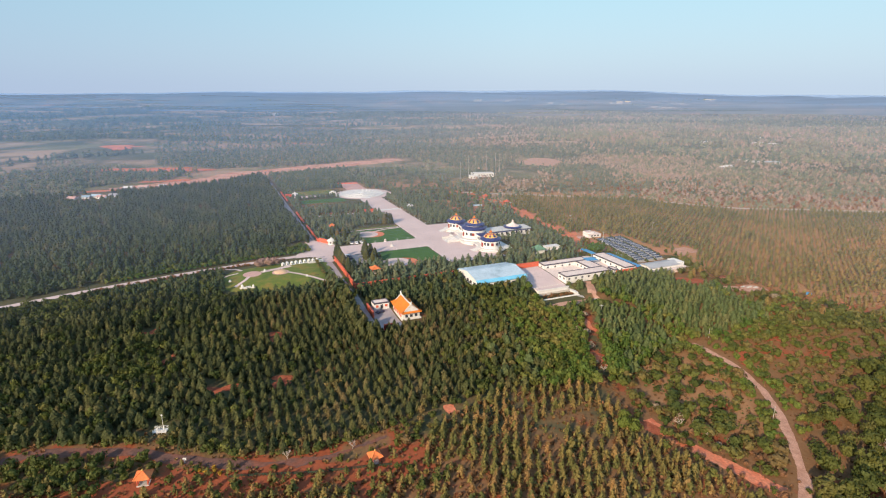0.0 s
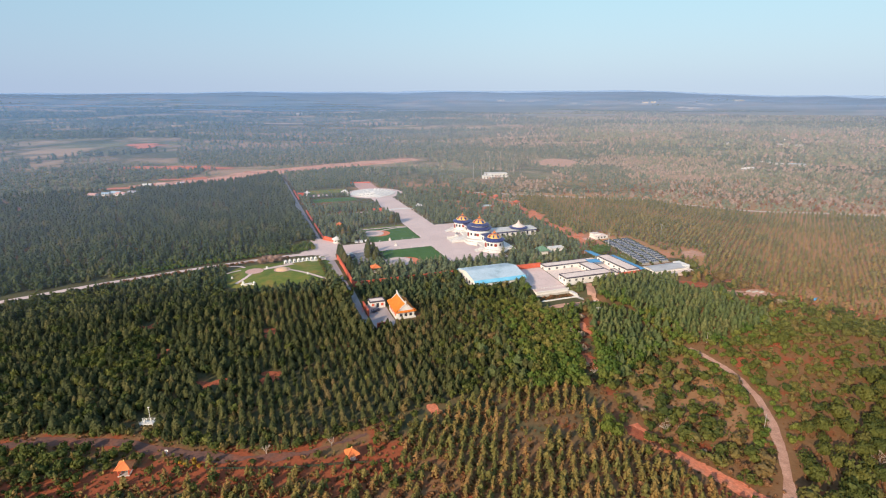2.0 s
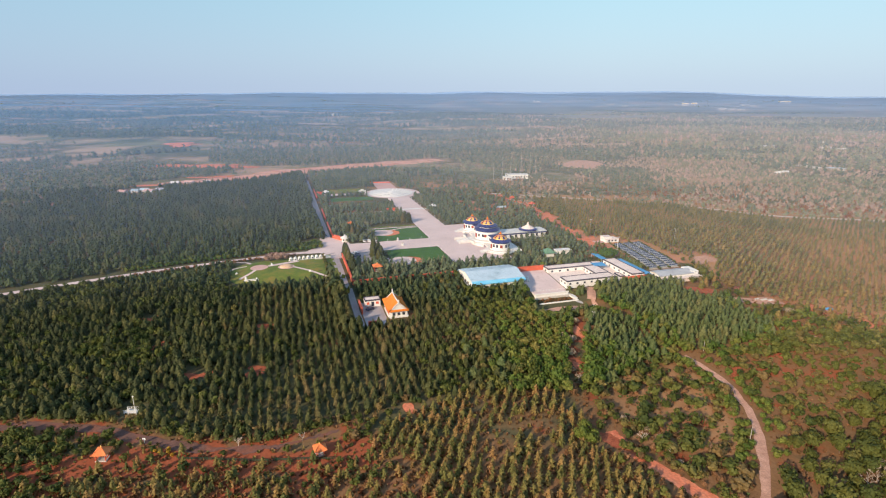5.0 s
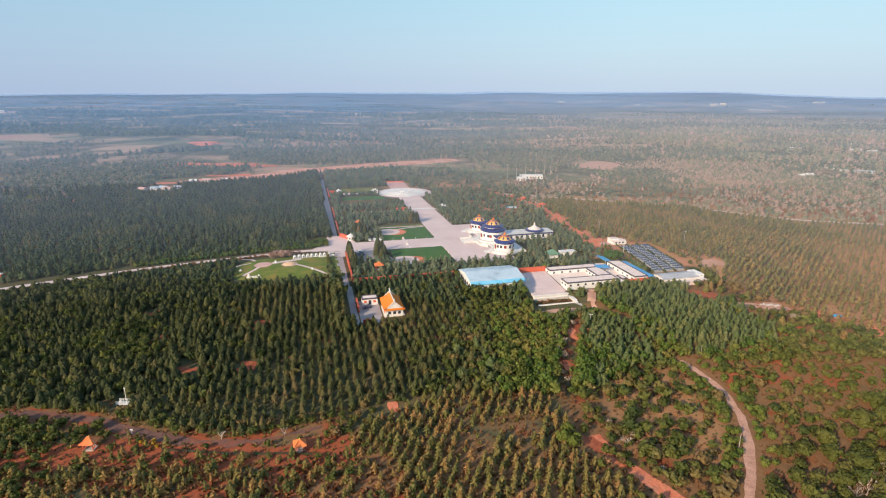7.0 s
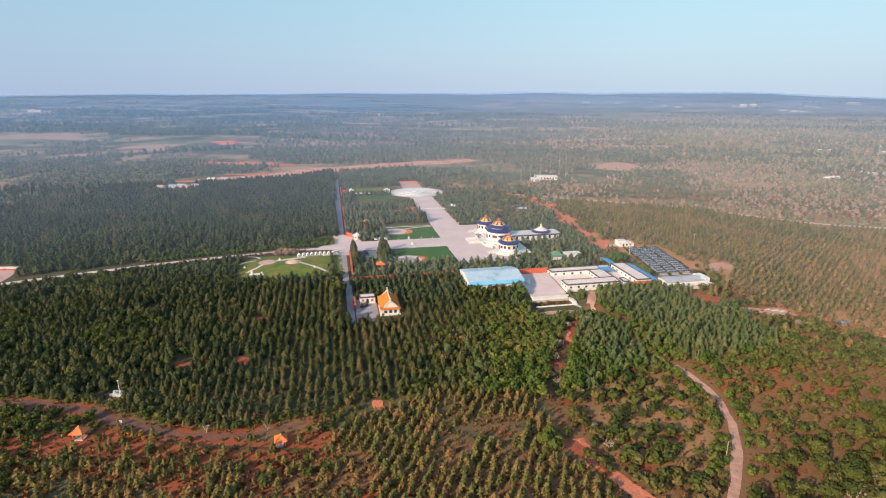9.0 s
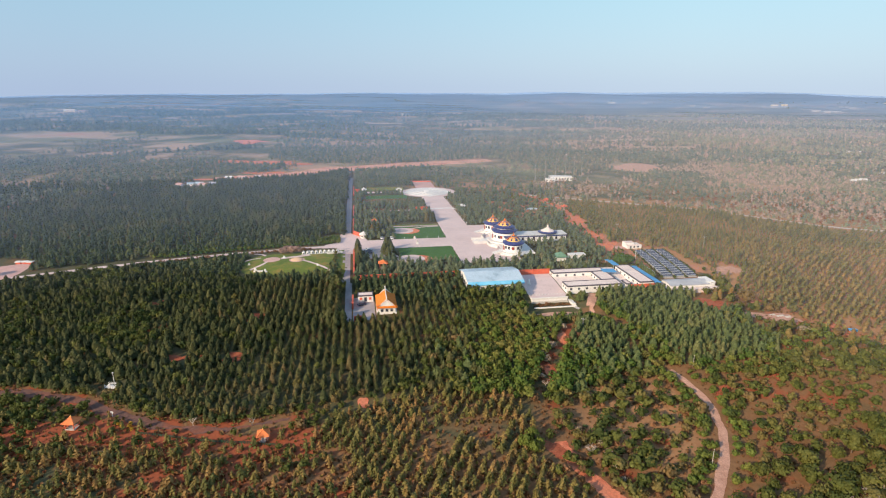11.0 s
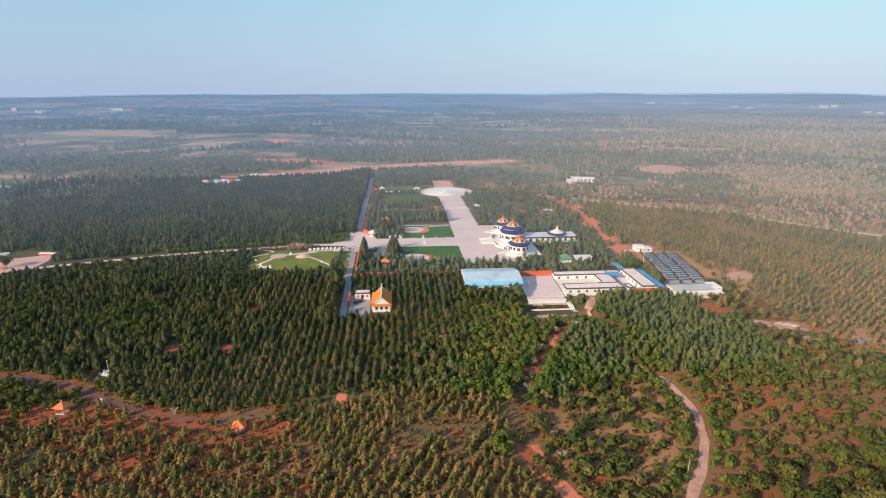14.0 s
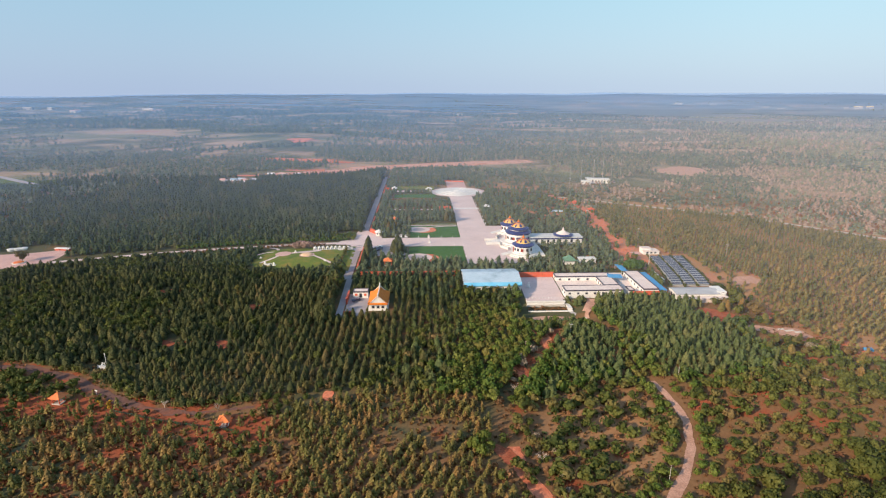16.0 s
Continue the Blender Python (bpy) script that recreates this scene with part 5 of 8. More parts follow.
for k, (x_, y_, h_) in enumerate(((62.5, 216, 4.2), (60.8, 221, 3.6), (64.5, 228, 4.0), (61.5, 232, 3.4), (68.5, 248, 3.6), (62, 204, 2.8), (76, 176, 2.6), (83, 171, 2.8), (88, 176, 2.4), (95, 158, 2.6), (90, 156, 2.2))):
    m = pose(x_, y_, gz(x_, y_) - 0.2, 0, 0, 47 * k) @ Matrix.Diagonal((h_ * 1.15, h_ * 1.15, h_, 1))
    if tan_clump is None:
        tan_clump = tree_thing("tan_shrub", "pale tan leafless shrub beside bare earth", BROAD_NEAR[5], m_tan, 1.0, 1.0)
        tagged(tan_clump, category="shrub", group="tan shrubs")
        tan_clump.matrix_world = m
    else:
        copy_thing(tan_clump, pose(0, 0, 0)).matrix_basis = m
brown_tree = tree_thing("round_tree", "large round olive-brown tree on bare red earth", BROAD_BIG[2], m_broad, 1.0, 1.0)
brown_tree.matrix_world = pose(156.5, 301, gz(156.5, 301) - 0.3) @ Matrix.Diagonal((11, 10, 8.5, 1))
tan_bush = tree_thing("tan_bush", "large pale tan bush at the wood's edge", BROAD_BIG[3], m_tan, 1.0, 1.0)
tagged(tan_bush, category="bush")
tan_bush.matrix_world = pose(173, 271, gz(173, 271) - 0.3) @ Matrix.Diagonal((6.5, 6.5, 4.2, 1))

FIELDS = [(207, 1106, 50, 26, 0), (465, 1717, 75, 45, 0), (175, 1256, 80, 30, 0), (-560, 975, 18, 30, 1), (-385, 716, 58, 22, 1), (-538, 1650, 52, 30, 0), (800, 2600, 290, 70, 0), (-1205, 2610, 220, 60, 0), (-281, 1068, 22, 10, 1), (-542, 1690, 60, 26, 0), (-359, 722, 26, 11, 1), (-340, 566, 26, 7, 1), (-312, 628, 22, 9, 1), (-577, 998, 40, 16, 1), (-230, 1845, 120, 40, 0)]


# far woods
DENSE = [[(-300, 728), (-186, 760), (-60, 850), (20, 760), (70, 700), (110, 850), (60, 1290), (-280, 1480), (-640, 1420), (-520, 1010), (-390, 760)],
         [(-540, 530), (-389, 556), (-425, 650), (-560, 665)], [(-880, 850), (-780, 830), (-790, 1010), (-850, 1030)], [(-820, 560), (-560, 500), (-600, 640), (-800, 700)]]
BARE = [[(-920, 1130), (-646, 1140), (-470, 970), (-400, 800), (-540, 690), (-680, 800)]]
HOLES = [(138, 800, 36, 45), (-455, 468, 46, 20), (-540, 430, 90, 14), (612, 1080, 50, 16), (509, 1092, 20, 14), (-281, 1068, 26, 12)]


def far_wood(r0, r1, count, shapes, mat, size, seed, label, squash=1.0, span=(-9e3, 9e3), share=0.0, fan=(-72, 52)):
    """Trees of the plain, standing in woods and belts with open land between."""
    rg = np.random.RandomState(seed)
    rr = np.sqrt(rg.uniform(r0 * r0, r1 * r1, count))
    az = rg.uniform(radians(fan[0]), radians(fan[1]), count)
    fx, fy = rr * np.sin(az), rr * np.cos(az)
    fe, fn = to_park(fx, fy)
    dens = 0.45 * patchy(fx * 0.8, fy * 0.7, 300, seed) + 0.35 * patchy(fx, fy * 0.6, 110, seed + 1) + 0.2 * patchy(fx, fy * 0.7, 44, seed + 5)
    dens = dens + share - 0.07 * step(-230, -420, fx) * step(600, 700, rr) * step(1900, 1400, rr)
    for poly in DENSE:
        dens = np.where(inside(fx, fy, poly), 0.8, dens)
    for poly in BARE:
        dens = np.where(inside(fx, fy, poly), dens * 0.8 - 0.06, dens)
    keep = dens > rg.uniform(0.44, 0.62, count)
    keep &= ~blocked(fx, fy) & ~((fe > -80) & (fe < 98) & (fn < 330) & (fn > -100))
    keep &= ~((fe <= -80) & (fy < np.interp(fx, [-520, -410, -356, -291, -254, -193, -126], [500, 532, 556, 594, 642, 700, 755])) & (fx > -420))
    keep &= ~((fx > 60) & (fy < np.interp(fx, [72, 420], [545, 490])))
    edge = 80 * (patchy(fx, fy, 200, seed + 2) - 0.5)
    keep &= (fx + edge > span[0]) & (fx + edge < span[1])
    for cx, cy, ax, ay, _ in FIELDS:
        keep &= (((fx - cx) / ax) ** 2 + ((fy - cy) / ay) ** 2 > 1) | (rg.rand(count) < 0.12)
    for cx, cy, ax, ay in HOLES:
        keep &= ((fx - cx) / ax) ** 2 + ((fy - cy) / ay) ** 2 > 1
    fx, fy = fx[keep], fy[keep]
    hh = size * rg.uniform(0.6, 1.25, len(fx))
    return stand("far_wood", shapes, fx, fy, hh * squash, hh * rg.uniform(0.9, 1.5, len(fx)), rg.rand(len(fx)), mat, label, "wood", seed, 0.3)


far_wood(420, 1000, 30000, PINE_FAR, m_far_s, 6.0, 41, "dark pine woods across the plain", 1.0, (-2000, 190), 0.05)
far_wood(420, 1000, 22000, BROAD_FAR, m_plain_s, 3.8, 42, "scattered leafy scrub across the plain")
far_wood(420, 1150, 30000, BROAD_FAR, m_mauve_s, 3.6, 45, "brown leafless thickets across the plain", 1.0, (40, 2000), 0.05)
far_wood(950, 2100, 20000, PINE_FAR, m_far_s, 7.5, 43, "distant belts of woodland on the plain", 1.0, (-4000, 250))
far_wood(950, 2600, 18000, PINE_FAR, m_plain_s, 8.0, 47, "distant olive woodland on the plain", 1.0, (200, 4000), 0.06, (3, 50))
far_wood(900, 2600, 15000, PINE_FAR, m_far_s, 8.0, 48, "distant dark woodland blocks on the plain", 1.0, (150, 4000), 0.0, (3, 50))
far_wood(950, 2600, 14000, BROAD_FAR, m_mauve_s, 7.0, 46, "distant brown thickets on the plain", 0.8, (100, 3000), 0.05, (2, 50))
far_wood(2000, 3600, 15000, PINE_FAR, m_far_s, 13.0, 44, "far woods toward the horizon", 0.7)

# hedgerows and thin tree belts between the fields
rg = np.random.RandomState(77)
hx, hy = [], []
lines = [((-1500, 1900), (-1190, 2290)), ((-420, 2300), (290, 2580)), ((300, 2590), (900, 2480)), ((-1000, 1500), (-560, 1560))]
for k in range(56):
    r_, a_ = rg.uniform(900, 2900), radians(rg.uniform(-62, 44))
    cx, cy, L_, t_ = r_ * math.sin(a_), r_ * math.cos(a_), rg.uniform(0.05, 0.16) * r_ + 30, radians(rg.uniform(-24, 24)) - a_ * 0.6
    lines.append(((cx - L_ * math.cos(t_), cy - L_ * math.sin(t_)), (cx + L_ * math.cos(t_), cy + L_ * math.sin(t_))))
for (x0, y0), (x1, y1) in lines:
    n_ = int(math.hypot(x1 - x0, y1 - y0) / 5.5)
    q = np.linspace(0, 1, n_)
    wob = 9 * np.sin(q * rg.uniform(4, 9) + rg.rand() * 6)
    hx.append(x0 + (x1 - x0) * q + rg.uniform(-5, 5, n_))
    hy.append(y0 + (y1 - y0) * q + wob + rg.uniform(-5, 5, n_))
x, y = np.concatenate(hx), np.concatenate(hy)
a = ~blocked(x, y) & ~((x > -420) & (x < 420) & (y < 740))
x, y = x[a], y[a]
h = rg.uniform(5, 10, len(x)) * (1 + 0.00025 * np.hypot(x, y))
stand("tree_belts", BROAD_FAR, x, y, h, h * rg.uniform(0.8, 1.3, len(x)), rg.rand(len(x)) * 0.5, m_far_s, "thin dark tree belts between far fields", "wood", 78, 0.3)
x, y = rows_of_places(100, 560, 490, 760, 5.0, 4.8, 20, 0.5, rng)
a = (y > np.interp(x, [72, 108, 150, 194, 235, 272, 330, 420], [556, 548, 540, 530, 523, 515, 511, 497])) & (y < np.interp(x, [100, 250, 560], [650, 680, 760])) & (rng.rand(len(x)) < 0.35 + 0.5 * patchy(x, y, 60, 81))
x, y = x[a], y[a]
h = rng.uniform(1.6, 3.6, len(x))
k = rng.rand(len(x)) < 0.2 + 0.6 * step(130, 230, x) * step(100, 30, y - np.interp(x, [72, 420], [548, 494]))
stand("rusty_scrub", BROAD_FAR, x[k], y[k], h[k], h[k] * rng.uniform(1.0, 1.6, k.sum()), rng.rand(k.sum()), m_rust_s, "rusty red scrub beyond the plantation track", "scrub", 82, 0.2)
stand("olive_scrub", BROAD_FAR, x[~k], y[~k], h[~k] * 1.2, h[~k] * rng.uniform(1.0, 1.5, (~k).sum()), rng.rand((~k).sum()), m_far_s, "olive scrub beyond the plantation track", "scrub", 83, 0.2)
# grey-brown shrubs on the terrace below the yard
e, n = rng.uniform(23, 43, 46), rng.uniform(-81.5, -78, 46)
x, y = to_world(e, n)
h = rng.uniform(0.7, 1.7, len(x))
stand("terrace_shrubs", BROAD_NEAR, x, y, h, h * rng.uniform(1.0, 1.4, len(x)), rng.rand(len(x)), m_dry_s, "grey-brown shrubs on the terrace below the yard", "scrub", 87, 0.1)
# bushes in front of the court building
e, n = rng.uniform(44, 96, 90), rng.uniform(-77, -73.8, 90)
a = near_line(e, n, [(57, -73), (54.5, -79)]) > 2.8
x, y = to_world(e[a], n[a])
h = rng.uniform(1.6, 3.2, len(x))
stand("court_bushes", BROAD_NEAR, x, y, h, h * rng.uniform(0.9, 1.3, len(x)), 0.3 + 0.7 * rng.rand(len(x)), m_olive_s, "olive bushes before the court building", "scrub", 88, 0.1)
# low bushes beside the paved lane
e = rng.uniform(-300, -135, 170)
n = np.interp(e, [-420, -300, -211, -160, -105, -76], [-60, -22, 7, 20, 29.5, 32]) - rng.uniform(4.2, 11, len(e))
x, y = to_world(e, n)
h = rng.uniform(0.8, 2.2, len(x))
stand("lane_bushes", BROAD_MID, x, y, h, h * rng.uniform(1.0, 1.6, len(x)), rng.rand(len(x)) * 0.6, m_broad_s, "low bushes beside the paved lane", "scrub", 84, 0.1)

e = rng.uniform(-190, -77, 520)
n = np.interp(e, [-420, -300, -211, -160, -105, -76], [-60, -22, 7, 20, 29.5, 32]) + 7.5 + 16 * rng.rand(len(e)) ** 1.6
x, y = to_world(e, n)
h = rng.uniform(1.2, 3.4, len(x))
stand("lane_bushes", BROAD_MID, x, y, h, h * rng.uniform(1.0, 1.5, len(x)), rng.rand(len(x)) * 0.8, m_bright_s, "green bushes between the paved lane and pines", "scrub", 85, 0.1)
e = rng.uniform(-200, -95, 120)
n = np.interp(e, [-420, -300, -211, -160, -105, -76], [-60, -22, 7, 20, 29.5, 32]) - rng.uniform(3.4, 6.5, len(e))
x, y = to_world(e, n)
h = rng.uniform(0.9, 2.6, len(x))
stand("dry_bushes", BROAD_MID, x, y, h, h * rng.uniform(0.9, 1.3, len(x)), rng.rand(len(x)), m_dry_s, "brown leafless bushes along the paved lane", "scrub", 86, 0.1)

# a row of small bright trees along the lane's edge
lane_tree = None
for k in range(36):
    q_ = -82 - 2.9 * k
    n_ = float(np.interp(q_, [-211, -160, -105, -76], [7, 20, 29.5, 32])) + 6.2
    lx, ly = (float(q) for q in to_world(q_, n_))
    s_ = random.uniform(1.8, 2.6)
    m = pose(lx, ly, gz(lx, ly) - 0.1, 0, 0, random.uniform(0, 360)) @ Matrix.Diagonal((s_, s_, s_ * 1.1, 1))
    if lane_tree is None:
        lane_tree = tree_thing("roadside_tree", "small bright green tree planted along the lane", BROAD_NEAR[0], m_hedge, 1.0, 1.0)
        tagged(lane_tree, group="roadside trees")
        lane_tree.matrix_world = m
    else:
        copy_thing(lane_tree, pose(0, 0, 0)).matrix_basis = m

round_tree = None
for e_, n_, h_ in ((92.5, -36, 7.5), (96, -33.5, 7.0), (95, -29.5, 6.0), (90.5, -32, 6.2), (98.5, -29, 5.2)):
    lx, ly = (float(q) for q in to_world(e_, n_))
    m = pose(lx, ly, gz(lx, ly) - 0.2, 0, 0, random.uniform(0, 360)) @ Matrix.Diagonal((h_ * 1.25, h_ * 1.25, h_, 1))
    if round_tree is None:
        round_tree = tree_thing("round_tree", "large round-crowned green tree beside the solar tables", BROAD_BIG[1], m_hedge, 1.0, 1.0)
        tagged(round_tree, group="round trees by the solar tables")
        round_tree.matrix_world = m
    else:
        copy_thing(round_tree, pose(0, 0, 0)).matrix_basis = m


# ---- roads and lawns of the park ----
def drape_poly(name, pts, mat, up, rings=7):
    """A sheet of any star-shaped outline in the park's axes, with softened corners."""
    p = np.array(pts, float)
    line = smooth_line(list(map(tuple, np.vstack([p, p[:1]]))), 48)[:-1]
    c = line.mean(0)
    n_ = len(line)
    co = [c] + [c + (v_ - c) * q for q in np.linspace(1 / rings, 1, rings) for v_ in line]
    co = np.array(co)
    tr = [(0, 1 + i, 1 + (i + 1) % n_) for i in range(n_)]
    for r in range(rings - 1):
        b = 1 + r * n_
        for i in range(n_):
            j = (i + 1) % n_
            tr += [(b + i, b + n_ + i, b + n_ + j), (b + i, b + n_ + j, b + j)]
    x_, y_ = to_world(co[:, 0], co[:, 1])
    return mesh_arrays(name, np.column_stack([x_, y_, ground(x_, y_) + up]), np.array(tr), mat)


def park_strip(name, pts, width, mat, up, n=30):
    return drape_strip(name, [tuple(float(q) for q in to_world(a_, b_)) for a_, b_ in pts], width, mat, up, 0.0, n)


setting(drape_rect("avenue", -2, 19.5, 78, 206, m_pave, 0.06), "broad pale stone-paved ceremonial avenue", "pavement")
setting(drape_rect("plaza", -2, 36, -18, 78, m_pave, 0.06), "pale stone plaza before the mausoleum", "pavement")
setting(drape_rect("cross_avenue", -68, -2, 22, 44, m_pave, 0.06), "pale paved cross avenue between lawns", "pavement")
setting(drape_rect("avenue_end", -2, 18.5, 250, 300, m_pink, 0.06), "paved end of the avenue behind the round altar", "pavement")
setting(drape_rect("altar_path", -60, -12, 227, 236, m_pave, 0.06), "paved path to the round altar", "pavement")
setting(disc("altar_plaza", 8, 226, 28, m_pave, 0.09), "round pale plaza about the altar", "pavement")
setting(drape_rect("grove_path", -58, -2, 139, 142.5, m_pave, 0.06), "pale path through the pine groves", "pavement")
setting(drape_rect("avenue_band", -1.9, 19.4, 142.5, 146.5, m_stone, 0.09), "pale stone band across the avenue", "pavement")
setting(park_strip("lane_verge", [(-135, 15), (-160, 11), (-211, -2), (-300, -31)], [3, 6, 6.5, 6], m_verge, 0.06, 50), "bright grass verge beside the paved lane", "lawn")
setting(drape_rect("west_road", -73.8, -69.2, -44, 330, m_pave2, 0.05), "grey paved road beside the red wall", "road")
setting(drape_rect("temple_road", -71.5, -68.2, -92, -44, m_pave2, 0.05), "narrow grey road to the temple yard", "road")
setting(park_strip("west_lane", PARK_LANE, 4.6, m_pave, 0.07, 80), "pale paved lane leading out along the wood", "road")
setting(drape_poly("crossing", [(-88, 28), (-86, 36), (-78, 44), (-76, 66), (-66, 62), (-58, 46), (-60, 22), (-68, 10), (-76, 12), (-78, 26)], m_pave, 0.085), "paved crossing where the park roads meet", "pavement")
setting(drape_rect("lawn", -38, -2.6, -12, 21.4, m_lawn, 0.08), "clipped dark green lawn", "lawn")
setting(drape_rect("lawn", -38, -2.6, 44.6, 80, m_lawn, 0.08), "clipped dark green lawn", "lawn")
setting(drape_rect("lawn", -56, -16, 241, 261, m_turf, 0.08), "yellow-green planted lawn by the altar", "lawn")
setting(drape_rect("lawn", -56, -16, 196, 213, m_lawn, 0.08), "green lawn beside the altar path", "lawn")
setting(drape_rect("flower_strip", -55, -3, 83.5, 86.5, m_turf, 0.10), "narrow yellow flower strip along the grove", "lawn")
setting(drape_rect("flower_path", -55, -3, 80.5, 82.5, m_pave, 0.09), "pale path beside the flower strip", "pavement")
for c_n in (68, -4):
    setting(disc("soil_ring", -27.5, c_n - 1.2, 8.6, m_soil_pale, 0.11), "ring of red soil in the lawn", "soil")
    setting(disc("paved_round", -32, c_n, 8.6, m_pave, 0.14), "round pale paved garden court", "pavement")
    setting(disc("paved_centre", -32, c_n, 4.6, m_pave2, 0.17), "grey-blue paved centre of the round court", "pavement")
    if c_n > 0:
        setting(park_strip("garden_path", [(-25, c_n + 5.5), (-14, c_n + 9.5), (-3, c_n + 10.5)], 1.8, m_pave, 0.125), "pale path from the round court along the lawn", "pavement")
    setting(park_strip("garden_path", [(-41, c_n - 6), (-45, c_n - 14), (-46, c_n - 23)] if c_n > 0 else [(-40, c_n + 5), (-43, c_n + 14), (-44, c_n + 25)], 2.6, m_pave, 0.13), "curved pale path into the round court", "pavement")
setting(drape_rect("yard", 23, 43, -73, -44, m_pave, 0.06), "pale paved yard beside the halls", "pavement")
setting(drape_rect("court_yard", 43.5, 66, -64, -50, m_screed, 0.07), "sandy inner court", "pavement")
setting(drape_rect("service_yard", 76, 84, -72, -38, m_screed, 0.07), "pale service yard", "pavement")
setting(drape_rect("temple_yard", -67.5, -57, -90, -63.6, m_pave2, 0.07), "grey paved yard before the temple hall", "pavement")
setting(park_strip("service_path", [(57, -73), (54.5, -79), (50, -87), (44, -93)], 4.4, m_track, 0.1), "sandy path down from the court", "road")
setting(park_strip("service_path", [(18, -92), (30, -90), (40, -91), (50, -92)], 4.0, m_track, 0.09), "sandy path below the yard wall", "road")
setting(park_strip("service_path", [(42, -80), (46, -88), (48, -94)], 2.2, m_concrete, 0.13), "pale concrete steps and gutter", "road")
setting(drape_poly("garden_lawn", [(-133, -4), (-126, 8), (-104, 16), (-76, 22), (-73, 18), (-72.5, -26), (-76, -28), (-100, -27), (-124, -24), (-132, -14)], m_turf, 0.08), "yellowing garden lawn on a rise", "lawn")
setting(disc("garden_round", -116, -1, 5.0, m_pink, 0.13), "round pink paved court in the garden", "pavement")
setting(disc("flower_bed", -101, -3.5, 4.6, m_pink, 0.13), "paved rim of a flower bed", "pavement")
for pts_, w_ in (([(-111, 0.5), (-104, 2.5), (-99, 4), (-94, 6)], 3.2), ([(-97, -5), (-88, -14), (-75, -27)], 1.6), ([(-121, 8), (-124, 14), (-130, 20)], 1.8), ([(-118, -5), (-121, -11), (-126, -17)], 1.8), ([(-123, 4), (-130, 2), (-135, -4)], 1.4)):
    setting(park_strip("garden_path", pts_, w_, m_pave, 0.15), "pale path across the garden lawn", "pavement")
setting(drape_poly("left_plaza", [tuple(float(q) for q in to_park(a_, b_)) for a_, b_ in [(-282, 232), (-262, 246), (-250, 257), (-240, 250), (-234, 232), (-244, 219), (-262, 212), (-282, 215)]], m_pink, 0.1), "pale paved square at the edge of the wood", "pavement")
setting(drape_blob("far_meadow", -545, 418, 95, 34, -14, m_verge, 0.3, 77, 0.25), "green meadow on both sides of the country road", "field")
setting(drape_blob("far_meadow", -395, 440, 34, 14, -10, m_verge, 0.3, 78, 0.35), "green meadow at the edge of the pine wood", "field")
setting(drape_strip("far_road", [(-900, 500), (-760, 480), (-621, 450), (-530, 428), (-443, 412), (-425, 404)], 8.0, m_pave2, 0.45), "grey country road across the plain", "road")
setting(drape_strip("far_track", [(a_, b_ + 4) for a_, b_ in RED_LINE], 5.0, m_gravel, 0.12, 0.6, n=80), "pale track along the plantation's far edge", "road")
setting(drape_strip("far_cutting", FAR_STRIP[2:], [10, 34, 46, 48, 42, 22], m_cutting, 0.12, 7.0, n=80), "long red earth cutting across the plain", "soil")
setting(drape_strip("red_path", EAST_PATH, [4, 7, 8.5, 8, 7.5, 6], m_soil_pale, 0.1, 4.5, n=60, seed=9), "bare red earth path behind the memorial hall", "soil")
for k, (cx, cy, rx, ry) in enumerate([(82, 386, 7, 5), (92, 393, 5, 7), (66, 470, 6, 9), (58, 500, 8, 6), (97, 372, 5, 9), (30, 545, 12, 5)]):
    setting(drape_blob("soil_patch", cx, cy, rx, ry, 15 * k, m_soil_pale, 0.11 + 0.004 * k, 40 + k, 0.35), "patch of bare red earth beside the path", "soil")
# added pale strips: the gleam of the gaps between rows, put into colour
for k in range(3):
    setting(park_strip("gap_gleam_strip", [(108.2 + 7.2 * k + (q + 59) * 0.145, q) for q in (-59.5, -35, -8.5)], 5.9, m_gravel, 0.08), "pale strip standing in for the gleam between rows of solar tables", "gravel")
setting(drape_blob("far_field", 140, 800, 34, 42, 20, m_track, 0.2, 7, 0.2), "pale bare field among the far woods", "field")
for k, (cx, cy, rx, ry, red_) in enumerate(FIELDS):
    setting(drape_blob("far_field", cx, cy, rx, ry, 9, (m_field, m_soil_pale)[red_], 0.3 + 0.0004 * cy, 60 + k, 0.4), ("pale bare field among the far woods", "bare red earth among the far woods")[red_], "field")
setting(drape_blob("far_field", -456, 464, 42, 17, 0, m_turf, 0.2, 8, 0.2), "yellowing field beside the country road", "field")


# ---- buildings ----
def windows(parent, spots, w, h, axis, name="window", mat=None):
    """Recess-framed openings: spots are (x, y, z) of their centres, axis 'x' or 'y' the way they face."""
    for sx, sy, sz in spots:
        a, b = (0.12, w / 2) if axis == "x" else (w / 2, 0.12)
        fr = part(name, box(sx - a, sx + a, sy - b, sy + b, sz - h / 2, sz + h / 2, 0.04), mat or m_dark, parent)
        sill = box(sx - a - 0.1, sx + a + 0.1, sy - b - 0.1, sy + b + 0.1, sz - h / 2 - 0.18, sz - h / 2 - 0.02)
        part("sill", sill, m_stone, fr)


def ring_windows(parent, cx, cy, r, z, w, h, angles, mat, name="window"):
    for a in angles:
        bm = box(-0.14, 0.14, -w / 2, w / 2, -h / 2, h / 2, 0.04)
        bmesh.ops.transform(bm, matrix=pose(cx + r * math.cos(radians(a)), cy + r * math.sin(radians(a)), z, 0, 0, a), verts=bm.verts)
        part(name, bm, mat, parent)


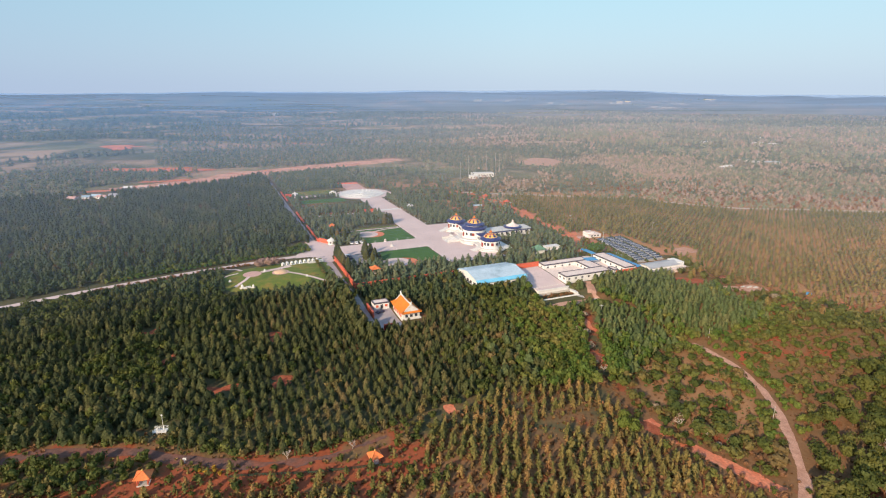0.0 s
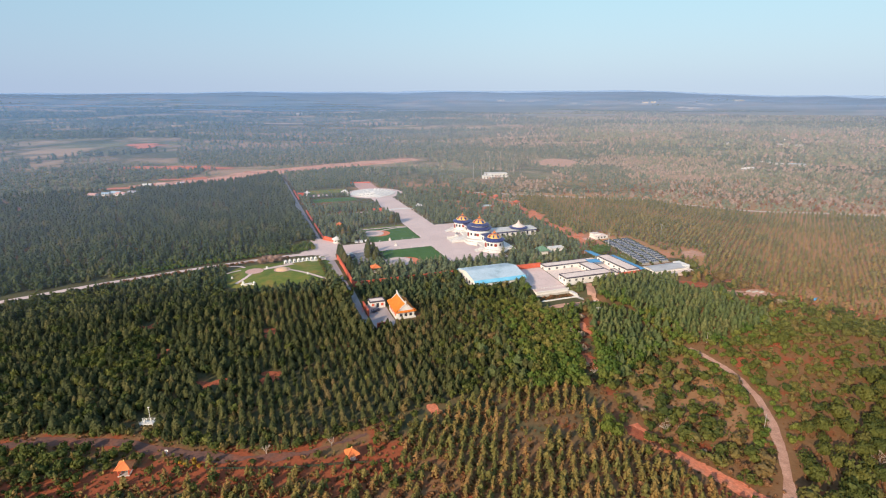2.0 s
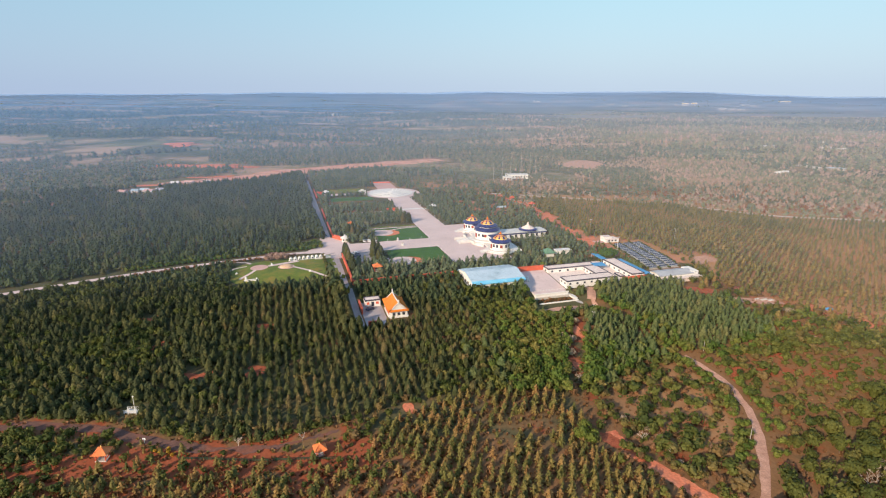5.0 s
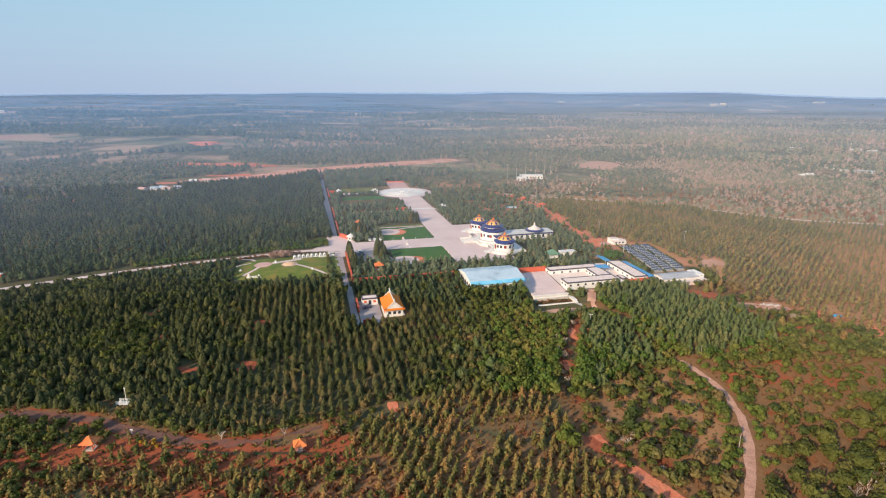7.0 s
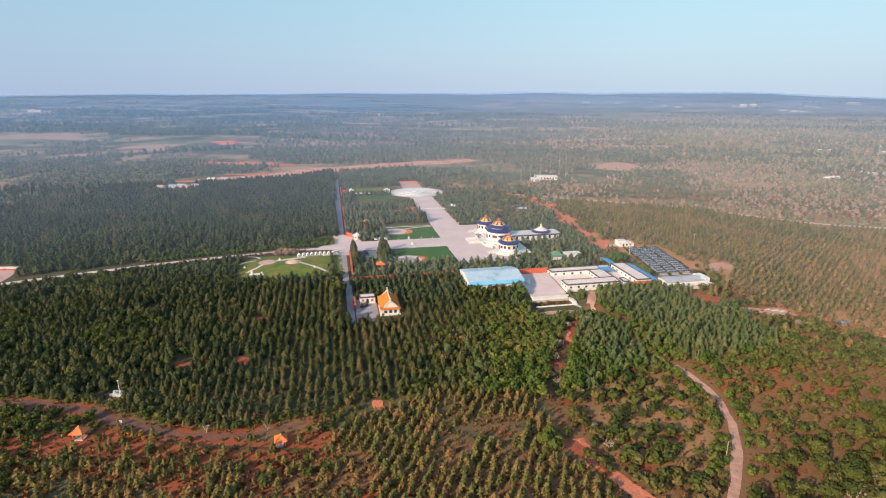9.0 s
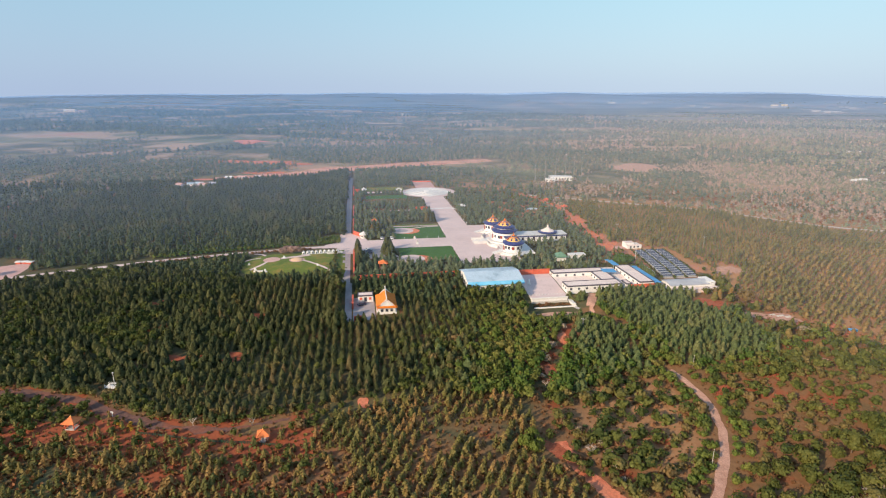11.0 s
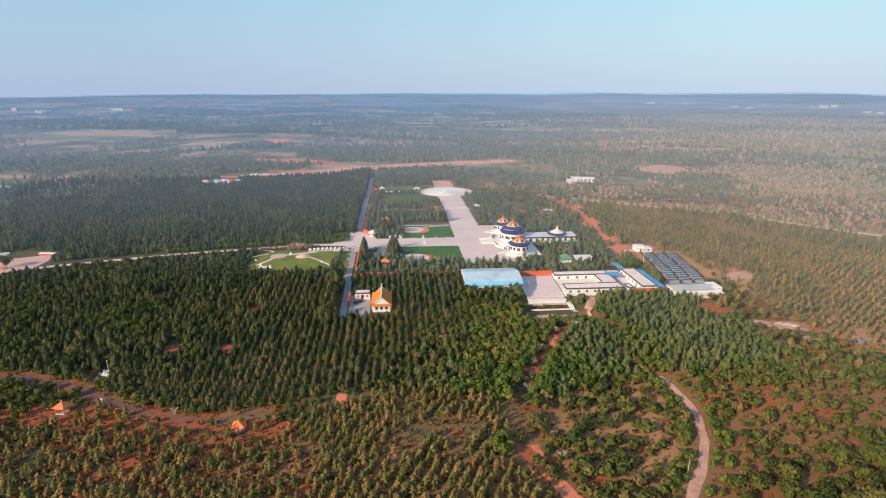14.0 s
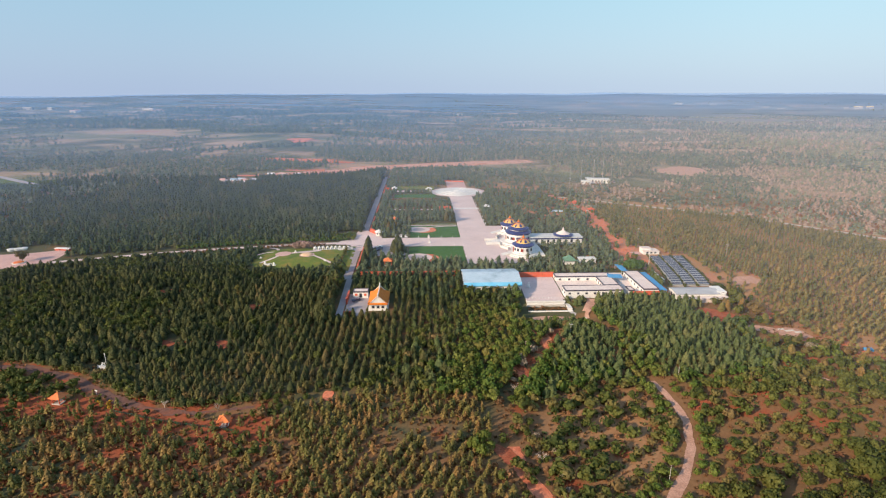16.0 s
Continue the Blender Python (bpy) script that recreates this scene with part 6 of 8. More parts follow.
def dome_hall(t_, cx, cy, k, z0, double):
    """A round white hall with navy eaves and a golden dome; k is its wall radius."""
    n_ = 32
    top = z0 + (6.4 if double else 5.6)
    part("wall", lathe([(k, z0 - 0.2), (k, top + 0.1)], n_, 0, None, cx, cy), m_white, t_)
    part("plinth", lathe([(k + 0.5, z0 - 0.3), (k + 0.5, z0 + 0.7), (k + 0.2, z0 + 0.9)], n_, 0, None, cx, cy), m_stone, t_)
    part("frieze", lathe([(k + 0.12, top - 1.0), (k + 0.12, top - 0.3)], n_, 0, None, cx, cy), m_navy, t_, "navy painted frieze band")
    eave = k * (1.1 if double else 1.16)
    inner = k * 0.78
    part("eave", lathe([(k, top), (eave, top - 0.2), (eave + 0.1, top + 0.2), (eave * 0.92, top + 0.55), (inner, top + 1.35), (inner * 0.9, top + 1.45)], n_, 0, None, cx, cy), m_navy, t_, "navy glazed tile eaves")
    z = top + 1.35
    if double:
        k2 = k * 0.74
        part("upper_wall", lathe([(k2, z - 0.3), (k2, z + 1.2)], n_, 0, None, cx, cy), m_white, t_)
        ring_windows(t_, cx, cy, k2, z + 0.6, 1.0, 0.6, range(0, 360, 30), m_maroon, "clerestory")
        z += 1.0
        e2 = k2 * 1.2
        inner = k2 * 0.82
        part("upper_eave", lathe([(k2, z), (e2, z - 0.2), (e2 + 0.1, z + 0.2), (e2 * 0.9, z + 0.6), (inner, z + 1.3), (inner * 0.9, z + 1.4)], n_, 0, None, cx, cy), m_navy, t_, "navy glazed tile eaves")
        z += 1.2
    d = inner
    dome = part("dome", lathe([(d, z - 0.1), (d * 0.95, z + 0.08 * d), (d * 0.82, z + 0.22 * d), (d * 0.60, z + 0.36 * d), (d * 0.38, z + 0.45 * d), (d * 0.24, z + 0.52 * d)], n_, 0, None, cx, cy), m_gold, t_, "golden glazed tile dome")
    for i in range(8):
        # pointed cloud scrolls climbing the dome
        a = 2 * math.pi * i / 8 + 0.2
        bm = bmesh.new()
        vs = []
        for rr, dz, wd in ((0.97, 0.06, 0.14), (0.86, 0.20, 0.26), (0.72, 0.31, 0.10), (0.62, 0.37, 0.16), (0.50, 0.43, 0.03)):
            vs.append([bm.verts.new((cx + rr * d * math.cos(a + s * wd * (0.55 if i % 2 else 1)), cy + rr * d * math.sin(a + s * wd * (0.55 if i % 2 else 1)), z + dz * d + 0.09)) for s in (-1, 0, 1)])
        for p_, q_ in zip(vs, vs[1:]):
            for s in (0, 1):
                bm.faces.new((p_[s], p_[s + 1], q_[s + 1], q_[s]))
        r_ = bmesh.ops.extrude_face_region(bm, geom=bm.faces[:])
        bmesh.ops.translate(bm, vec=(0, 0, 0.1), verts=[g for g in r_["geom"] if isinstance(g, bmesh.types.BMVert)])
        bmesh.ops.recalc_face_normals(bm, faces=bm.faces)
        part("cloud_motif", bm, m_navy if i % 4 else m_maroon, dome, "cloud scroll set in the gold tiles")
    part("scroll_band", lathe([(d * 0.56, z + 0.385 * d), (d * 0.50, z + 0.43 * d), (d * 0.40, z + 0.46 * d), (d * 0.38, z + 0.45 * d)], n_, 0, None, cx, cy), m_redwall, dome, "red and gold scroll band below the finial")
    zt = z + 0.52 * d
    part("neck", lathe([(d * 0.27, zt - 0.05), (d * 0.30, zt + 0.18), (d * 0.22, zt + 0.35)], 20, 0, None, cx, cy), m_navy, t_)
    part("finial", lathe([(d * 0.2, zt + 0.3), (d * 0.26, zt + 0.65), (d * 0.2, zt + 1.0), (d * 0.08, zt + 1.3), (d * 0.1, zt + 1.6), (d * 0.03, zt + 2.0), (0, zt + 2.9)], 16, 0, None, cx, cy), m_orange, t_)
    ring_windows(t_, cx, cy, k, z0 + 3.0, 1.5, 1.9, [205, 228, 286, 318, 110, 70], m_dark)
    ring_windows(t_, cx, cy, k + 0.1, z0 + 1.9, 2.4, 3.4, [180], m_maroon, "door")
    ring_windows(t_, cx, cy, k + 0.05, z0 + 2.9, 1.7, 1.9, [254 if not double else 240], m_maroon, "red_shutter")


def mausoleum():
    t_ = thing("mausoleum", "white memorial hall with three golden domes and navy eaves", "temple", park(36, 29))
    # x east, y along the avenue, from the middle dome's centre
    part("podium", box(-7, 12, -33, 33, -0.4, 0.8, 0.1), m_stone, t_, "pale stone podium")
    for cy_ in (-28, 27.5):
        part("round_podium", lathe([(9.8, -0.4), (9.8, 0.6), (8.6, 0.7), (8.6, 1.2), (7.6, 1.3)], 32, 0, None, -1.5, cy_), m_stone, t_, "round stepped stone podium")
    part("middle_podium", lathe([(13.4, -0.4), (13.4, 0.7), (12.0, 0.8), (12.0, 1.6), (10.6, 1.7)], 36), m_stone, t_, "round stepped stone podium")
    dome_hall(t_, 0, 0, 8.1, 1.6, True)
    dome_hall(t_, -1.5, -28, 6.0, 1.2, False)
    dome_hall(t_, -1.5, 27.5, 6.0, 1.2, False)
    for y0, y1 in ((-22.5, -9), (9, 22)):
        part("wing_wall", box(-2.5, 4.5, y0, y1, 0.5, 5.4), m_white, t_)
        part("wing_roof", box(-3.2, 5.2, y0, y1, 5.4, 5.9, 0.1), m_navy, t_)
        windows(t_, [(-2.5, y0 + (y1 - y0) * q, 3.2) for q in (0.2, 0.4, 0.6, 0.8)], 1.4, 2.0, "x")
    # the hall behind
    part("rear_hall_wall", box(8, 43, -4.5, 5.5, -0.4, 4.4), m_white, t_)
    part("rear_hall_roof", box(7.5, 43.6, -5.1, 6.1, 4.4, 4.9, 0.1), m_pale_roof, t_, "flat pale grey roof")
    part("rear_hall_cornice", box(7.7, 43.4, -4.9, -4.45, 3.5, 4.1), m_navy, t_)
    windows(t_, [(12 + 4 * q, -4.5, 2.2) for q in range(8)], 1.5, 1.9, "y")
    part("rear_drum", lathe([(4.6, 4.7), (4.6, 5.6)], 28, 0, None, 31, 0), m_white, t_)
    part("rear_eave", lathe([(4.6, 5.5), (6.6, 5.3), (6.7, 5.7), (4.8, 6.3)], 28, 0, None, 31, 0), m_navy, t_)
    part("rear_dome", lathe([(4.9, 6.2), (3.8, 6.9), (2.2, 7.6), (0.9, 8.6), (0.5, 9.5), (0.65, 9.9), (0.2, 10.5), (0, 11.2)], 28, 0, None, 31, 0), m_screed, t_, "pale tan conical roof with a finial")
    # stairs towards the avenue
    for i in range(6):
        part("stair", box(-22 + 1.5 * i, -12, -4.5, 4.5, -0.3 + 0.0 * i, 0.2 + 0.25 * i), m_stone, t_)
    for i in range(5):
        part("side_stair", box(-15 + 0.9 * i, -9, -30.5, -25.5, -0.3, 0.2 + 0.2 * i), m_stone, t_)
        part("side_stair", box(-15 + 0.9 * i, -9, 25, 30, -0.3, 0.2 + 0.2 * i), m_stone, t_)
    rail = [(-22, -5.2), (-22, 5.2), (-13.5, -5.2), (-13.5, 5.2), (-13.5, -12), (-13.5, 12), (-9.5, -18), (-9.5, 18)]
    for (x0, y0), (x1, y1) in ((rail[0], rail[2]), (rail[1], rail[3]), (rail[2], rail[4]), (rail[3], rail[5]), (rail[4], rail[6]), (rail[5], rail[7])):
        L_ = math.hypot(x1 - x0, y1 - y0)
        n_ = max(3, int(L_ / 1.8))
        m_ = pose((x0 + x1) / 2, (y0 + y1) / 2, 0, 0, 0, math.degrees(math.atan2(y1 - y0, x1 - x0)))
        bm = box(-L_ / 2, L_ / 2, -0.14, 0.14, 0.2, 1.7, 0.05)
        bmesh.ops.transform(bm, matrix=m_, verts=bm.verts)
        bal = part("balustrade", bm, m_stone, t_, "white marble balustrade")
        for i in range(n_ + 1):
            q = i / n_
            part("post", box(x0 + (x1 - x0) * q - 0.24, x0 + (x1 - x0) * q + 0.24, y0 + (y1 - y0) * q - 0.24, y0 + (y1 - y0) * q + 0.24, 0, 2.2, 0.08), m_stone, bal)
    return t_


mausoleum()


def assembly_hall():
    t_ = thing("assembly_hall", "large white hall with a pale blue sheet roof", "building", park(7, -53.2))
    w, d = 14.6, 12.5
    part("wall", box(-w, w, -d, d, -2.2, 3.9), m_white, t_)
    prof = [(-d - 0.6, 3.5), (-d + 1.2, 4.8), (0, 6.9), (d - 1.2, 4.8), (d + 0.6, 3.5)]
    for k in range(4):
        (y0, z0), (y1, z1) = prof[k], prof[k + 1]
        bm = bmesh.new()
        ws = (w + 0.6, w + 0.6)
        v = [bm.verts.new(q) for q in ((-ws[0], y0, z0), (ws[0], y0, z0), (ws[1], y1, z1), (-ws[1], y1, z1))]
        f = bm.faces.new(v)
        r_ = bmesh.ops.extrude_face_region(bm, geom=[f])
        bmesh.ops.translate(bm, vec=(0, 0, 0.22), verts=[g for g in r_["geom"] if isinstance(g, bmesh.types.BMVert)])
        bmesh.ops.recalc_face_normals(bm, faces=bm.faces)
        rf = part("roof_slope", bm, m_sky_blue if k in (0, 3) else m_blue_roof, t_, "bright blue lower roof skirt" if k in (0, 3) else "weathered pale blue sheet roof")
        if k in (1, 2):
            for i in range(15):
                xx = -w + 0.2 + i * (2 * w / 14.3)
                bm = bmesh.new()
                vs = [bm.verts.new(q) for q in ((xx, y0, z0 + 0.2), (xx + 0.12, y0, z0 + 0.2), (xx + 0.12, y1, z1 + 0.2), (xx, y1, z1 + 0.2))]
                ff = bm.faces.new(vs)
                r_ = bmesh.ops.extrude_face_region(bm, geom=[ff])
                bmesh.ops.translate(bm, vec=(0, 0, 0.1), verts=[g for g in r_["geom"] if isinstance(g, bmesh.types.BMVert)])
                part("seam", bm, m_blue_roof, rf)
    for sx in (-w - 0.02, w + 0.02):
        bm = bmesh.new()
        vs = [bm.verts.new((sx, y_, z_)) for y_, z_ in ((-d, 3.8),) + tuple((min(max(p[0], -d), d), p[1]) for p in prof[1:4]) + ((d, 3.8),)]
        f = bm.faces.new(vs)
        r_ = bmesh.ops.extrude_face_region(bm, geom=[f])
        bmesh.ops.translate(bm, vec=(0.2 if sx < 0 else -0.2, 0, 0), verts=[g for g in r_["geom"] if isinstance(g, bmesh.types.BMVert)])
        bmesh.ops.recalc_face_normals(bm, faces=bm.faces)
        part("gable", bm, m_white, t_)
    windows(t_, [(-11 + 3.6 * q, -d, 1.6) for q in range(7)], 1.8, 1.6, "y")
    windows(t_, [(w, -8 + 4 * q, 2.0) for q in range(5)], 1.8, 1.6, "x")
    windows(t_, [(-w, -8 + 4 * q, 2.0) for q in range(5)], 1.8, 1.6, "x")
    return t_


assembly_hall()


def flat_wing(t_, x0, x1, y0, y1, h, wins=(), low=-1.2):
    """A flat-roofed wing with a dark parapet."""
    part("wall", box(x0, x1, y0, y1, low, h), m_white, t_)
    part("roof", box(x0 + 0.35, x1 - 0.35, y0 + 0.35, y1 - 0.35, h, h + 0.12), m_screed, t_, "pale flat screed roof")
    p_, g = 0.65, 0.28
    for a in ((x0 - 0.1, x1 + 0.1, y0 - 0.1, y0 + g), (x0 - 0.1, x1 + 0.1, y1 - g, y1 + 0.1), (x0 - 0.1, x0 + g, y0 + g, y1 - g), (x1 - g, x1 + 0.1, y0 + g, y1 - g)):
        part("parapet", box(*a, h - 0.35, h + p_ - 0.3, 0.04), m_trim, t_, "dark painted parapet")
    for side, n_ in wins:
        if side in "sn":
            y_ = y0 if side == "s" else y1
            windows(t_, [(x0 + (x1 - x0) * (i + 0.5) / n_, y_, h * 0.5) for i in range(n_)], 1.2, 1.0, "y")
        else:
            x_ = x0 if side == "w" else x1
            windows(t_, [(x_, y0 + (y1 - y0) * (i + 0.5) / n_, h * 0.5) for i in range(n_)], 1.2, 1.0, "x")


court = thing("court_building", "low white courtyard building with dark parapets", "building", park(58.5, -58))
flat_wing(court, -15, 15.5, 8, 14, 3.0, (("s", 6), ("w", 1)))
flat_wing(court, -15, 15.5, -14, -6.5, 3.0, (("s", 7), ("w", 2)))
flat_wing(court, 7.2, 15.5, -6.1, 7.6, 2.95, (("w", 4),))

east = thing("service_building", "low flat-roofed service building with an orange wall", "building", park(87, -57))
flat_wing(east, -3, 5, -15, 14.5, 3.2, (("w", 6),))
flat_wing(east, -10.5, -7.5, -15, -9, 2.6, ())
part("orange_wall", box(-9.5, 5.2, -15.7, -15.2, -1.4, 2.4, 0.05), m_redwall, east, "orange-red front wall")
part("canopy", box(5.6, 9.2, -15.5, 14.0, 2.6, 2.85, 0.03), m_blue, east, "bright blue sheet canopy")
for i in range(6):
    part("canopy_post", box(8.9, 9.05, -15 + 5.7 * i, -14.85 + 5.7 * i, -1.0, 2.6), m_steel, east)

for ce, cn, w_, d_, tn in ((76.2, -50.2, 3.8, 3.0, -8), (84.5, -36.7, 1.8, 6.0, 0)):
    sh = thing("market_shed", "open shed with a bright blue sheet roof", "shed", park(ce, cn, 0, tn), "blue sheds")
    part("roof", box(-w_, w_, -d_, d_, 2.6, 2.8, 0.03), m_blue, sh)
    for px_ in (-w_ + 0.3, w_ - 0.3):
        for py_ in (-d_ + 0.3, d_ - 0.3):
            part("post", box(px_ - 0.08, px_ + 0.08, py_ - 0.08, py_ + 0.08, -0.6, 2.6), m_steel, sh)
setting(drape_rect("earth_yard", 96.5, 101, -70, -40, m_soil_pale, 0.08), "bare red earth yard behind the sheds", "soil")

yard_wall = thing("yard_wall", "white retaining wall with a coping below the yard", "wall", park(32.5, -73.4))
part("wall", box(-9.5, 9.5, -3.4, 0.6, -4.9, 0.05), m_white, yard_wall)
part("terrace", box(-9.3, 9.3, -2.98, 0.6, 0.05, 0.12), m_pave, yard_wall, "pale paved top")
part("coping", box(-9.8, 9.8, -3.6, -3.0, -0.1, 0.75, 0.04), m_stone, yard_wall)
part("lower_terrace", box(-9.9, 12.5, -9.5, -8.9, -4.9, -2.2, 0.04), m_white, yard_wall, "low white terrace wall")
part("stair", box(10.2, 12.2, -8.8, 0.4, -4.9, -1.2, 0.05), m_stone, yard_wall, "white stone stair")
part("footing", box(-9.9, 9.9, -3.9, -3.38, -4.9, -1.2, 0.04), m_concrete, yard_wall, "grey concrete footing")
for i in range(12):
    part("baluster", box(-9 + 1.63 * i - 0.15, -9 + 1.63 * i + 0.15, 1.3, 1.7, 0, 0.8, 0.04), m_stone, yard_wall)

solar_wall = thing("solar_wall", "low white wall at the edge of the solar tables", "wall", park(102.6, -47, 0, 90))
part("panel", box(-7, 7, -0.2, 0.2, -1.5, 1.3, 0.04), m_white, solar_wall)
part("coping", box(-7.1, 7.1, -0.32, 0.32, 1.3, 1.45, 0.03), m_stone, solar_wall)

yard_stone = thing("yard_sculpture", "pale stone sculpture standing in the yard", "sculpture", park(27, -58))
part("block", box(-0.9, 0.9, -0.7, 0.7, -0.2, 0.8, 0.06), m_stone, yard_stone)
part("figure", lathe([(0.6, 0.8), (0.8, 1.5), (0.45, 2.2), (0.5, 2.7), (0, 3.3)], 10), m_white, yard_stone)

grey = thing("depot_building", "long white depot with a grey sheet roof", "building", park(112.5, -72))
part("wall", box(-13, 12.5, -4, 5, -1.5, 3.2), m_white, grey)
for y0, y1, z0, z1 in ((-4.6, 0.5, 3.0, 4.2), (0.5, 5.6, 4.2, 3.0)):
    bm = bmesh.new()
    f = bm.faces.new([bm.verts.new(q) for q in ((-13.5, y0, z0), (9.5, y0, z0), (9.5, y1, z1), (-13.5, y1, z1))])
    r_ = bmesh.ops.extrude_face_region(bm, geom=[f])
    bmesh.ops.translate(bm, vec=(0, 0, 0.15), verts=[g for g in r_["geom"] if isinstance(g, bmesh.types.BMVert)])
    bmesh.ops.recalc_face_normals(bm, faces=bm.faces)
    part("roof_slope", bm, m_grey, grey)
part("end_block", box(8.6, 13.4, -3.4, 5.4, -1.5, 3.9, 0.06), m_white, grey)
part("porch", box(-12.5, 13.2, -7.5, -4.05, -1.6, 1.9, 0.05), m_screed, grey, "low lean-to with a pale roof")
windows(grey, [(-13, -1.5 + 3 * q, 1.3) for q in range(2)], 1.7, 2.2, "x", "doorway")
windows(grey, [(11.5, -3.4, 2.4)], 1.4, 2.0, "y")

house = thing("white_house", "flat-roofed white house with a wide terrace", "house", park(115.5, 1) @ Matrix.Diagonal((0.85, 0.85, 0.75, 1)))
part("wall", box(-5, 7, -4, 4.5, -1.0, 2.6), m_white, house)
part("roof", box(-5.2, 7.2, -4.2, 4.7, 2.6, 2.9, 0.05), m_screed, house)
part("upper_wall", box(-5, 2, -1, 4.5, 2.9, 4.3), m_white, house)
part("upper_roof", box(-5.2, 2.2, -1.2, 4.7, 4.3, 4.55, 0.05), m_screed, house)
part("terrace", box(-13, -5.2, -3.5, 3, -1.0, 0.3, 0.05), m_pink, house)
windows(house, [(-2 + 3 * q, -4, 1.6) for q in range(3)], 1.5, 1.4, "y")


# solar tables
def solar_table():
    t_ = thing("solar_table", "tilted table of dark blue solar panels", "solar panel", None, "solar tables in rows")
    for k in range(4):
        bm = box(-2.8 + 1.41 * k, -2.8 + 1.36 + 1.41 * k, -0.68, 0.68, -0.03, 0.03)
        bmesh.ops.transform(bm, matrix=pose(0, 0, 1.15, 26, 0, 0), verts=bm.verts)
        pn = part("panel", bm, m_solar, t_)
        bm = box(-2.83 + 1.41 * k, -2.77 + 1.41 * k, -0.72, 0.72, -0.05, 0.06)
        bmesh.ops.transform(bm, matrix=pose(0, 0, 1.15, 26, 0, 0), verts=bm.verts)
        part("frame", bm, m_steel, pn)
    bm = box(-2.85, 2.85, -0.92, -0.70, -0.06, 0.08)
    bmesh.ops.transform(bm, matrix=pose(0, 0, 1.15, 26, 0, 0), verts=bm.verts)
    part("edge_rail", bm, m_steel, t_)
    for px_ in (-2.2, 2.2):
        part("leg", box(px_ - 0.06, px_ + 0.06, -0.7, -0.6, -0.5, 0.85), m_steel, t_)
        part("leg", box(px_ - 0.06, px_ + 0.06, 0.6, 0.7, -0.5, 1.65), m_steel, t_)
    return t_


table = solar_table()
first = True
for band in range(3):
    for r_ in range(15):
        nn = -57.5 + 3.35 * r_
        m_ = park(108.2 + 7.2 * band + (nn + 59) * 0.145, nn)
        if first:
            table.matrix_world = m_
            first = False
        else:
            copy_thing(table, m_)


# ---- the temple hall with the orange roof ----
def sheet(pts, thick=0.2):
    bm = bmesh.new()
    f = bm.faces.new([bm.verts.new(q) for q in pts])
    r_ = bmesh.ops.extrude_face_region(bm, geom=[f])
    bmesh.ops.translate(bm, vec=(0, 0, thick), verts=[g for g in r_["geom"] if isinstance(g, bmesh.types.BMVert)])
    bmesh.ops.recalc_face_normals(bm, faces=bm.faces)
    return bm


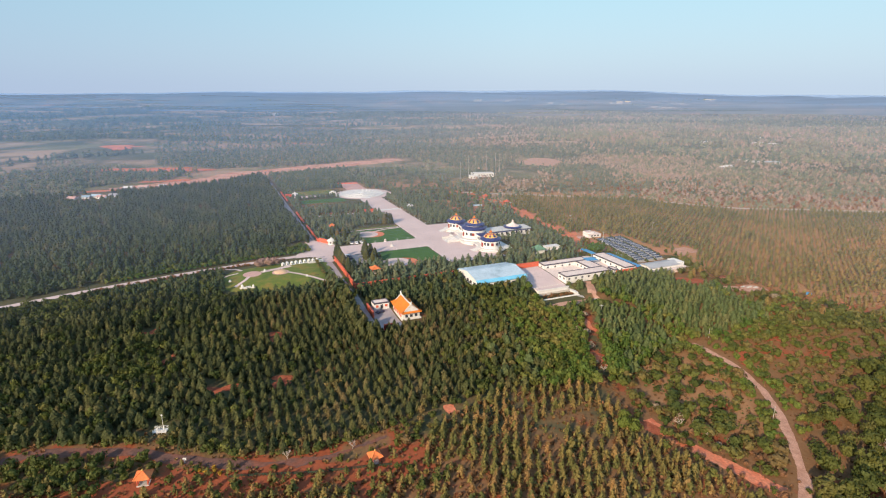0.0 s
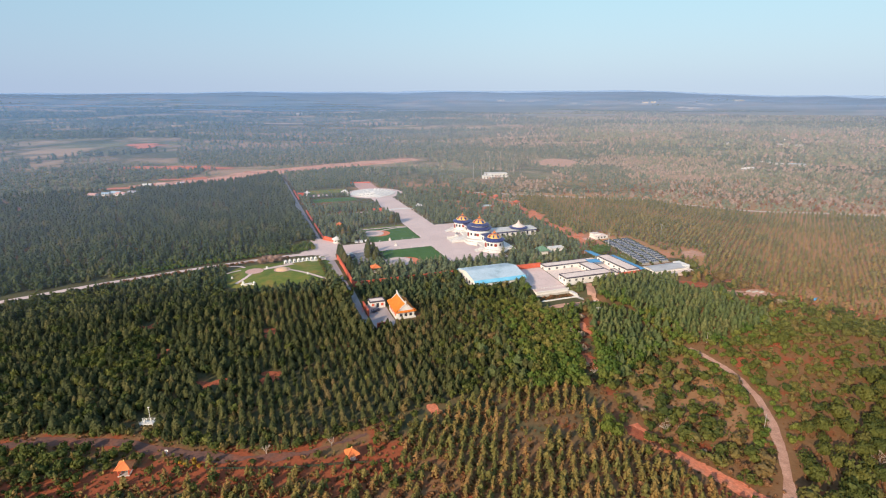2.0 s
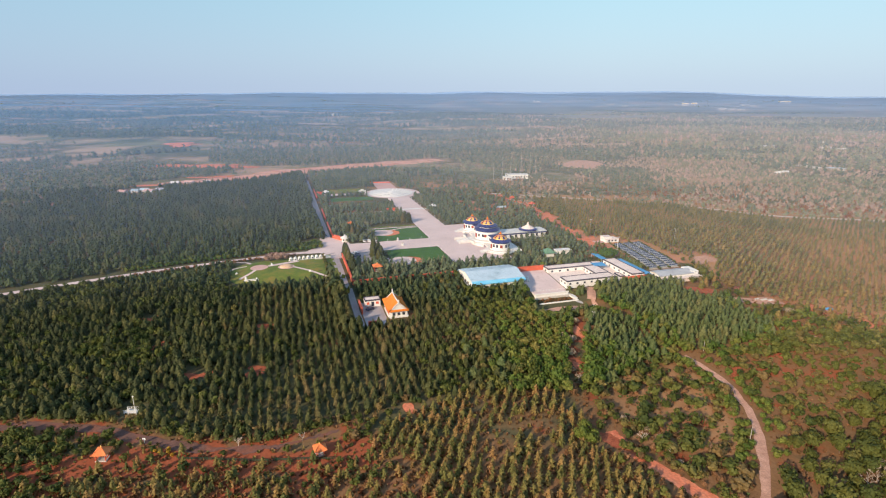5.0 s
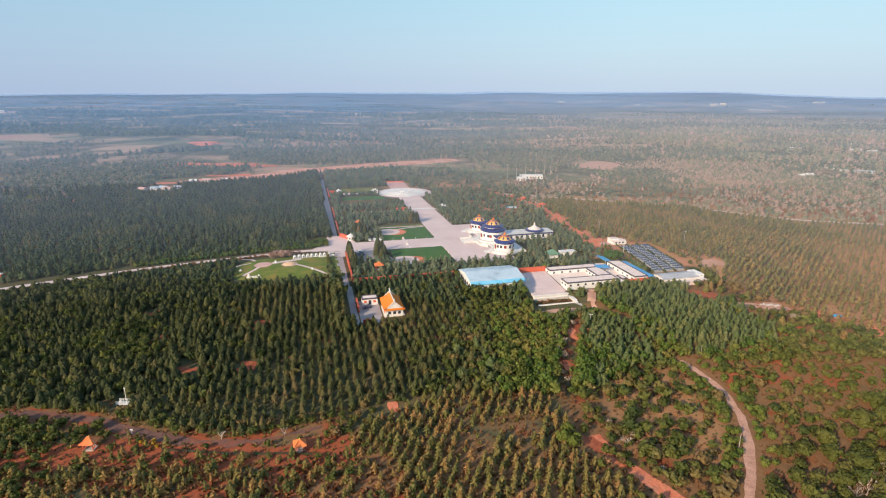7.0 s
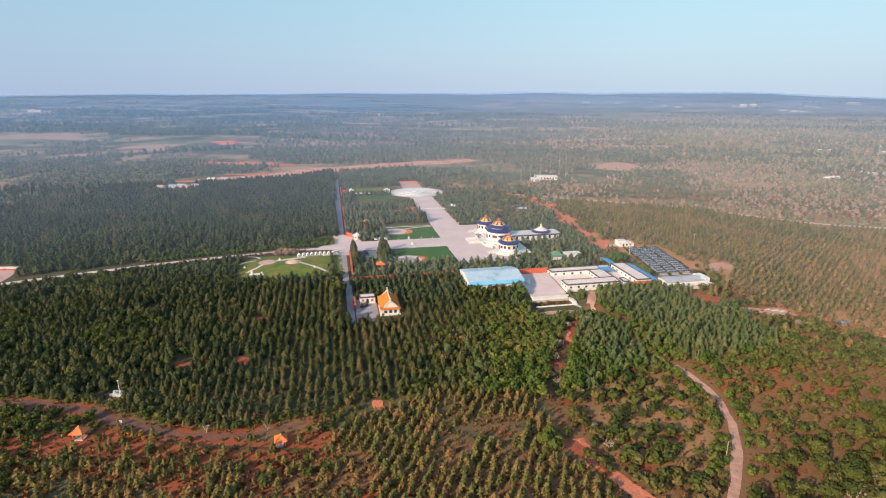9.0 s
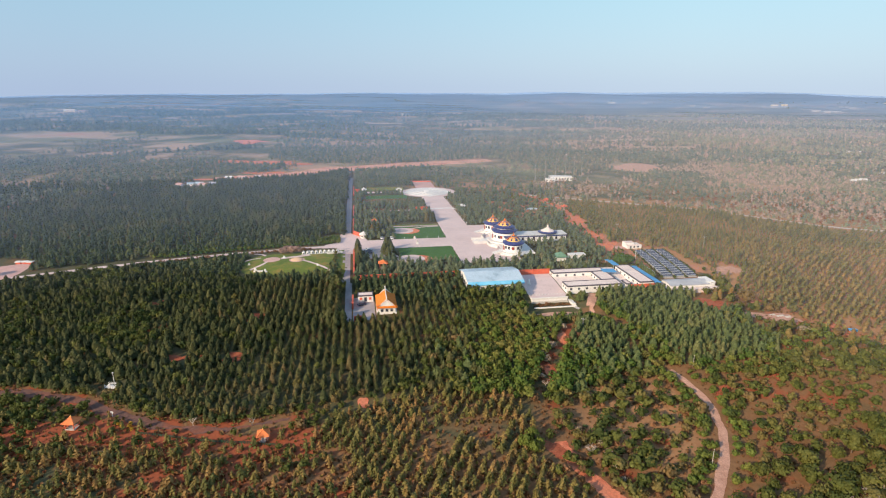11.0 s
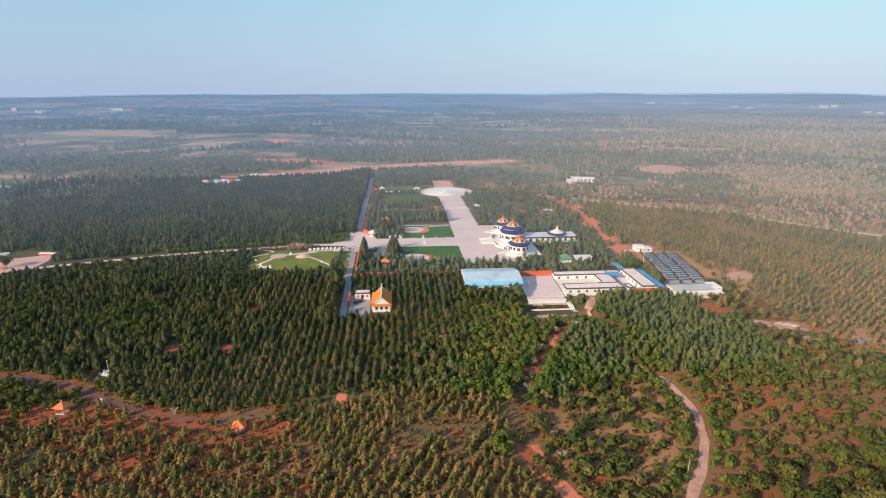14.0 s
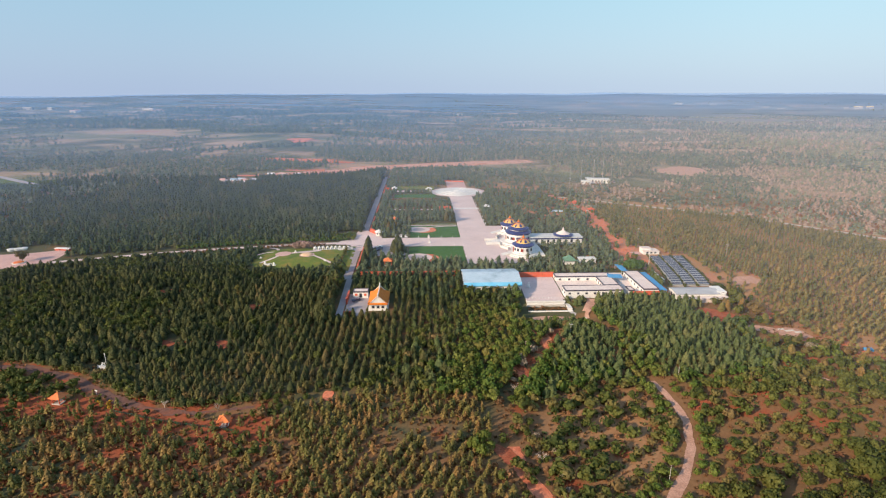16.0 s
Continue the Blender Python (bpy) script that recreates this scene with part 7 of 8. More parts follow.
def swept_roof(t_, w, d, ridge, z0, z1, mat, name="roof_slope"):
    """Concave tiled slopes rising to a ridge along y; w, d half sizes, ridge the ridge's half length."""
    n_ = 7
    for sgn in (-1, 1):
        bm = bmesh.new()
        grid_ = []
        for i in range(n_):
            q = i / (n_ - 1)
            half = d - (d - ridge) * min(1.0, q / 0.28)
            row = []
            for j in range(9):
                s = j / 8 * 2 - 1
                lift = 0.9 * abs(s) ** 5 * (1 - q)
                row.append(bm.verts.new((sgn * w * (1 - q), s * half, z0 + (z1 - z0) * (0.62 * q + 0.38 * q * q) + lift)))
            grid_.append(row)
        for i in range(n_ - 1):
            for j in range(8):
                bm.faces.new((grid_[i][j], grid_[i][j + 1], grid_[i + 1][j + 1], grid_[i + 1][j]))
        r_ = bmesh.ops.extrude_face_region(bm, geom=bm.faces[:])
        bmesh.ops.translate(bm, vec=(0, 0, 0.22), verts=[g for g in r_["geom"] if isinstance(g, bmesh.types.BMVert)])
        bmesh.ops.recalc_face_normals(bm, faces=bm.faces)
        sl = part(name, bm, mat, t_)
        for j in range(15):
            s = -0.93 + 1.86 * j / 14
            bm = bmesh.new()
            prev = None
            for i in range(n_):
                q = i / (n_ - 1)
                half = d - (d - ridge) * min(1.0, q / 0.28)
                lift = 0.9 * abs(s) ** 5 * (1 - q)
                z = z0 + (z1 - z0) * (0.62 * q + 0.38 * q * q) + lift + 0.2
                cur = [bm.verts.new((sgn * w * (1 - q), s * half + o, z + u)) for o, u in ((-0.12, 0), (0, 0.16), (0.12, 0))]
                if prev:
                    bm.faces.new((prev[0], prev[1], cur[1], cur[0]))
                    bm.faces.new((prev[1], prev[2], cur[2], cur[1]))
                prev = cur
            part("tile_rib", bm, mat, sl)
    for sgn in (-1, 1):
        # hipped skirt and white gable at each end
        zg = z0 + (z1 - z0) * (0.62 * 0.28 + 0.38 * 0.0784)
        hip = [(-w, sgn * d, z0 + 0.3), (w, sgn * d, z0 + 0.3), (w * 0.72, sgn * ridge, zg), (-w * 0.72, sgn * ridge, zg)]
        part("hip", sheet(hip if sgn < 0 else hip[::-1]), mat, t_)
        bm = bmesh.new()
        f = bm.faces.new([bm.verts.new(q) for q in ((-w * 0.70, sgn * (ridge - 0.3), zg - 0.1), (w * 0.70, sgn * (ridge - 0.3), zg - 0.1), (0.5, sgn * (ridge - 0.3), z1 - 0.5), (-0.5, sgn * (ridge - 0.3), z1 - 0.5))])
        r_ = bmesh.ops.extrude_face_region(bm, geom=[f])
        bmesh.ops.translate(bm, vec=(0, -sgn * 0.2, 0), verts=[g for g in r_["geom"] if isinstance(g, bmesh.types.BMVert)])
        part("gable", bm, m_stone, t_, "pale gable panel")
    bm = bmesh.new()
    prev = None
    for i in range(17):
        s = i / 16 * 2 - 1
        up_ = 1.5 * abs(s) ** 4
        cur = [bm.verts.new((x_, s * (ridge + 0.4), z1 + u_)) for x_, u_ in ((-0.22, -0.3), (-0.22, 0.4 + up_), (0.22, 0.4 + up_), (0.22, -0.3))]
        if prev:
            for q in range(4):
                bm.faces.new((prev[q], prev[(q + 1) % 4], cur[(q + 1) % 4], cur[q]))
        else:
            bm.faces.new(cur)
        prev = cur
    bm.faces.new(prev[::-1])
    bmesh.ops.recalc_face_normals(bm, faces=bm.faces)
    part("ridge", bm, m_stone, t_, "pale upswept ridge")
    # pale barge boards along the gable edges
    for sgn in (-1, 1):
        for sx in (-1, 1):
            part("barge_board", sheet([(sx * w * 0.72, sgn * (ridge + 0.02), zg + 0.1), (sx * 0.1, sgn * (ridge + 0.02), z1 + 0.1), (sx * 0.1, sgn * (ridge - 0.45), z1 + 0.1), (sx * w * 0.72, sgn * (ridge - 0.45), zg + 0.1)], 0.45), m_stone, t_)
    for sgn in (-1, 1):
        part("ridge_beast", lathe([(0.3, z1 + 1.5), (0.36, z1 + 1.8), (0.2, z1 + 2.1), (0, z1 + 2.3)], 8, 0, None, 0, sgn * (ridge + 0.2)), m_stone, t_)


temple = thing("temple_hall", "temple hall with a swept orange tile roof", "temple", park(-51.4, -76.2) @ Matrix.Diagonal((0.94, 0.82, 0.84, 1)))
part("wall", box(-4.4, 4.4, -9.2, 9.2, -1.5, 4.0), m_white, temple)
part("base", box(-5.2, 5.2, -9.8, 9.8, -1.6, 0.4, 0.08), m_stone, temple)
part("beam", box(-4.75, 4.75, -9.35, 9.35, 3.2, 3.9), m_redwall, temple, "red painted beam under the eaves")
swept_roof(temple, 5.3, 10.4, 9.3, 3.4, 8.2, m_orange)
windows(temple, [(-4.6, -6 + 3 * q, 1.9) for q in range(5)], 1.3, 2.0, "x", "door", m_redwall)
windows(temple, [(-2.5 + 2.5 * q, -9.2, 1.9) for q in range(3)], 1.4, 1.6, "y")
annex = thing("temple_annex", "small white annex with a dark parapet", "building", park(-61.3, -66.2))
flat_wing(annex, -3.8, 3.8, -2.4, 2.4, 3.2, ())
windows(annex, [(-2.3, -2.4, 1.7), (2.3, -2.4, 1.7)], 1.3, 1.2, "y", "window", m_redwall)
windows(annex, [(0, -2.4, 1.3)], 1.3, 2.2, "y", "door")


def red_wall(e0, n0, e1, n1, label="red painted wall with a tiled coping", top=2.5):
    L_ = math.hypot(e1 - e0, n1 - n0)
    k = max(1, round(L_ / 14))
    for i in range(k):
        q0, q1 = i / k, (i + 1) / k
        a0, b0, a1, b1 = e0 + (e1 - e0) * q0, n0 + (n1 - n0) * q0, e0 + (e1 - e0) * q1, n0 + (n1 - n0) * q1
        t_ = thing("park_wall", label, "wall", park((a0 + a1) / 2, (b0 + b1) / 2, 0, math.degrees(math.atan2(b1 - b0, a1 - a0))), "red park wall")
        l_ = L_ / k / 2
        part("panel", box(-l_, l_, -0.22, 0.22, -1.5, top), m_redwall, t_)
        part("coping", box(-l_, l_, -0.5, 0.5, top, top + 0.3, 0.1), m_redwall, t_)
        part("pier", box(-l_ - 0.05, -l_ + 0.5, -0.36, 0.36, -1.5, top + 0.25, 0.05), m_redwall, t_)


for seg in ((-67, -39, -67, 12), (-67, -39.5, -9, -39.5), (23, -43.4, 44, -43.4), (-64, 58, -67, 62), 
            (-67, -91, -62, -91), (-67.6, -76, -67.6, -64)):
    red_wall(*seg)
for seg in ((-67.6, 62, -67.6, 108), (-67.6, 122, -67.6, 160), (-67.6, 216, -67.6, 262)):
    red_wall(*seg, "low red wall along the tree-lined road", 1.4)
for seg in ((-38, 296, -21, 296), (-7, 296, 18.5, 290)):
    red_wall(*seg, "low red wall behind the altar lawns", 0.7)


def gate_hut(e_, n_, label):
    t_ = thing("gate_hut", label, "kiosk", park(e_, n_), "gate huts")
    part("wall", lathe([(2.2, -0.4), (2.2, 2.7)], 16), m_white, t_)
    part("roof", lathe([(2.3, 2.7), (3.2, 2.6), (3.2, 2.8), (1.4, 3.9), (0.5, 4.3), (0.4, 4.8), (0, 5.0)], 16), m_stone, t_, "pale conical roof")
    ring_windows(t_, 0, 0, 2.2, 1.5, 1.0, 1.1, [0, 60, 120, 180, 240, 300], m_dark)


gate_hut(-60.5, 52, "round white gate hut with a conical roof")
gate_hut(-57.5, 236, "round white gate hut with a conical roof")
red_wall(-66, 60, -62, 54)
red_wall(-66, 239, -60, 237)


# ---- the round altar ----
altar = thing("round_altar", "white marble altar of three round terraces", "altar", park(6.5, 226))
for r_, z_ in ((22, 0.45), (16, 0.85), (10, 1.25)):
    ter = part("terrace", lathe([(r_, -0.4), (r_, z_), (r_ - 0.6, z_ + 0.05)], 56), m_stone, altar)
    for i in range(int(r_ * 1.6)):
        a = 6.2832 * i / int(r_ * 1.6)
        if abs(math.sin(a)) > 0.15 and abs(math.cos(a)) > 0.15:
            bm = box(-0.5, 0.5, -0.15, 0.15, z_ - 0.1, z_ + 0.7, 0.04)
            bmesh.ops.transform(bm, matrix=pose(0, 0, 0, 0, 0, math.degrees(a) + 90) @ pose(0, -(r_ - 0.5), 0), verts=bm.verts)
            part("rail_panel", bm, m_stone, ter)
for a in (0, 90, 180, 270):
    for i in range(6):
        bm = box(-2.4, 2.4, -(25 - 2.4 * i), -8, -0.3, 0.2 + 0.2 * i)
        bmesh.ops.transform(bm, matrix=pose(0, 0, 0, 0, 0, a), verts=bm.verts)
        part("step", bm, m_stone, altar)
part("drum", lathe([(3.0, 1.2), (3.0, 1.7), (2.2, 1.9), (0.7, 2.3), (0, 2.4)], 24), m_white, altar)
arch = thing("white_gateway", "white stone gateway beside the altar", "gateway", park(-22, 229.5) @ Matrix.Scale(0.8, 4))
for sx in (-3.6, -1.4, 1.4, 3.6):
    part("pillar", box(sx - 0.5, sx + 0.5, -0.9, 0.9, -0.3, 4.4 if abs(sx) < 2 else 3.4, 0.08), m_stone, arch)
part("lintel", box(-2.2, 2.2, -1.1, 1.1, 4.4, 5.6, 0.12), m_white, arch)
for sx in (-1, 1):
    part("side_lintel", box(sx * 3 - 1.3, sx * 3 + 1.3, -1.0, 1.0, 3.4, 4.4, 0.12), m_white, arch)


# ---- pavilions ----
def pavilion(m_, label, w=1.9, h=2.5, group="", roof=None):
    """An open pavilion on four posts under a tent-like roof."""
    t_ = thing("pavilion", label, "pavilion", m_, group)
    part("floor", box(-w, w, -w, w, -0.5, 0.25, 0.04), m_concrete, t_)
    for sx in (-1, 1):
        for sy in (-1, 1):
            part("post", box(sx * (w - 0.25) - 0.11, sx * (w - 0.25) + 0.11, sy * (w - 0.25) - 0.11, sy * (w - 0.25) + 0.11, 0.2, h), m_redwall, t_)
    for sx in (-1, 1):
        part("bench", box(sx * (w - 0.3) - 0.2, sx * (w - 0.3) + 0.2, -w + 0.4, w - 0.4, 0.6, 0.7), m_redwall, t_)
    e_ = w + 0.65
    bm = bmesh.new()
    rings = []
    for q in (0, 0.3, 0.65, 1.0):
        r_ = e_ * (1 - q) + 0.12 * q
        z = h - 0.05 + 1.75 * (0.8 * q + 0.2 * q * q)
        ring = []
        for i in range(16):
            a = 2 * math.pi * i / 16 + math.pi / 4
            k = 1 / max(abs(math.cos(a)), abs(math.sin(a)))
            corner = (k - 1) / 0.4142
            ring.append(bm.verts.new((r_ * k * math.cos(a), r_ * k * math.sin(a), z + 0.22 * corner * (1 - q))))
        rings.append(ring)
    for a_, b_ in zip(rings, rings[1:]):
        for i in range(16):
            bm.faces.new((a_[i], a_[(i + 1) % 16], b_[(i + 1) % 16], b_[i]))
    bm.faces.new(rings[-1])
    bm.faces.new(rings[0][::-1])
    bmesh.ops.recalc_face_normals(bm, faces=bm.faces)
    rf = part("roof", bm, roof or m_tent, t_)
    for a in (45, 135, 225, 315):
        bm = box(0.1, e_ * 1.38, -0.08, 0.08, 0, 0.12)
        bmesh.ops.transform(bm, matrix=pose(0, 0, h + 1.62, 0, 0, a) @ pose(0, 0, 0, 0, 25, 0), verts=bm.verts)
        part("hip_ridge", bm, roof or m_tent, rf)
    part("finial", lathe([(0.16, h + 1.6), (0.22, h + 1.85), (0.1, h + 2.1), (0, h + 2.3)], 10), m_gold, t_)
    return t_


pavilion(pose(-85, 133.4, gz(-85, 133.4), 0, 0, 12), "orange-roofed pavilion on red soil beside the lane", 1.65, 2.4, group="orange pavilions")
pavilion(pose(-20.3, 142.4, gz(-20, 142.4), 0, 0, 28), "small orange-roofed pavilion at the lane's end", 1.35, 2.1, "orange pavilions")
for e_, n_ in ((-51.2, 92.8), (-50, -18), (6.5, 141)):
    if e_ < 0:
        pavilion(park(e_, n_), "orange-roofed pavilion among the park pines", 2.2, 2.8, "park pavilions")
red_wall(-14, 141, -4, 141, "low red wall at the grove's edge")
kiosk = thing("green_kiosk", "small kiosk with a green hipped tile roof", "kiosk", park(59, -19))
part("wall", box(-3, 3, -2.6, 2.6, -0.8, 2.6), m_white, kiosk)
part("roof", lathe([(5.2, 2.5), (5.2, 2.7), (2.2, 4.3), (0.3, 5.2), (0, 5.3)], 4, math.pi / 4), m_green_roof, kiosk)
shed = thing("white_shed", "long low white shed with a pale roof", "shed", park(70.5, -16.5))
part("wall", box(-5, 5, -2, 2, -0.8, 2.4), m_white, shed)
part("roof", box(-5.4, 5.4, -2.4, 2.4, 2.4, 2.65, 0.05), m_stone, shed)
epav = thing("white_pavilion", "white roofed pavilion at the avenue's edge", "pavilion", park(27, 141))
part("roof", lathe([(4.6, 2.7), (4.6, 2.9), (1.0, 4.2), (0, 4.4)], 6), m_stone, epav)
for a in range(6):
    part("post", lathe([(0.14, -0.3), (0.14, 2.8)], 8, 0, None, 3.4 * math.cos(a * 1.047), 3.4 * math.sin(a * 1.047)), m_white, epav)
part("walk", box(-9, -3, -0.9, 0.9, -0.2, 0.3, 0.03), m_stone, epav)

# ---- garden things ----
bed = thing("flower_mound", "low round mound of tan and orange planting", "flower bed", park(-101, -3.5, 0.13))
part("mound", lathe([(3.6, 0.0), (3.4, 0.35), (2.4, 0.8), (1.0, 1.05), (0, 1.1)], 24), material("flowers", [(0.60, 0.34, 0.20), (0.66, 0.46, 0.32), (0.50, 0.30, 0.16)], 0.8, 0.9, 0.4, fine=0.3), bed)
slab = thing("stone_slab", "long low white slab under the yurts", "plinth", park(-87, 10, 0.1, 10.5))
part("slab", box(-12.5, 12.5, -0.9, 0.9, -0.4, 0.25, 0.05), m_stone, slab)
part("wall", box(3, 12.5, -3.0, -2.4, -0.3, 0.8, 0.05), m_stone, slab)
yurt = None
for k in range(9):
    q = k / 8
    m_ = park(-98 + 20.5 * q, 8.2 + 3.9 * q, 0.3)
    if yurt is None:
        yurt = thing("stone_yurt", "small white stone yurt on a slab", "sculpture", m_, "row of stone yurts")
        part("wall", lathe([(0.95, 0), (0.95, 1.15)], 14), m_white, yurt)
        part("roof", lathe([(1.05, 1.1), (1.0, 1.25), (0.3, 1.8), (0.2, 2.0), (0, 2.05)], 14), m_stone, yurt)
        part("door", box(-0.28, 0.28, -1.0, -0.85, 0, 0.9, 0.02), m_dark, yurt)
    else:
        copy_thing(yurt, m_)
for e_, n_, s_ in ((-122.5, -19.5, 1.3), (-117, -20.5, 1.1), (-128, -8, 0.7), (-109, 1.5, 0.9), (-88, -15, 0.7), (-134, 6, 0.8), (-76, -26, 0.8), (-95, 16, 0.8)):
    st = thing("garden_stone", "pale carved stone on the garden lawn", "sculpture", park(e_, n_, 0.05), "garden stones")
    part("base", box(-s_, s_, -0.6 * s_, 0.6 * s_, -0.2, 0.35, 0.05), m_stone, st)
    part("figure", lathe([(0.5 * s_, 0.3), (0.6 * s_, 0.8 * s_), (0.35 * s_, 1.4 * s_), (0, 1.8 * s_)], 9), m_white, st)
part("wall", box(-1.9, 1.9, -0.5, 0.5, -0.2, 0.9, 0.05), m_stone, thing("stone_bench", "low white stone bench beside the path", "bench", park(-120, -20.2, 0.05, 8)))
plinth = thing("statue_plinth", "stone plinth with a pale horse-like sculpture on the avenue", "sculpture", park(-24.4, 30.5) @ Matrix.Scale(0.62, 4))
part("base", box(-1.4, 1.4, -1.4, 1.4, -0.2, 1.0, 0.08), m_stone, plinth)
part("block", box(-0.9, 0.9, -0.9, 0.9, 1.0, 2.2, 0.06), m_stone, plinth)
part("figure", lathe([(0.6, 2.2), (0.9, 2.8), (0.5, 3.4), (0.7, 3.9), (0.2, 4.5), (0, 4.8)], 10), m_concrete, plinth)
incense = thing("incense_burner", "stone incense burner by the lawn's edge", "burner", park(-24.9, 44.2) @ Matrix.Scale(0.65, 4))
part("base", box(-1, 1, -1, 1, -0.2, 0.8, 0.08), m_stone, incense)
part("bowl", lathe([(0.5, 0.8), (1.1, 1.4), (1.2, 2.0), (0.9, 2.3), (0.3, 3.2), (0, 3.4)], 14), m_screed, incense)
bolt = None
for e_, n_ in [(-2.2, 45 + 9 * k) for k in range(5)] + [(-2.2, 20.5 - 8 * k) for k in range(4)] + [(20, 84 + 12 * k) for k in range(10)] + [(-2.4, 96 + 12 * k) for k in range(9)] + [(-40 + 8 * k, 44.3) for k in range(5)] + [(-40 + 8 * k, 21.7) for k in range(5)]:
    if bolt is None:
        bolt = thing("stone_lantern", "short white stone lantern at the paving's edge", "lantern", park(e_, n_) @ Matrix.Scale(0.65, 4), "stone lanterns")
        part("foot", box(-0.35, 0.35, -0.35, 0.35, -0.1, 0.3, 0.04), m_stone, bolt)
        part("shaft", lathe([(0.18, 0.3), (0.18, 1.3)], 8), m_stone, bolt)
        part("cap", lathe([(0.4, 1.3), (0.42, 1.5), (0.1, 1.9), (0, 1.95)], 8), m_white, bolt)
    else:
        copy_thing(bolt, park(e_, n_))


setting(drape_rect("car_park", -60, -45, 0, 21.6, m_pave2, 0.07), "grey paved car park under tall conifers", "pavement")
tall = None
for e_, n_, h_ in ((-64.6, 17, 9), (-64.4, 11, 10), (-64.6, 5, 9.5), (-64.4, -1, 8.5), (-63, -8, 8), (-64.5, -15, 8.5), (-64, -22, 8), (-46, 18.5, 10), (-44, 13, 9.5), (-48, 9, 8.5), (-43.5, 5, 8.5), (-46, 0, 8),
                   (-54, 62, 8), (-50, 58, 9), (-56, 70, 8.5), (-49, 66, 8), (-52, 76, 8), (-46, 61, 7.5), (-5, 93.5, 8.5), (-7.5, 96, 9), (-10, 94, 8.5), (-5, 97.5, 8)):
    m_ = park(e_, n_, -0.05, random.uniform(0, 360)) @ Matrix.Diagonal((h_ * 1.05, h_ * 1.05, h_ * 0.95, 1))
    if tall is None:
        tall = tree_thing("tall_conifer", "tall dark pyramidal conifer beside the car park", pine_shape(np.random.RandomState(5), 120, 8, True, 0.27), m_pine, 1.0, 1.0)
        tagged(tall, group="tall conifers")
        tall.matrix_world = m_
    else:
        copy_thing(tall, pose(0, 0, 0)).matrix_basis = m_
twig = None
for k in range(12):
    e_, n_, h_ = -112 + 1.05 * k, 11.5 + 3.5 * random.random(), random.uniform(4.8, 6.6)
    m_ = park(e_, n_, -0.2, random.uniform(0, 360)) @ Matrix.Diagonal((h_ * 0.95, h_ * 0.95, h_, 1))
    if twig is None:
        twig = tree_thing("dry_shrub", "brown leafless shrub at the garden's edge", BROAD_NEAR[2], m_rosy, 1.0, 1.0)
        tagged(twig, category="shrub", group="dry garden shrubs")
        twig.matrix_world = m_
    else:
        copy_thing(twig, pose(0, 0, 0)).matrix_basis = m_

# dark hedge between the garden lawn and the road
shrub_ = None
for k in range(20):
    m_ = park(-78.6 + 0.5 * random.random(), -25 + 2.1 * k, -0.1, 40 * k) @ Matrix.Diagonal((2.6, 2.6, random.uniform(1.6, 2.6), 1))
    if shrub_ is None:
        shrub_ = tree_thing("hedge_bush", "dark green bush in a hedge beside the road", BROAD_NEAR[1], m_broad, 1.0, 1.0)
        tagged(shrub_, category="bush", group="hedge beside the road")
        shrub_.matrix_world = m_
    else:
        copy_thing(shrub_, pose(0, 0, 0)).matrix_basis = m_

# ---- parked cars ----
def car(m_, paint, label):
    t_ = thing("car", label, "car", m_, "parked cars")
    bm = bmesh.new()
    prof = [(-2.2, 0.35), (-2.2, 0.9), (-1.2, 1.0), (-0.6, 1.5), (1.2, 1.5), (1.9, 1.0), (2.2, 0.9), (2.2, 0.35)]
    a_ = [bm.verts.new((x_, -0.85, z_)) for x_, z_ in prof]
    b_ = [bm.verts.new((x_, 0.85, z_)) for x_, z_ in prof]
    bm.faces.new(a_)
    bm.faces.new(b_[::-1])
    for i in range(len(prof)):
        j = (i + 1) % len(prof)
        bm.faces.new((a_[j], a_[i], b_[i], b_[j]))
    bmesh.ops.recalc_face_normals(bm, faces=bm.faces)
    bmesh.ops.bevel(bm, geom=bm.edges[:], offset=0.06, segments=1, affect="EDGES")
    part("body", bm, paint, t_)
    for sy in (-1, 1):
        part("side_window", box(-0.7, 1.3, sy * 0.86 - 0.02, sy * 0.86 + 0.02, 1.02, 1.38), m_dark, t_)
        for sx in (-1.35, 1.35):
            bm = lathe([(0.33, -0.1), (0.33, 0.1)], 14)
            bmesh.ops.transform(bm, matrix=pose(sx, sy * 0.8, 0.33, 90, 0, 0), verts=bm.verts)
            part("wheel", bm, m_dark, t_)
    part("windscreen", box(-1.15, -0.72, -0.7, 0.7, 1.08, 1.4), m_dark, t_)


m_carw = material("white_car_paint", [(0.75, 0.75, 0.76), (0.80, 0.80, 0.80)], 3.0, 0.25)
m_card = material("dark_car_paint", [(0.04, 0.05, 0.09), (0.06, 0.07, 0.12)], 3.0, 0.25)
for e_, n_, a, p_, l_ in ((-58, 19, 0, m_carw, "white car parked by the crossing"), (-57.5, 15.5, 0, m_card, "dark car parked by the crossing"), (-57.5, 12, 5, m_card, "dark car parked by the crossing"),
                          (-48, 47.3, 90, m_carw, "white car parked along the cross avenue"), (-44.5, 46.7, 90, m_carw, "white car parked along the cross avenue"), (-41, 46.4, 90, m_carw, "white car parked along the cross avenue")):
    car(park(e_, n_, 0.06, a), p_, l_)
for a_, b_ in ((-63.2, -72),):
    car(park(a_, b_, 0.07, 20), m_card, "dark car parked in the temple yard")


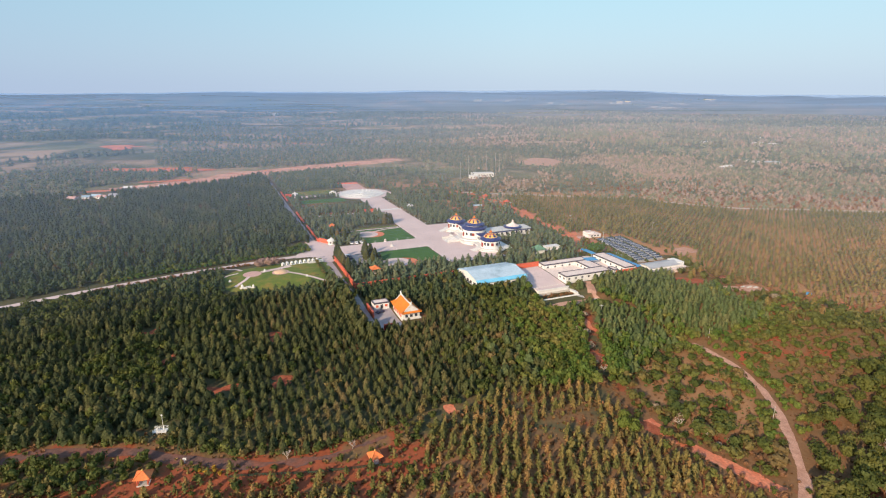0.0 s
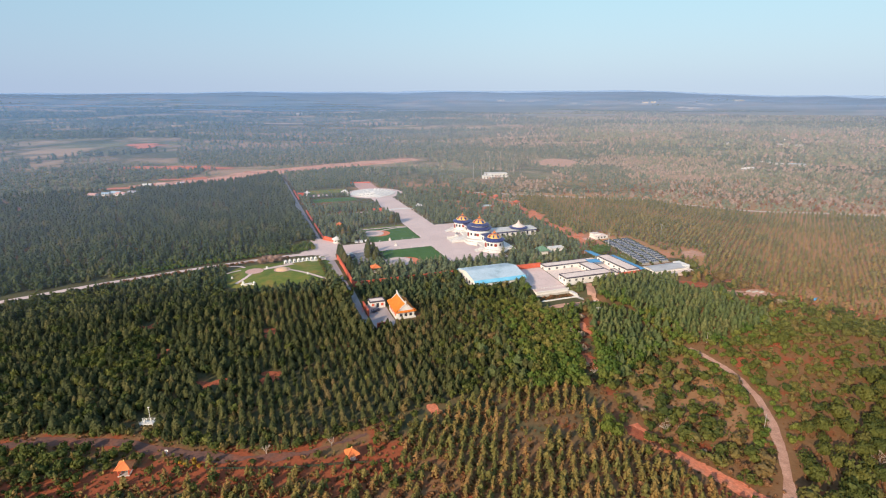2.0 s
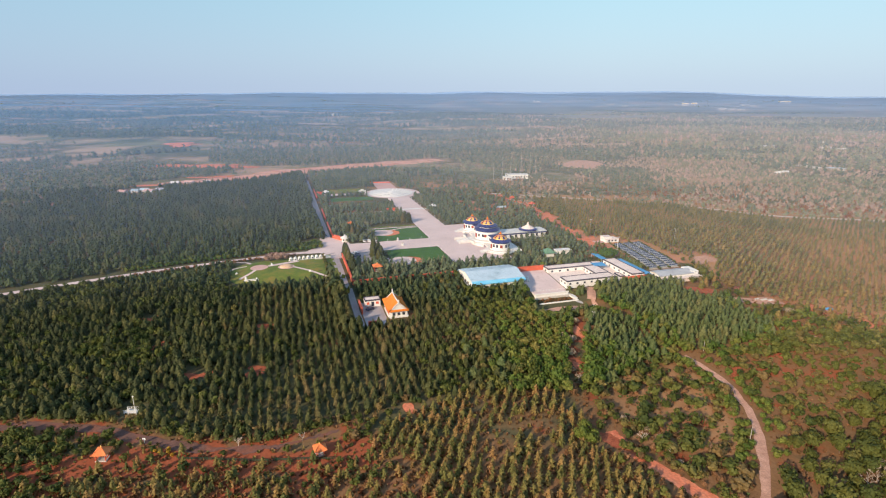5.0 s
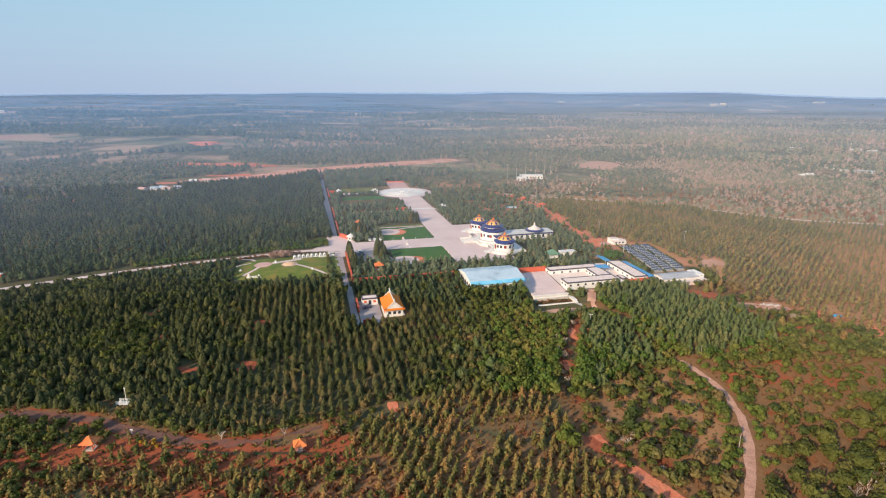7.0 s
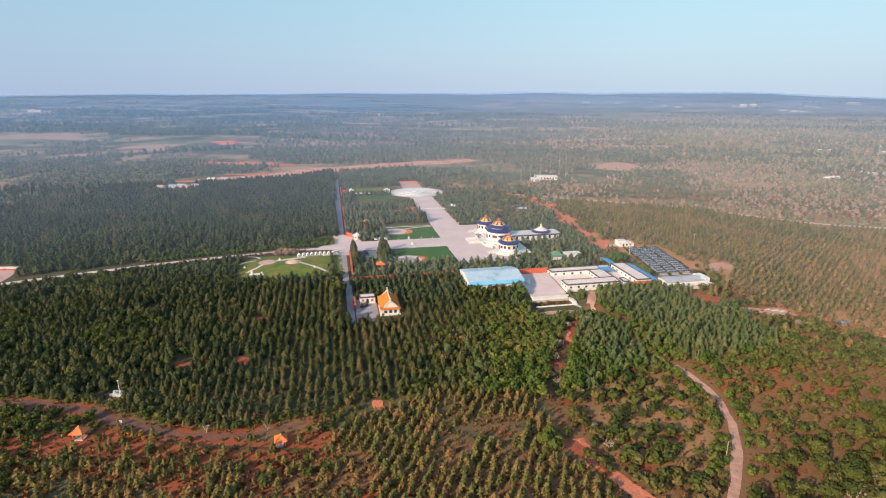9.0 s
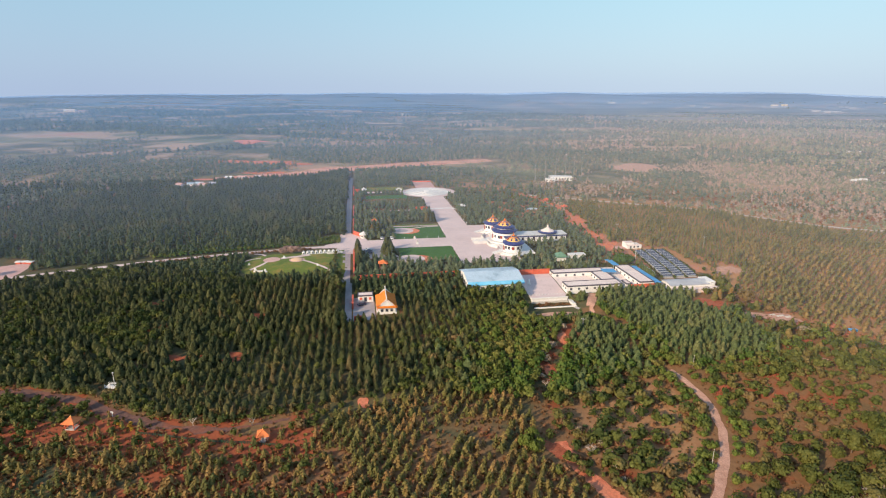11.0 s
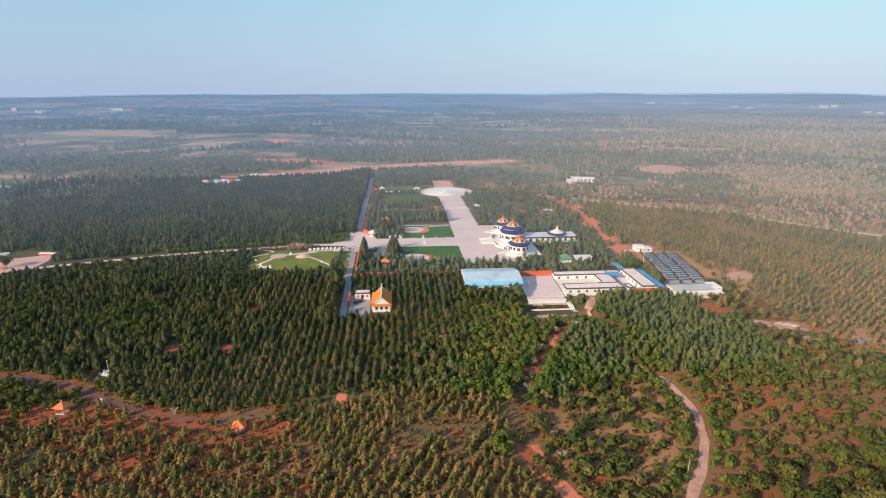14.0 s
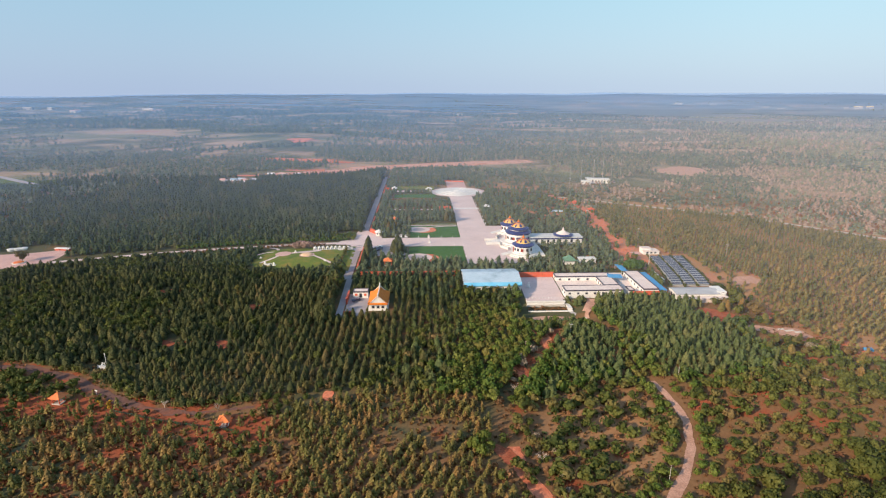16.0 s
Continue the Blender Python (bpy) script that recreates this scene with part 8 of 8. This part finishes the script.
# ---- masts, poles and small things near the lane ----
def pole(x_, y_, h_, label, arm=True):
    t_ = thing("utility_pole", label, "pole", pose(x_, y_, gz(x_, y_)), "utility poles")
    part("shaft", lathe([(0.11, -0.4), (0.07, h_)], 8), m_concrete, t_)
    if arm:
        part("crossarm", box(-0.9, 0.9, -0.06, 0.06, h_ - 0.7, h_ - 0.55), m_steel, t_)
        for sx in (-0.8, 0, 0.8):
            part("insulator", lathe([(0.07, h_ - 0.55), (0.09, h_ - 0.4), (0, h_ - 0.25)], 8, 0, None, sx, 0), m_white, t_)


for x_, y_, h_ in ((117.0, 172.5, 5.5), (120.5, 231, 5), (152, 392, 9), (98.5, 420, 8), (58, 470, 8), (88, 505, 8), (76.5, 250, 6), (112, 128, 6)):
    pole(x_, y_, h_, "thin concrete utility pole beside a track", y_ > 240)
for x_, y_, h_ in ((30, 655, 26), (52, 668, 30), (62, 660, 28), (70, 690, 24), (40, 690, 22), (20, 640, 20)):
    t_ = thing("far_mast", "tall thin steel mast among far pines", "mast", pose(x_, y_, gz(x_, y_)), "far masts")
    part("shaft", lathe([(0.2, -0.4), (0.1, h_)], 6), m_concrete, t_)
    part("head", box(-0.3, 0.3, -0.15, 0.15, h_ - 0.9, h_ - 0.1), m_grey, t_)
t_ = thing("lamp_pole", "tall pale lamp pole beside the solar tables", "pole", park(106, -24))
part("shaft", lathe([(0.18, -0.4), (0.11, 10)], 8), m_stone, t_)
part("head", box(-1.0, 1.0, -0.2, 0.2, 9.8, 10.1, 0.05), m_steel, t_)

mx, my = -91.5, 156.5
station = thing("weather_station", "white fenced platform with a tall thin mast", "platform", pose(mx, my, gz(mx, my) - 0.3, 0, 0, 6) @ Matrix.Scale(0.78, 4))
part("deck", box(-2.8, 2.8, -1.5, 1.5, 0.9, 1.15, 0.03), m_stone, station)
for sx in (-2.6, -0.9, 0.9, 2.6):
    for sy in (-1.4, 1.4):
        part("post", box(sx - 0.07, sx + 0.07, sy - 0.07, sy + 0.07, -0.5, 2.3), m_white, station)
for sy in (-1.4, 1.4):
    for z_ in (1.7, 2.25):
        part("rail", box(-2.7, 2.7, sy - 0.05, sy + 0.05, z_, z_ + 0.1), m_white, station)
part("instrument_box", box(-1.5, -0.8, -0.4, 0.4, 1.15, 2.2, 0.05), m_white, station)
part("mast", lathe([(0.13, 0), (0.09, 8.2)], 8, 0, None, 1.2, 0.4), m_white, station)
part("mast_head", box(0.8, 1.6, 0.3, 0.5, 7.9, 8.3, 0.04), m_white, station)

hut = thing("field_hut", "small hut with a pinkish tiled roof in the scrub", "hut", pose(172.5, 246, gz(172.5, 246), 0, 0, -35) @ Matrix.Scale(0.52, 4))
part("wall", box(-2.6, 2.6, -1.6, 1.6, -0.8, 2.0), m_concrete, hut)
for sgn in (-1, 1):
    part("roof_slope", sheet([(-2.9, sgn * 2.0, 1.9), (2.9, sgn * 2.0, 1.9), (2.9, 0, 2.9), (-2.9, 0, 2.9)][::sgn], 0.12), m_track, hut)
tarp = thing("blue_tarpaulin", "bright blue tarpaulin over a stack", "tarpaulin", pose(195.7, 279.7, gz(195.7, 279.7), 0, 0, 15) @ Matrix.Scale(0.7, 4))
part("cover", box(-2.6, 2.6, -1.5, 1.5, -0.3, 1.4, 0.4), m_blue, tarp)
rub = thing("rubble_heap", "low heap of pale rubble on bare soil", "rubble", pose(168, 287, gz(168, 287)))
for k in range(7):
    part("lump", lathe([(0.9, -0.2), (0.8, 0.3), (0.3, 0.6), (0, 0.65)], 7, k, None, 1.3 * k - 4, 0.8 * math.sin(k * 2.1)), m_concrete, rub)


# a low green fence along the ditch, in short bays
fence_line = smooth_line([(-62, 135.4), (-50, 136.3), (-37, 137.2), (-26, 139), (-15, 140.6)], 17)
for a_, b_ in zip(fence_line, fence_line[1:]):
    dx, dy = b_ - a_
    L_ = math.hypot(dx, dy)
    t_ = thing("low_fence", "low dark green fence on red soil", "fence", pose(a_[0], a_[1], gz(*a_), 0, 0, math.degrees(math.atan2(dy, dx))), "low green fence")
    for z_ in (0.35, 0.75):
        part("rail", box(0, L_, -0.05, 0.05, z_, z_ + 0.12), m_green_paint, t_)
    for q in range(3):
        part("post", box(q * L_ / 3 - 0.06, q * L_ / 3 + 0.06, -0.06, 0.06, -0.3, 0.95), m_green_paint, t_)
yellow = None
for k, (x_, y_) in enumerate(((-69, 136.8), (-66.5, 137.6), (-64.5, 136.6), (-71, 138), (-67.5, 139))):
    m_ = pose(x_, y_, gz(x_, y_) - 0.15, 0, 0, 70 * k) @ Matrix.Diagonal((1.9, 1.9, 1.7, 1))
    if yellow is None:
        yellow = tree_thing("yellow_bush", "round yellow-leaved bush beside the pavilion", BROAD_NEAR[3], m_yellow, 1.0, 1.0)
        tagged(yellow, category="bush", group="yellow bushes")
        yellow.matrix_world = m_
    else:
        copy_thing(yellow, pose(0, 0, 0)).matrix_basis = m_
t_ = thing("lane_sign", "small white post sign beside the lane", "sign", pose(-77, 141.5, gz(-77, 141.5)))
part("post", box(-0.09, 0.09, -0.09, 0.09, -0.3, 1.6), m_white, t_)
part("board", box(-0.5, 0.5, -0.06, 0.06, 1.2, 1.9, 0.02), m_white, t_)


# ---- far houses ----
def far_house(x_, y_, w_, d_, h_, wall, roof, turn, label, pitched=True):
    t_ = thing("far_house", label, "house", pose(x_, y_, gz(x_, y_), 0, 0, turn))
    part("wall", box(-w_, w_, -d_, d_, -2, h_), wall, t_)
    if pitched:
        for sgn in (-1, 1):
            part("roof_slope", sheet([(-w_ - 0.4, sgn * (d_ + 0.5), h_ - 0.2), (w_ + 0.4, sgn * (d_ + 0.5), h_ - 0.2), (w_ + 0.4, 0, h_ + d_ * 0.45), (-w_ - 0.4, 0, h_ + d_ * 0.45)][::sgn], 0.2), roof, t_)
    else:
        part("roof", box(-w_ - 0.3, w_ + 0.3, -d_ - 0.3, d_ + 0.3, h_, h_ + 0.3), roof, t_)
    for k in range(max(2, int(w_ / 1.6))):
        q = -w_ + (k + 0.5) * 2 * w_ / max(2, int(w_ / 1.6))
        part("window", box(q - 0.6, q + 0.6, -d_ - 0.06, -d_ + 0.02, h_ * 0.35, h_ * 0.75), m_dark, t_)


VILLAGE = [(-352, 521, 5, 2.6, m_concrete, m_pink), (-343, 527, 4, 2.5, m_white, m_blue_roof), (-336, 532, 5, 2.8, m_concrete, m_blue_roof), (-328, 528, 6, 2.6, m_white, m_pink), (-322, 536, 4, 2.6, m_white, m_grey),
           (-331, 579, 5, 2.5, m_concrete, m_stone), (-318, 585, 6, 2.5, m_concrete, m_pink), (-300, 590, 4, 2.5, m_white, m_stone)]
for x_, y_, w_, d_, wl_m, rf in VILLAGE:
    far_house(x_, y_, w_ * 0.8, d_, 1.9, wl_m, rf, random.uniform(-15, 15), "small white house with a coloured roof in the village")
far_house(47, 664, 13, 5, 4.5, m_white, m_stone, 8, "long white building among far pines", False)
far_house(36, 650, 5, 4, 3.5, m_white, m_stone, 8, "white outbuilding among far pines", False)
for x_, y_ in ((395, 779), (388, 774), (402, 783), (444, 837), (456, 838)):
    far_house(x_, y_, random.uniform(2.4, 4), 2.4, 2.0, m_concrete, m_stone, random.uniform(-20, 20), "white farm building on the plain")
planter = thing("round_planter", "round planter of orange-red flowers on the paved square", "planter", pose(-249, 228, gz(-249, 228) + 0.1))
part("rim", lathe([(3.5, -0.2), (3.5, 0.45), (3.1, 0.45), (3.1, 0.2)], 28), m_stone, planter)
part("flowers", lathe([(3.1, 0.15), (2.9, 0.5), (1.9, 0.9), (0, 1.1)], 28), m_tent, planter, "orange-red flowers")
m_ = pose(-249, 230.5, gz(-249, 230.5) + 0.2) @ Matrix.Diagonal((8.5, 8.5, 8.0, 1))
tree_thing("planter_tree", "dark leafy tree standing beside the round planter", BROAD_BIG[0], m_pine, 1.0, 1.0).matrix_world = m_
for x_, y_ in ((-281, 244.3), (-278.2, 246.8), (-276.2, 249)):
    t_ = thing("white_tent", "small white tent at the paved square's edge", "tent", pose(x_, y_, gz(x_, y_)), "white tents")
    part("wall", lathe([(2.0, -0.2), (2.0, 1.0)], 14), m_white, t_)
    part("roof", lathe([(2.4, 0.95), (2.3, 1.15), (0.6, 1.55), (0, 1.65)], 14), m_stone, t_)
for x_, y_ in ((-254, 256), (-250.5, 257.2), (-247, 257.6)):
    t_ = thing("small_stall", "small white-roofed stall with red sides", "stall", pose(x_, y_, gz(x_, y_), 0, 0, 20), "stalls on the square")
    part("wall", box(-1.3, 1.3, -1.0, 1.0, -0.2, 1.1), m_redwall, t_)
    part("roof", box(-1.7, 1.7, -1.4, 1.4, 1.1, 1.6, 0.15), m_white, t_)
for x_, y_, w_, h_ in ((945, 3080, 26, 12), (985, 3068, 20, 15), (905, 3095, 14, 7), (985, 2828, 34, 6), (1020, 2768, 26, 6), (1045, 2724, 22, 6), (1068, 2683, 26, 7), (1216, 3027, 26, 9), (1250, 3010, 18, 6), (593, 3170, 20, 8), (641, 3062, 26, 6), (205, 3412, 36, 9), (377, 3375, 24, 7),
                       (-2155, 2072, 60, 9), (-2580, 1800, 40, 10), (-2490, 1840, 30, 10), (-2270, 1784, 45, 10), (-2300, 1830, 24, 10), (-669, 2282, 18, 7), (1480, 3200, 50, 9)):
    far_house(x_, y_, w_ * 0.6, 7, h_, m_concrete, m_redwall if -2310 < x_ < -2200 else m_stone, random.uniform(-12, 12), "distant white building on the plain", False)
for x_, y_, w_, rf in ((460, 821, 4, m_stone), (476, 816, 5, m_blue_roof), (487, 812, 3.5, m_blue_roof), (606, 1087, 9, m_stone), (624, 1070, 9, m_stone), (509, 1090, 11, m_stone)):
    far_house(x_, y_, w_, 3.5, 3, m_concrete, rf, random.uniform(-12, 12), "white farm building across the plain", False)
t_ = thing("far_mast", "tall thin steel mast beside far farm buildings", "mast", pose(471, 838, gz(471, 838)), "far masts")
part("shaft", lathe([(0.3, -0.4), (0.16, 36)], 6), m_concrete, t_)
part("head", box(-0.8, 0.8, -0.2, 0.2, 34.5, 35.6), m_steel, t_)
for x_, y_, m_, l_ in ((41, 527, 0, "orange-roofed pavilion by the red path"), (58, 500, 20, "orange-roofed pavilion by the red path")):
    pavilion(pose(x_, y_, gz(x_, y_), 0, 0, 20 + m_), l_, 2.1, 2.6, "path pavilions", m_redwall)
t_ = thing("blue_pond_cover", "flat blue sheet cover by the red path", "cover", pose(30, 492, gz(30, 492), 0, 0, 20))
part("sheet", box(-5, 5, -1.6, 1.6, 0.1, 1.2, 0.1), m_blue_roof, t_)


# ---- haze over the far plain: a tinted see-through sheet ----
def mist():
    m = bpy.data.materials.new("mist")
    m.use_nodes = True
    nt, ln = m.node_tree.nodes, m.node_tree.links
    nt.remove(nt["Principled BSDF"])
    at = nt.new("ShaderNodeAttribute")
    at.attribute_name = "veil"
    geo = nt.new("ShaderNodeNewGeometry")
    mp = nt.new("ShaderNodeMapping")
    mp.inputs["Scale"].default_value = (0.0016, 0.0045, 0.01)
    tx = nt.new("ShaderNodeTexNoise")
    tx.inputs["Scale"].default_value = 1.0
    ln.new(geo.outputs["Position"], mp.inputs[0])
    ln.new(mp.outputs[0], tx.inputs["Vector"])
    mr = nt.new("ShaderNodeMapRange")
    mr.inputs[1].default_value, mr.inputs[2].default_value, mr.inputs[3].default_value, mr.inputs[4].default_value = 0.3, 0.7, 0.88, 1.1
    ln.new(tx.outputs["Fac"], mr.inputs[0])
    mu = nt.new("ShaderNodeMath")
    mu.operation, mu.use_clamp = "MULTIPLY", True
    ln.new(at.outputs["Fac"], mu.inputs[0])
    ln.new(mr.outputs[0], mu.inputs[1])
    df, tr, mx_ = nt.new("ShaderNodeBsdfDiffuse"), nt.new("ShaderNodeBsdfTransparent"), nt.new("ShaderNodeMixShader")
    # haze tint painted on the sheet, bluer where it is denser
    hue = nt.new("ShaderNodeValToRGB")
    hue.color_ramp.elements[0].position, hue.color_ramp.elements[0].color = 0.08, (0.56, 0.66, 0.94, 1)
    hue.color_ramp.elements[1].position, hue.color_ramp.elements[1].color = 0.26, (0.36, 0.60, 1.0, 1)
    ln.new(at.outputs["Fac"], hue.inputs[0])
    # paler, warmer haze tint painted in towards the right
    warm_haze = nt.new("ShaderNodeAttribute")
    warm_haze.attribute_name = "warm_haze"
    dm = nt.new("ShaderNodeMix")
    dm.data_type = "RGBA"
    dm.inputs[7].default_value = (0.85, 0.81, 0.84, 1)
    ln.new(warm_haze.outputs["Fac"], dm.inputs[0])
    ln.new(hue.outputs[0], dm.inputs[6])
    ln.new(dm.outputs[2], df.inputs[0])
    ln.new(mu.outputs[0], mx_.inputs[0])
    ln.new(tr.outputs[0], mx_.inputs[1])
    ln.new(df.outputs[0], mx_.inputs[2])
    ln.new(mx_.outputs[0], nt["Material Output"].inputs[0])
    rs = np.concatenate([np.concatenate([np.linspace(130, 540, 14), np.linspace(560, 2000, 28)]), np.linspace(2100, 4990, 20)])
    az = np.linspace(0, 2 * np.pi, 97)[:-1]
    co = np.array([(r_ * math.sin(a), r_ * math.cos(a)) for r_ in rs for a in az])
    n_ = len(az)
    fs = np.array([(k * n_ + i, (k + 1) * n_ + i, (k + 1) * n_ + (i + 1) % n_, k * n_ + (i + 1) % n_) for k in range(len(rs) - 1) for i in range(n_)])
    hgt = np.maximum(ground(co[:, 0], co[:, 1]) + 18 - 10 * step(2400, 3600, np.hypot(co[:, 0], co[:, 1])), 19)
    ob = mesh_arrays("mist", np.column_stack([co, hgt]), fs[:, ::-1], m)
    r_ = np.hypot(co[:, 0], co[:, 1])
    # opacity rises with distance to imitate aerial haze, weaker on the left
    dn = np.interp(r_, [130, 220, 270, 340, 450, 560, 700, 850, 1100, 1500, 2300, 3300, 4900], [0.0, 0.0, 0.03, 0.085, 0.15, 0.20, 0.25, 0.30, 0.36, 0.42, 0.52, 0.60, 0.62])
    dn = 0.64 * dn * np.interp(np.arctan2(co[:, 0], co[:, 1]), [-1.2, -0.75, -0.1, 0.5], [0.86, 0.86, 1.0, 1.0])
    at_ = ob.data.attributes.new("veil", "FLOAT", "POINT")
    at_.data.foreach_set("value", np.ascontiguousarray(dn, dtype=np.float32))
    at_ = ob.data.attributes.new("warm_haze", "FLOAT", "POINT")
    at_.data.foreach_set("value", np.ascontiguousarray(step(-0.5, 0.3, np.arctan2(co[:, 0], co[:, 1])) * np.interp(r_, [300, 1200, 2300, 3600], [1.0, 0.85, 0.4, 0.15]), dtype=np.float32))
    return tagged(ob, "thin tinted see-through sheet standing in for haze over the plain", "mist", "", "stuff")


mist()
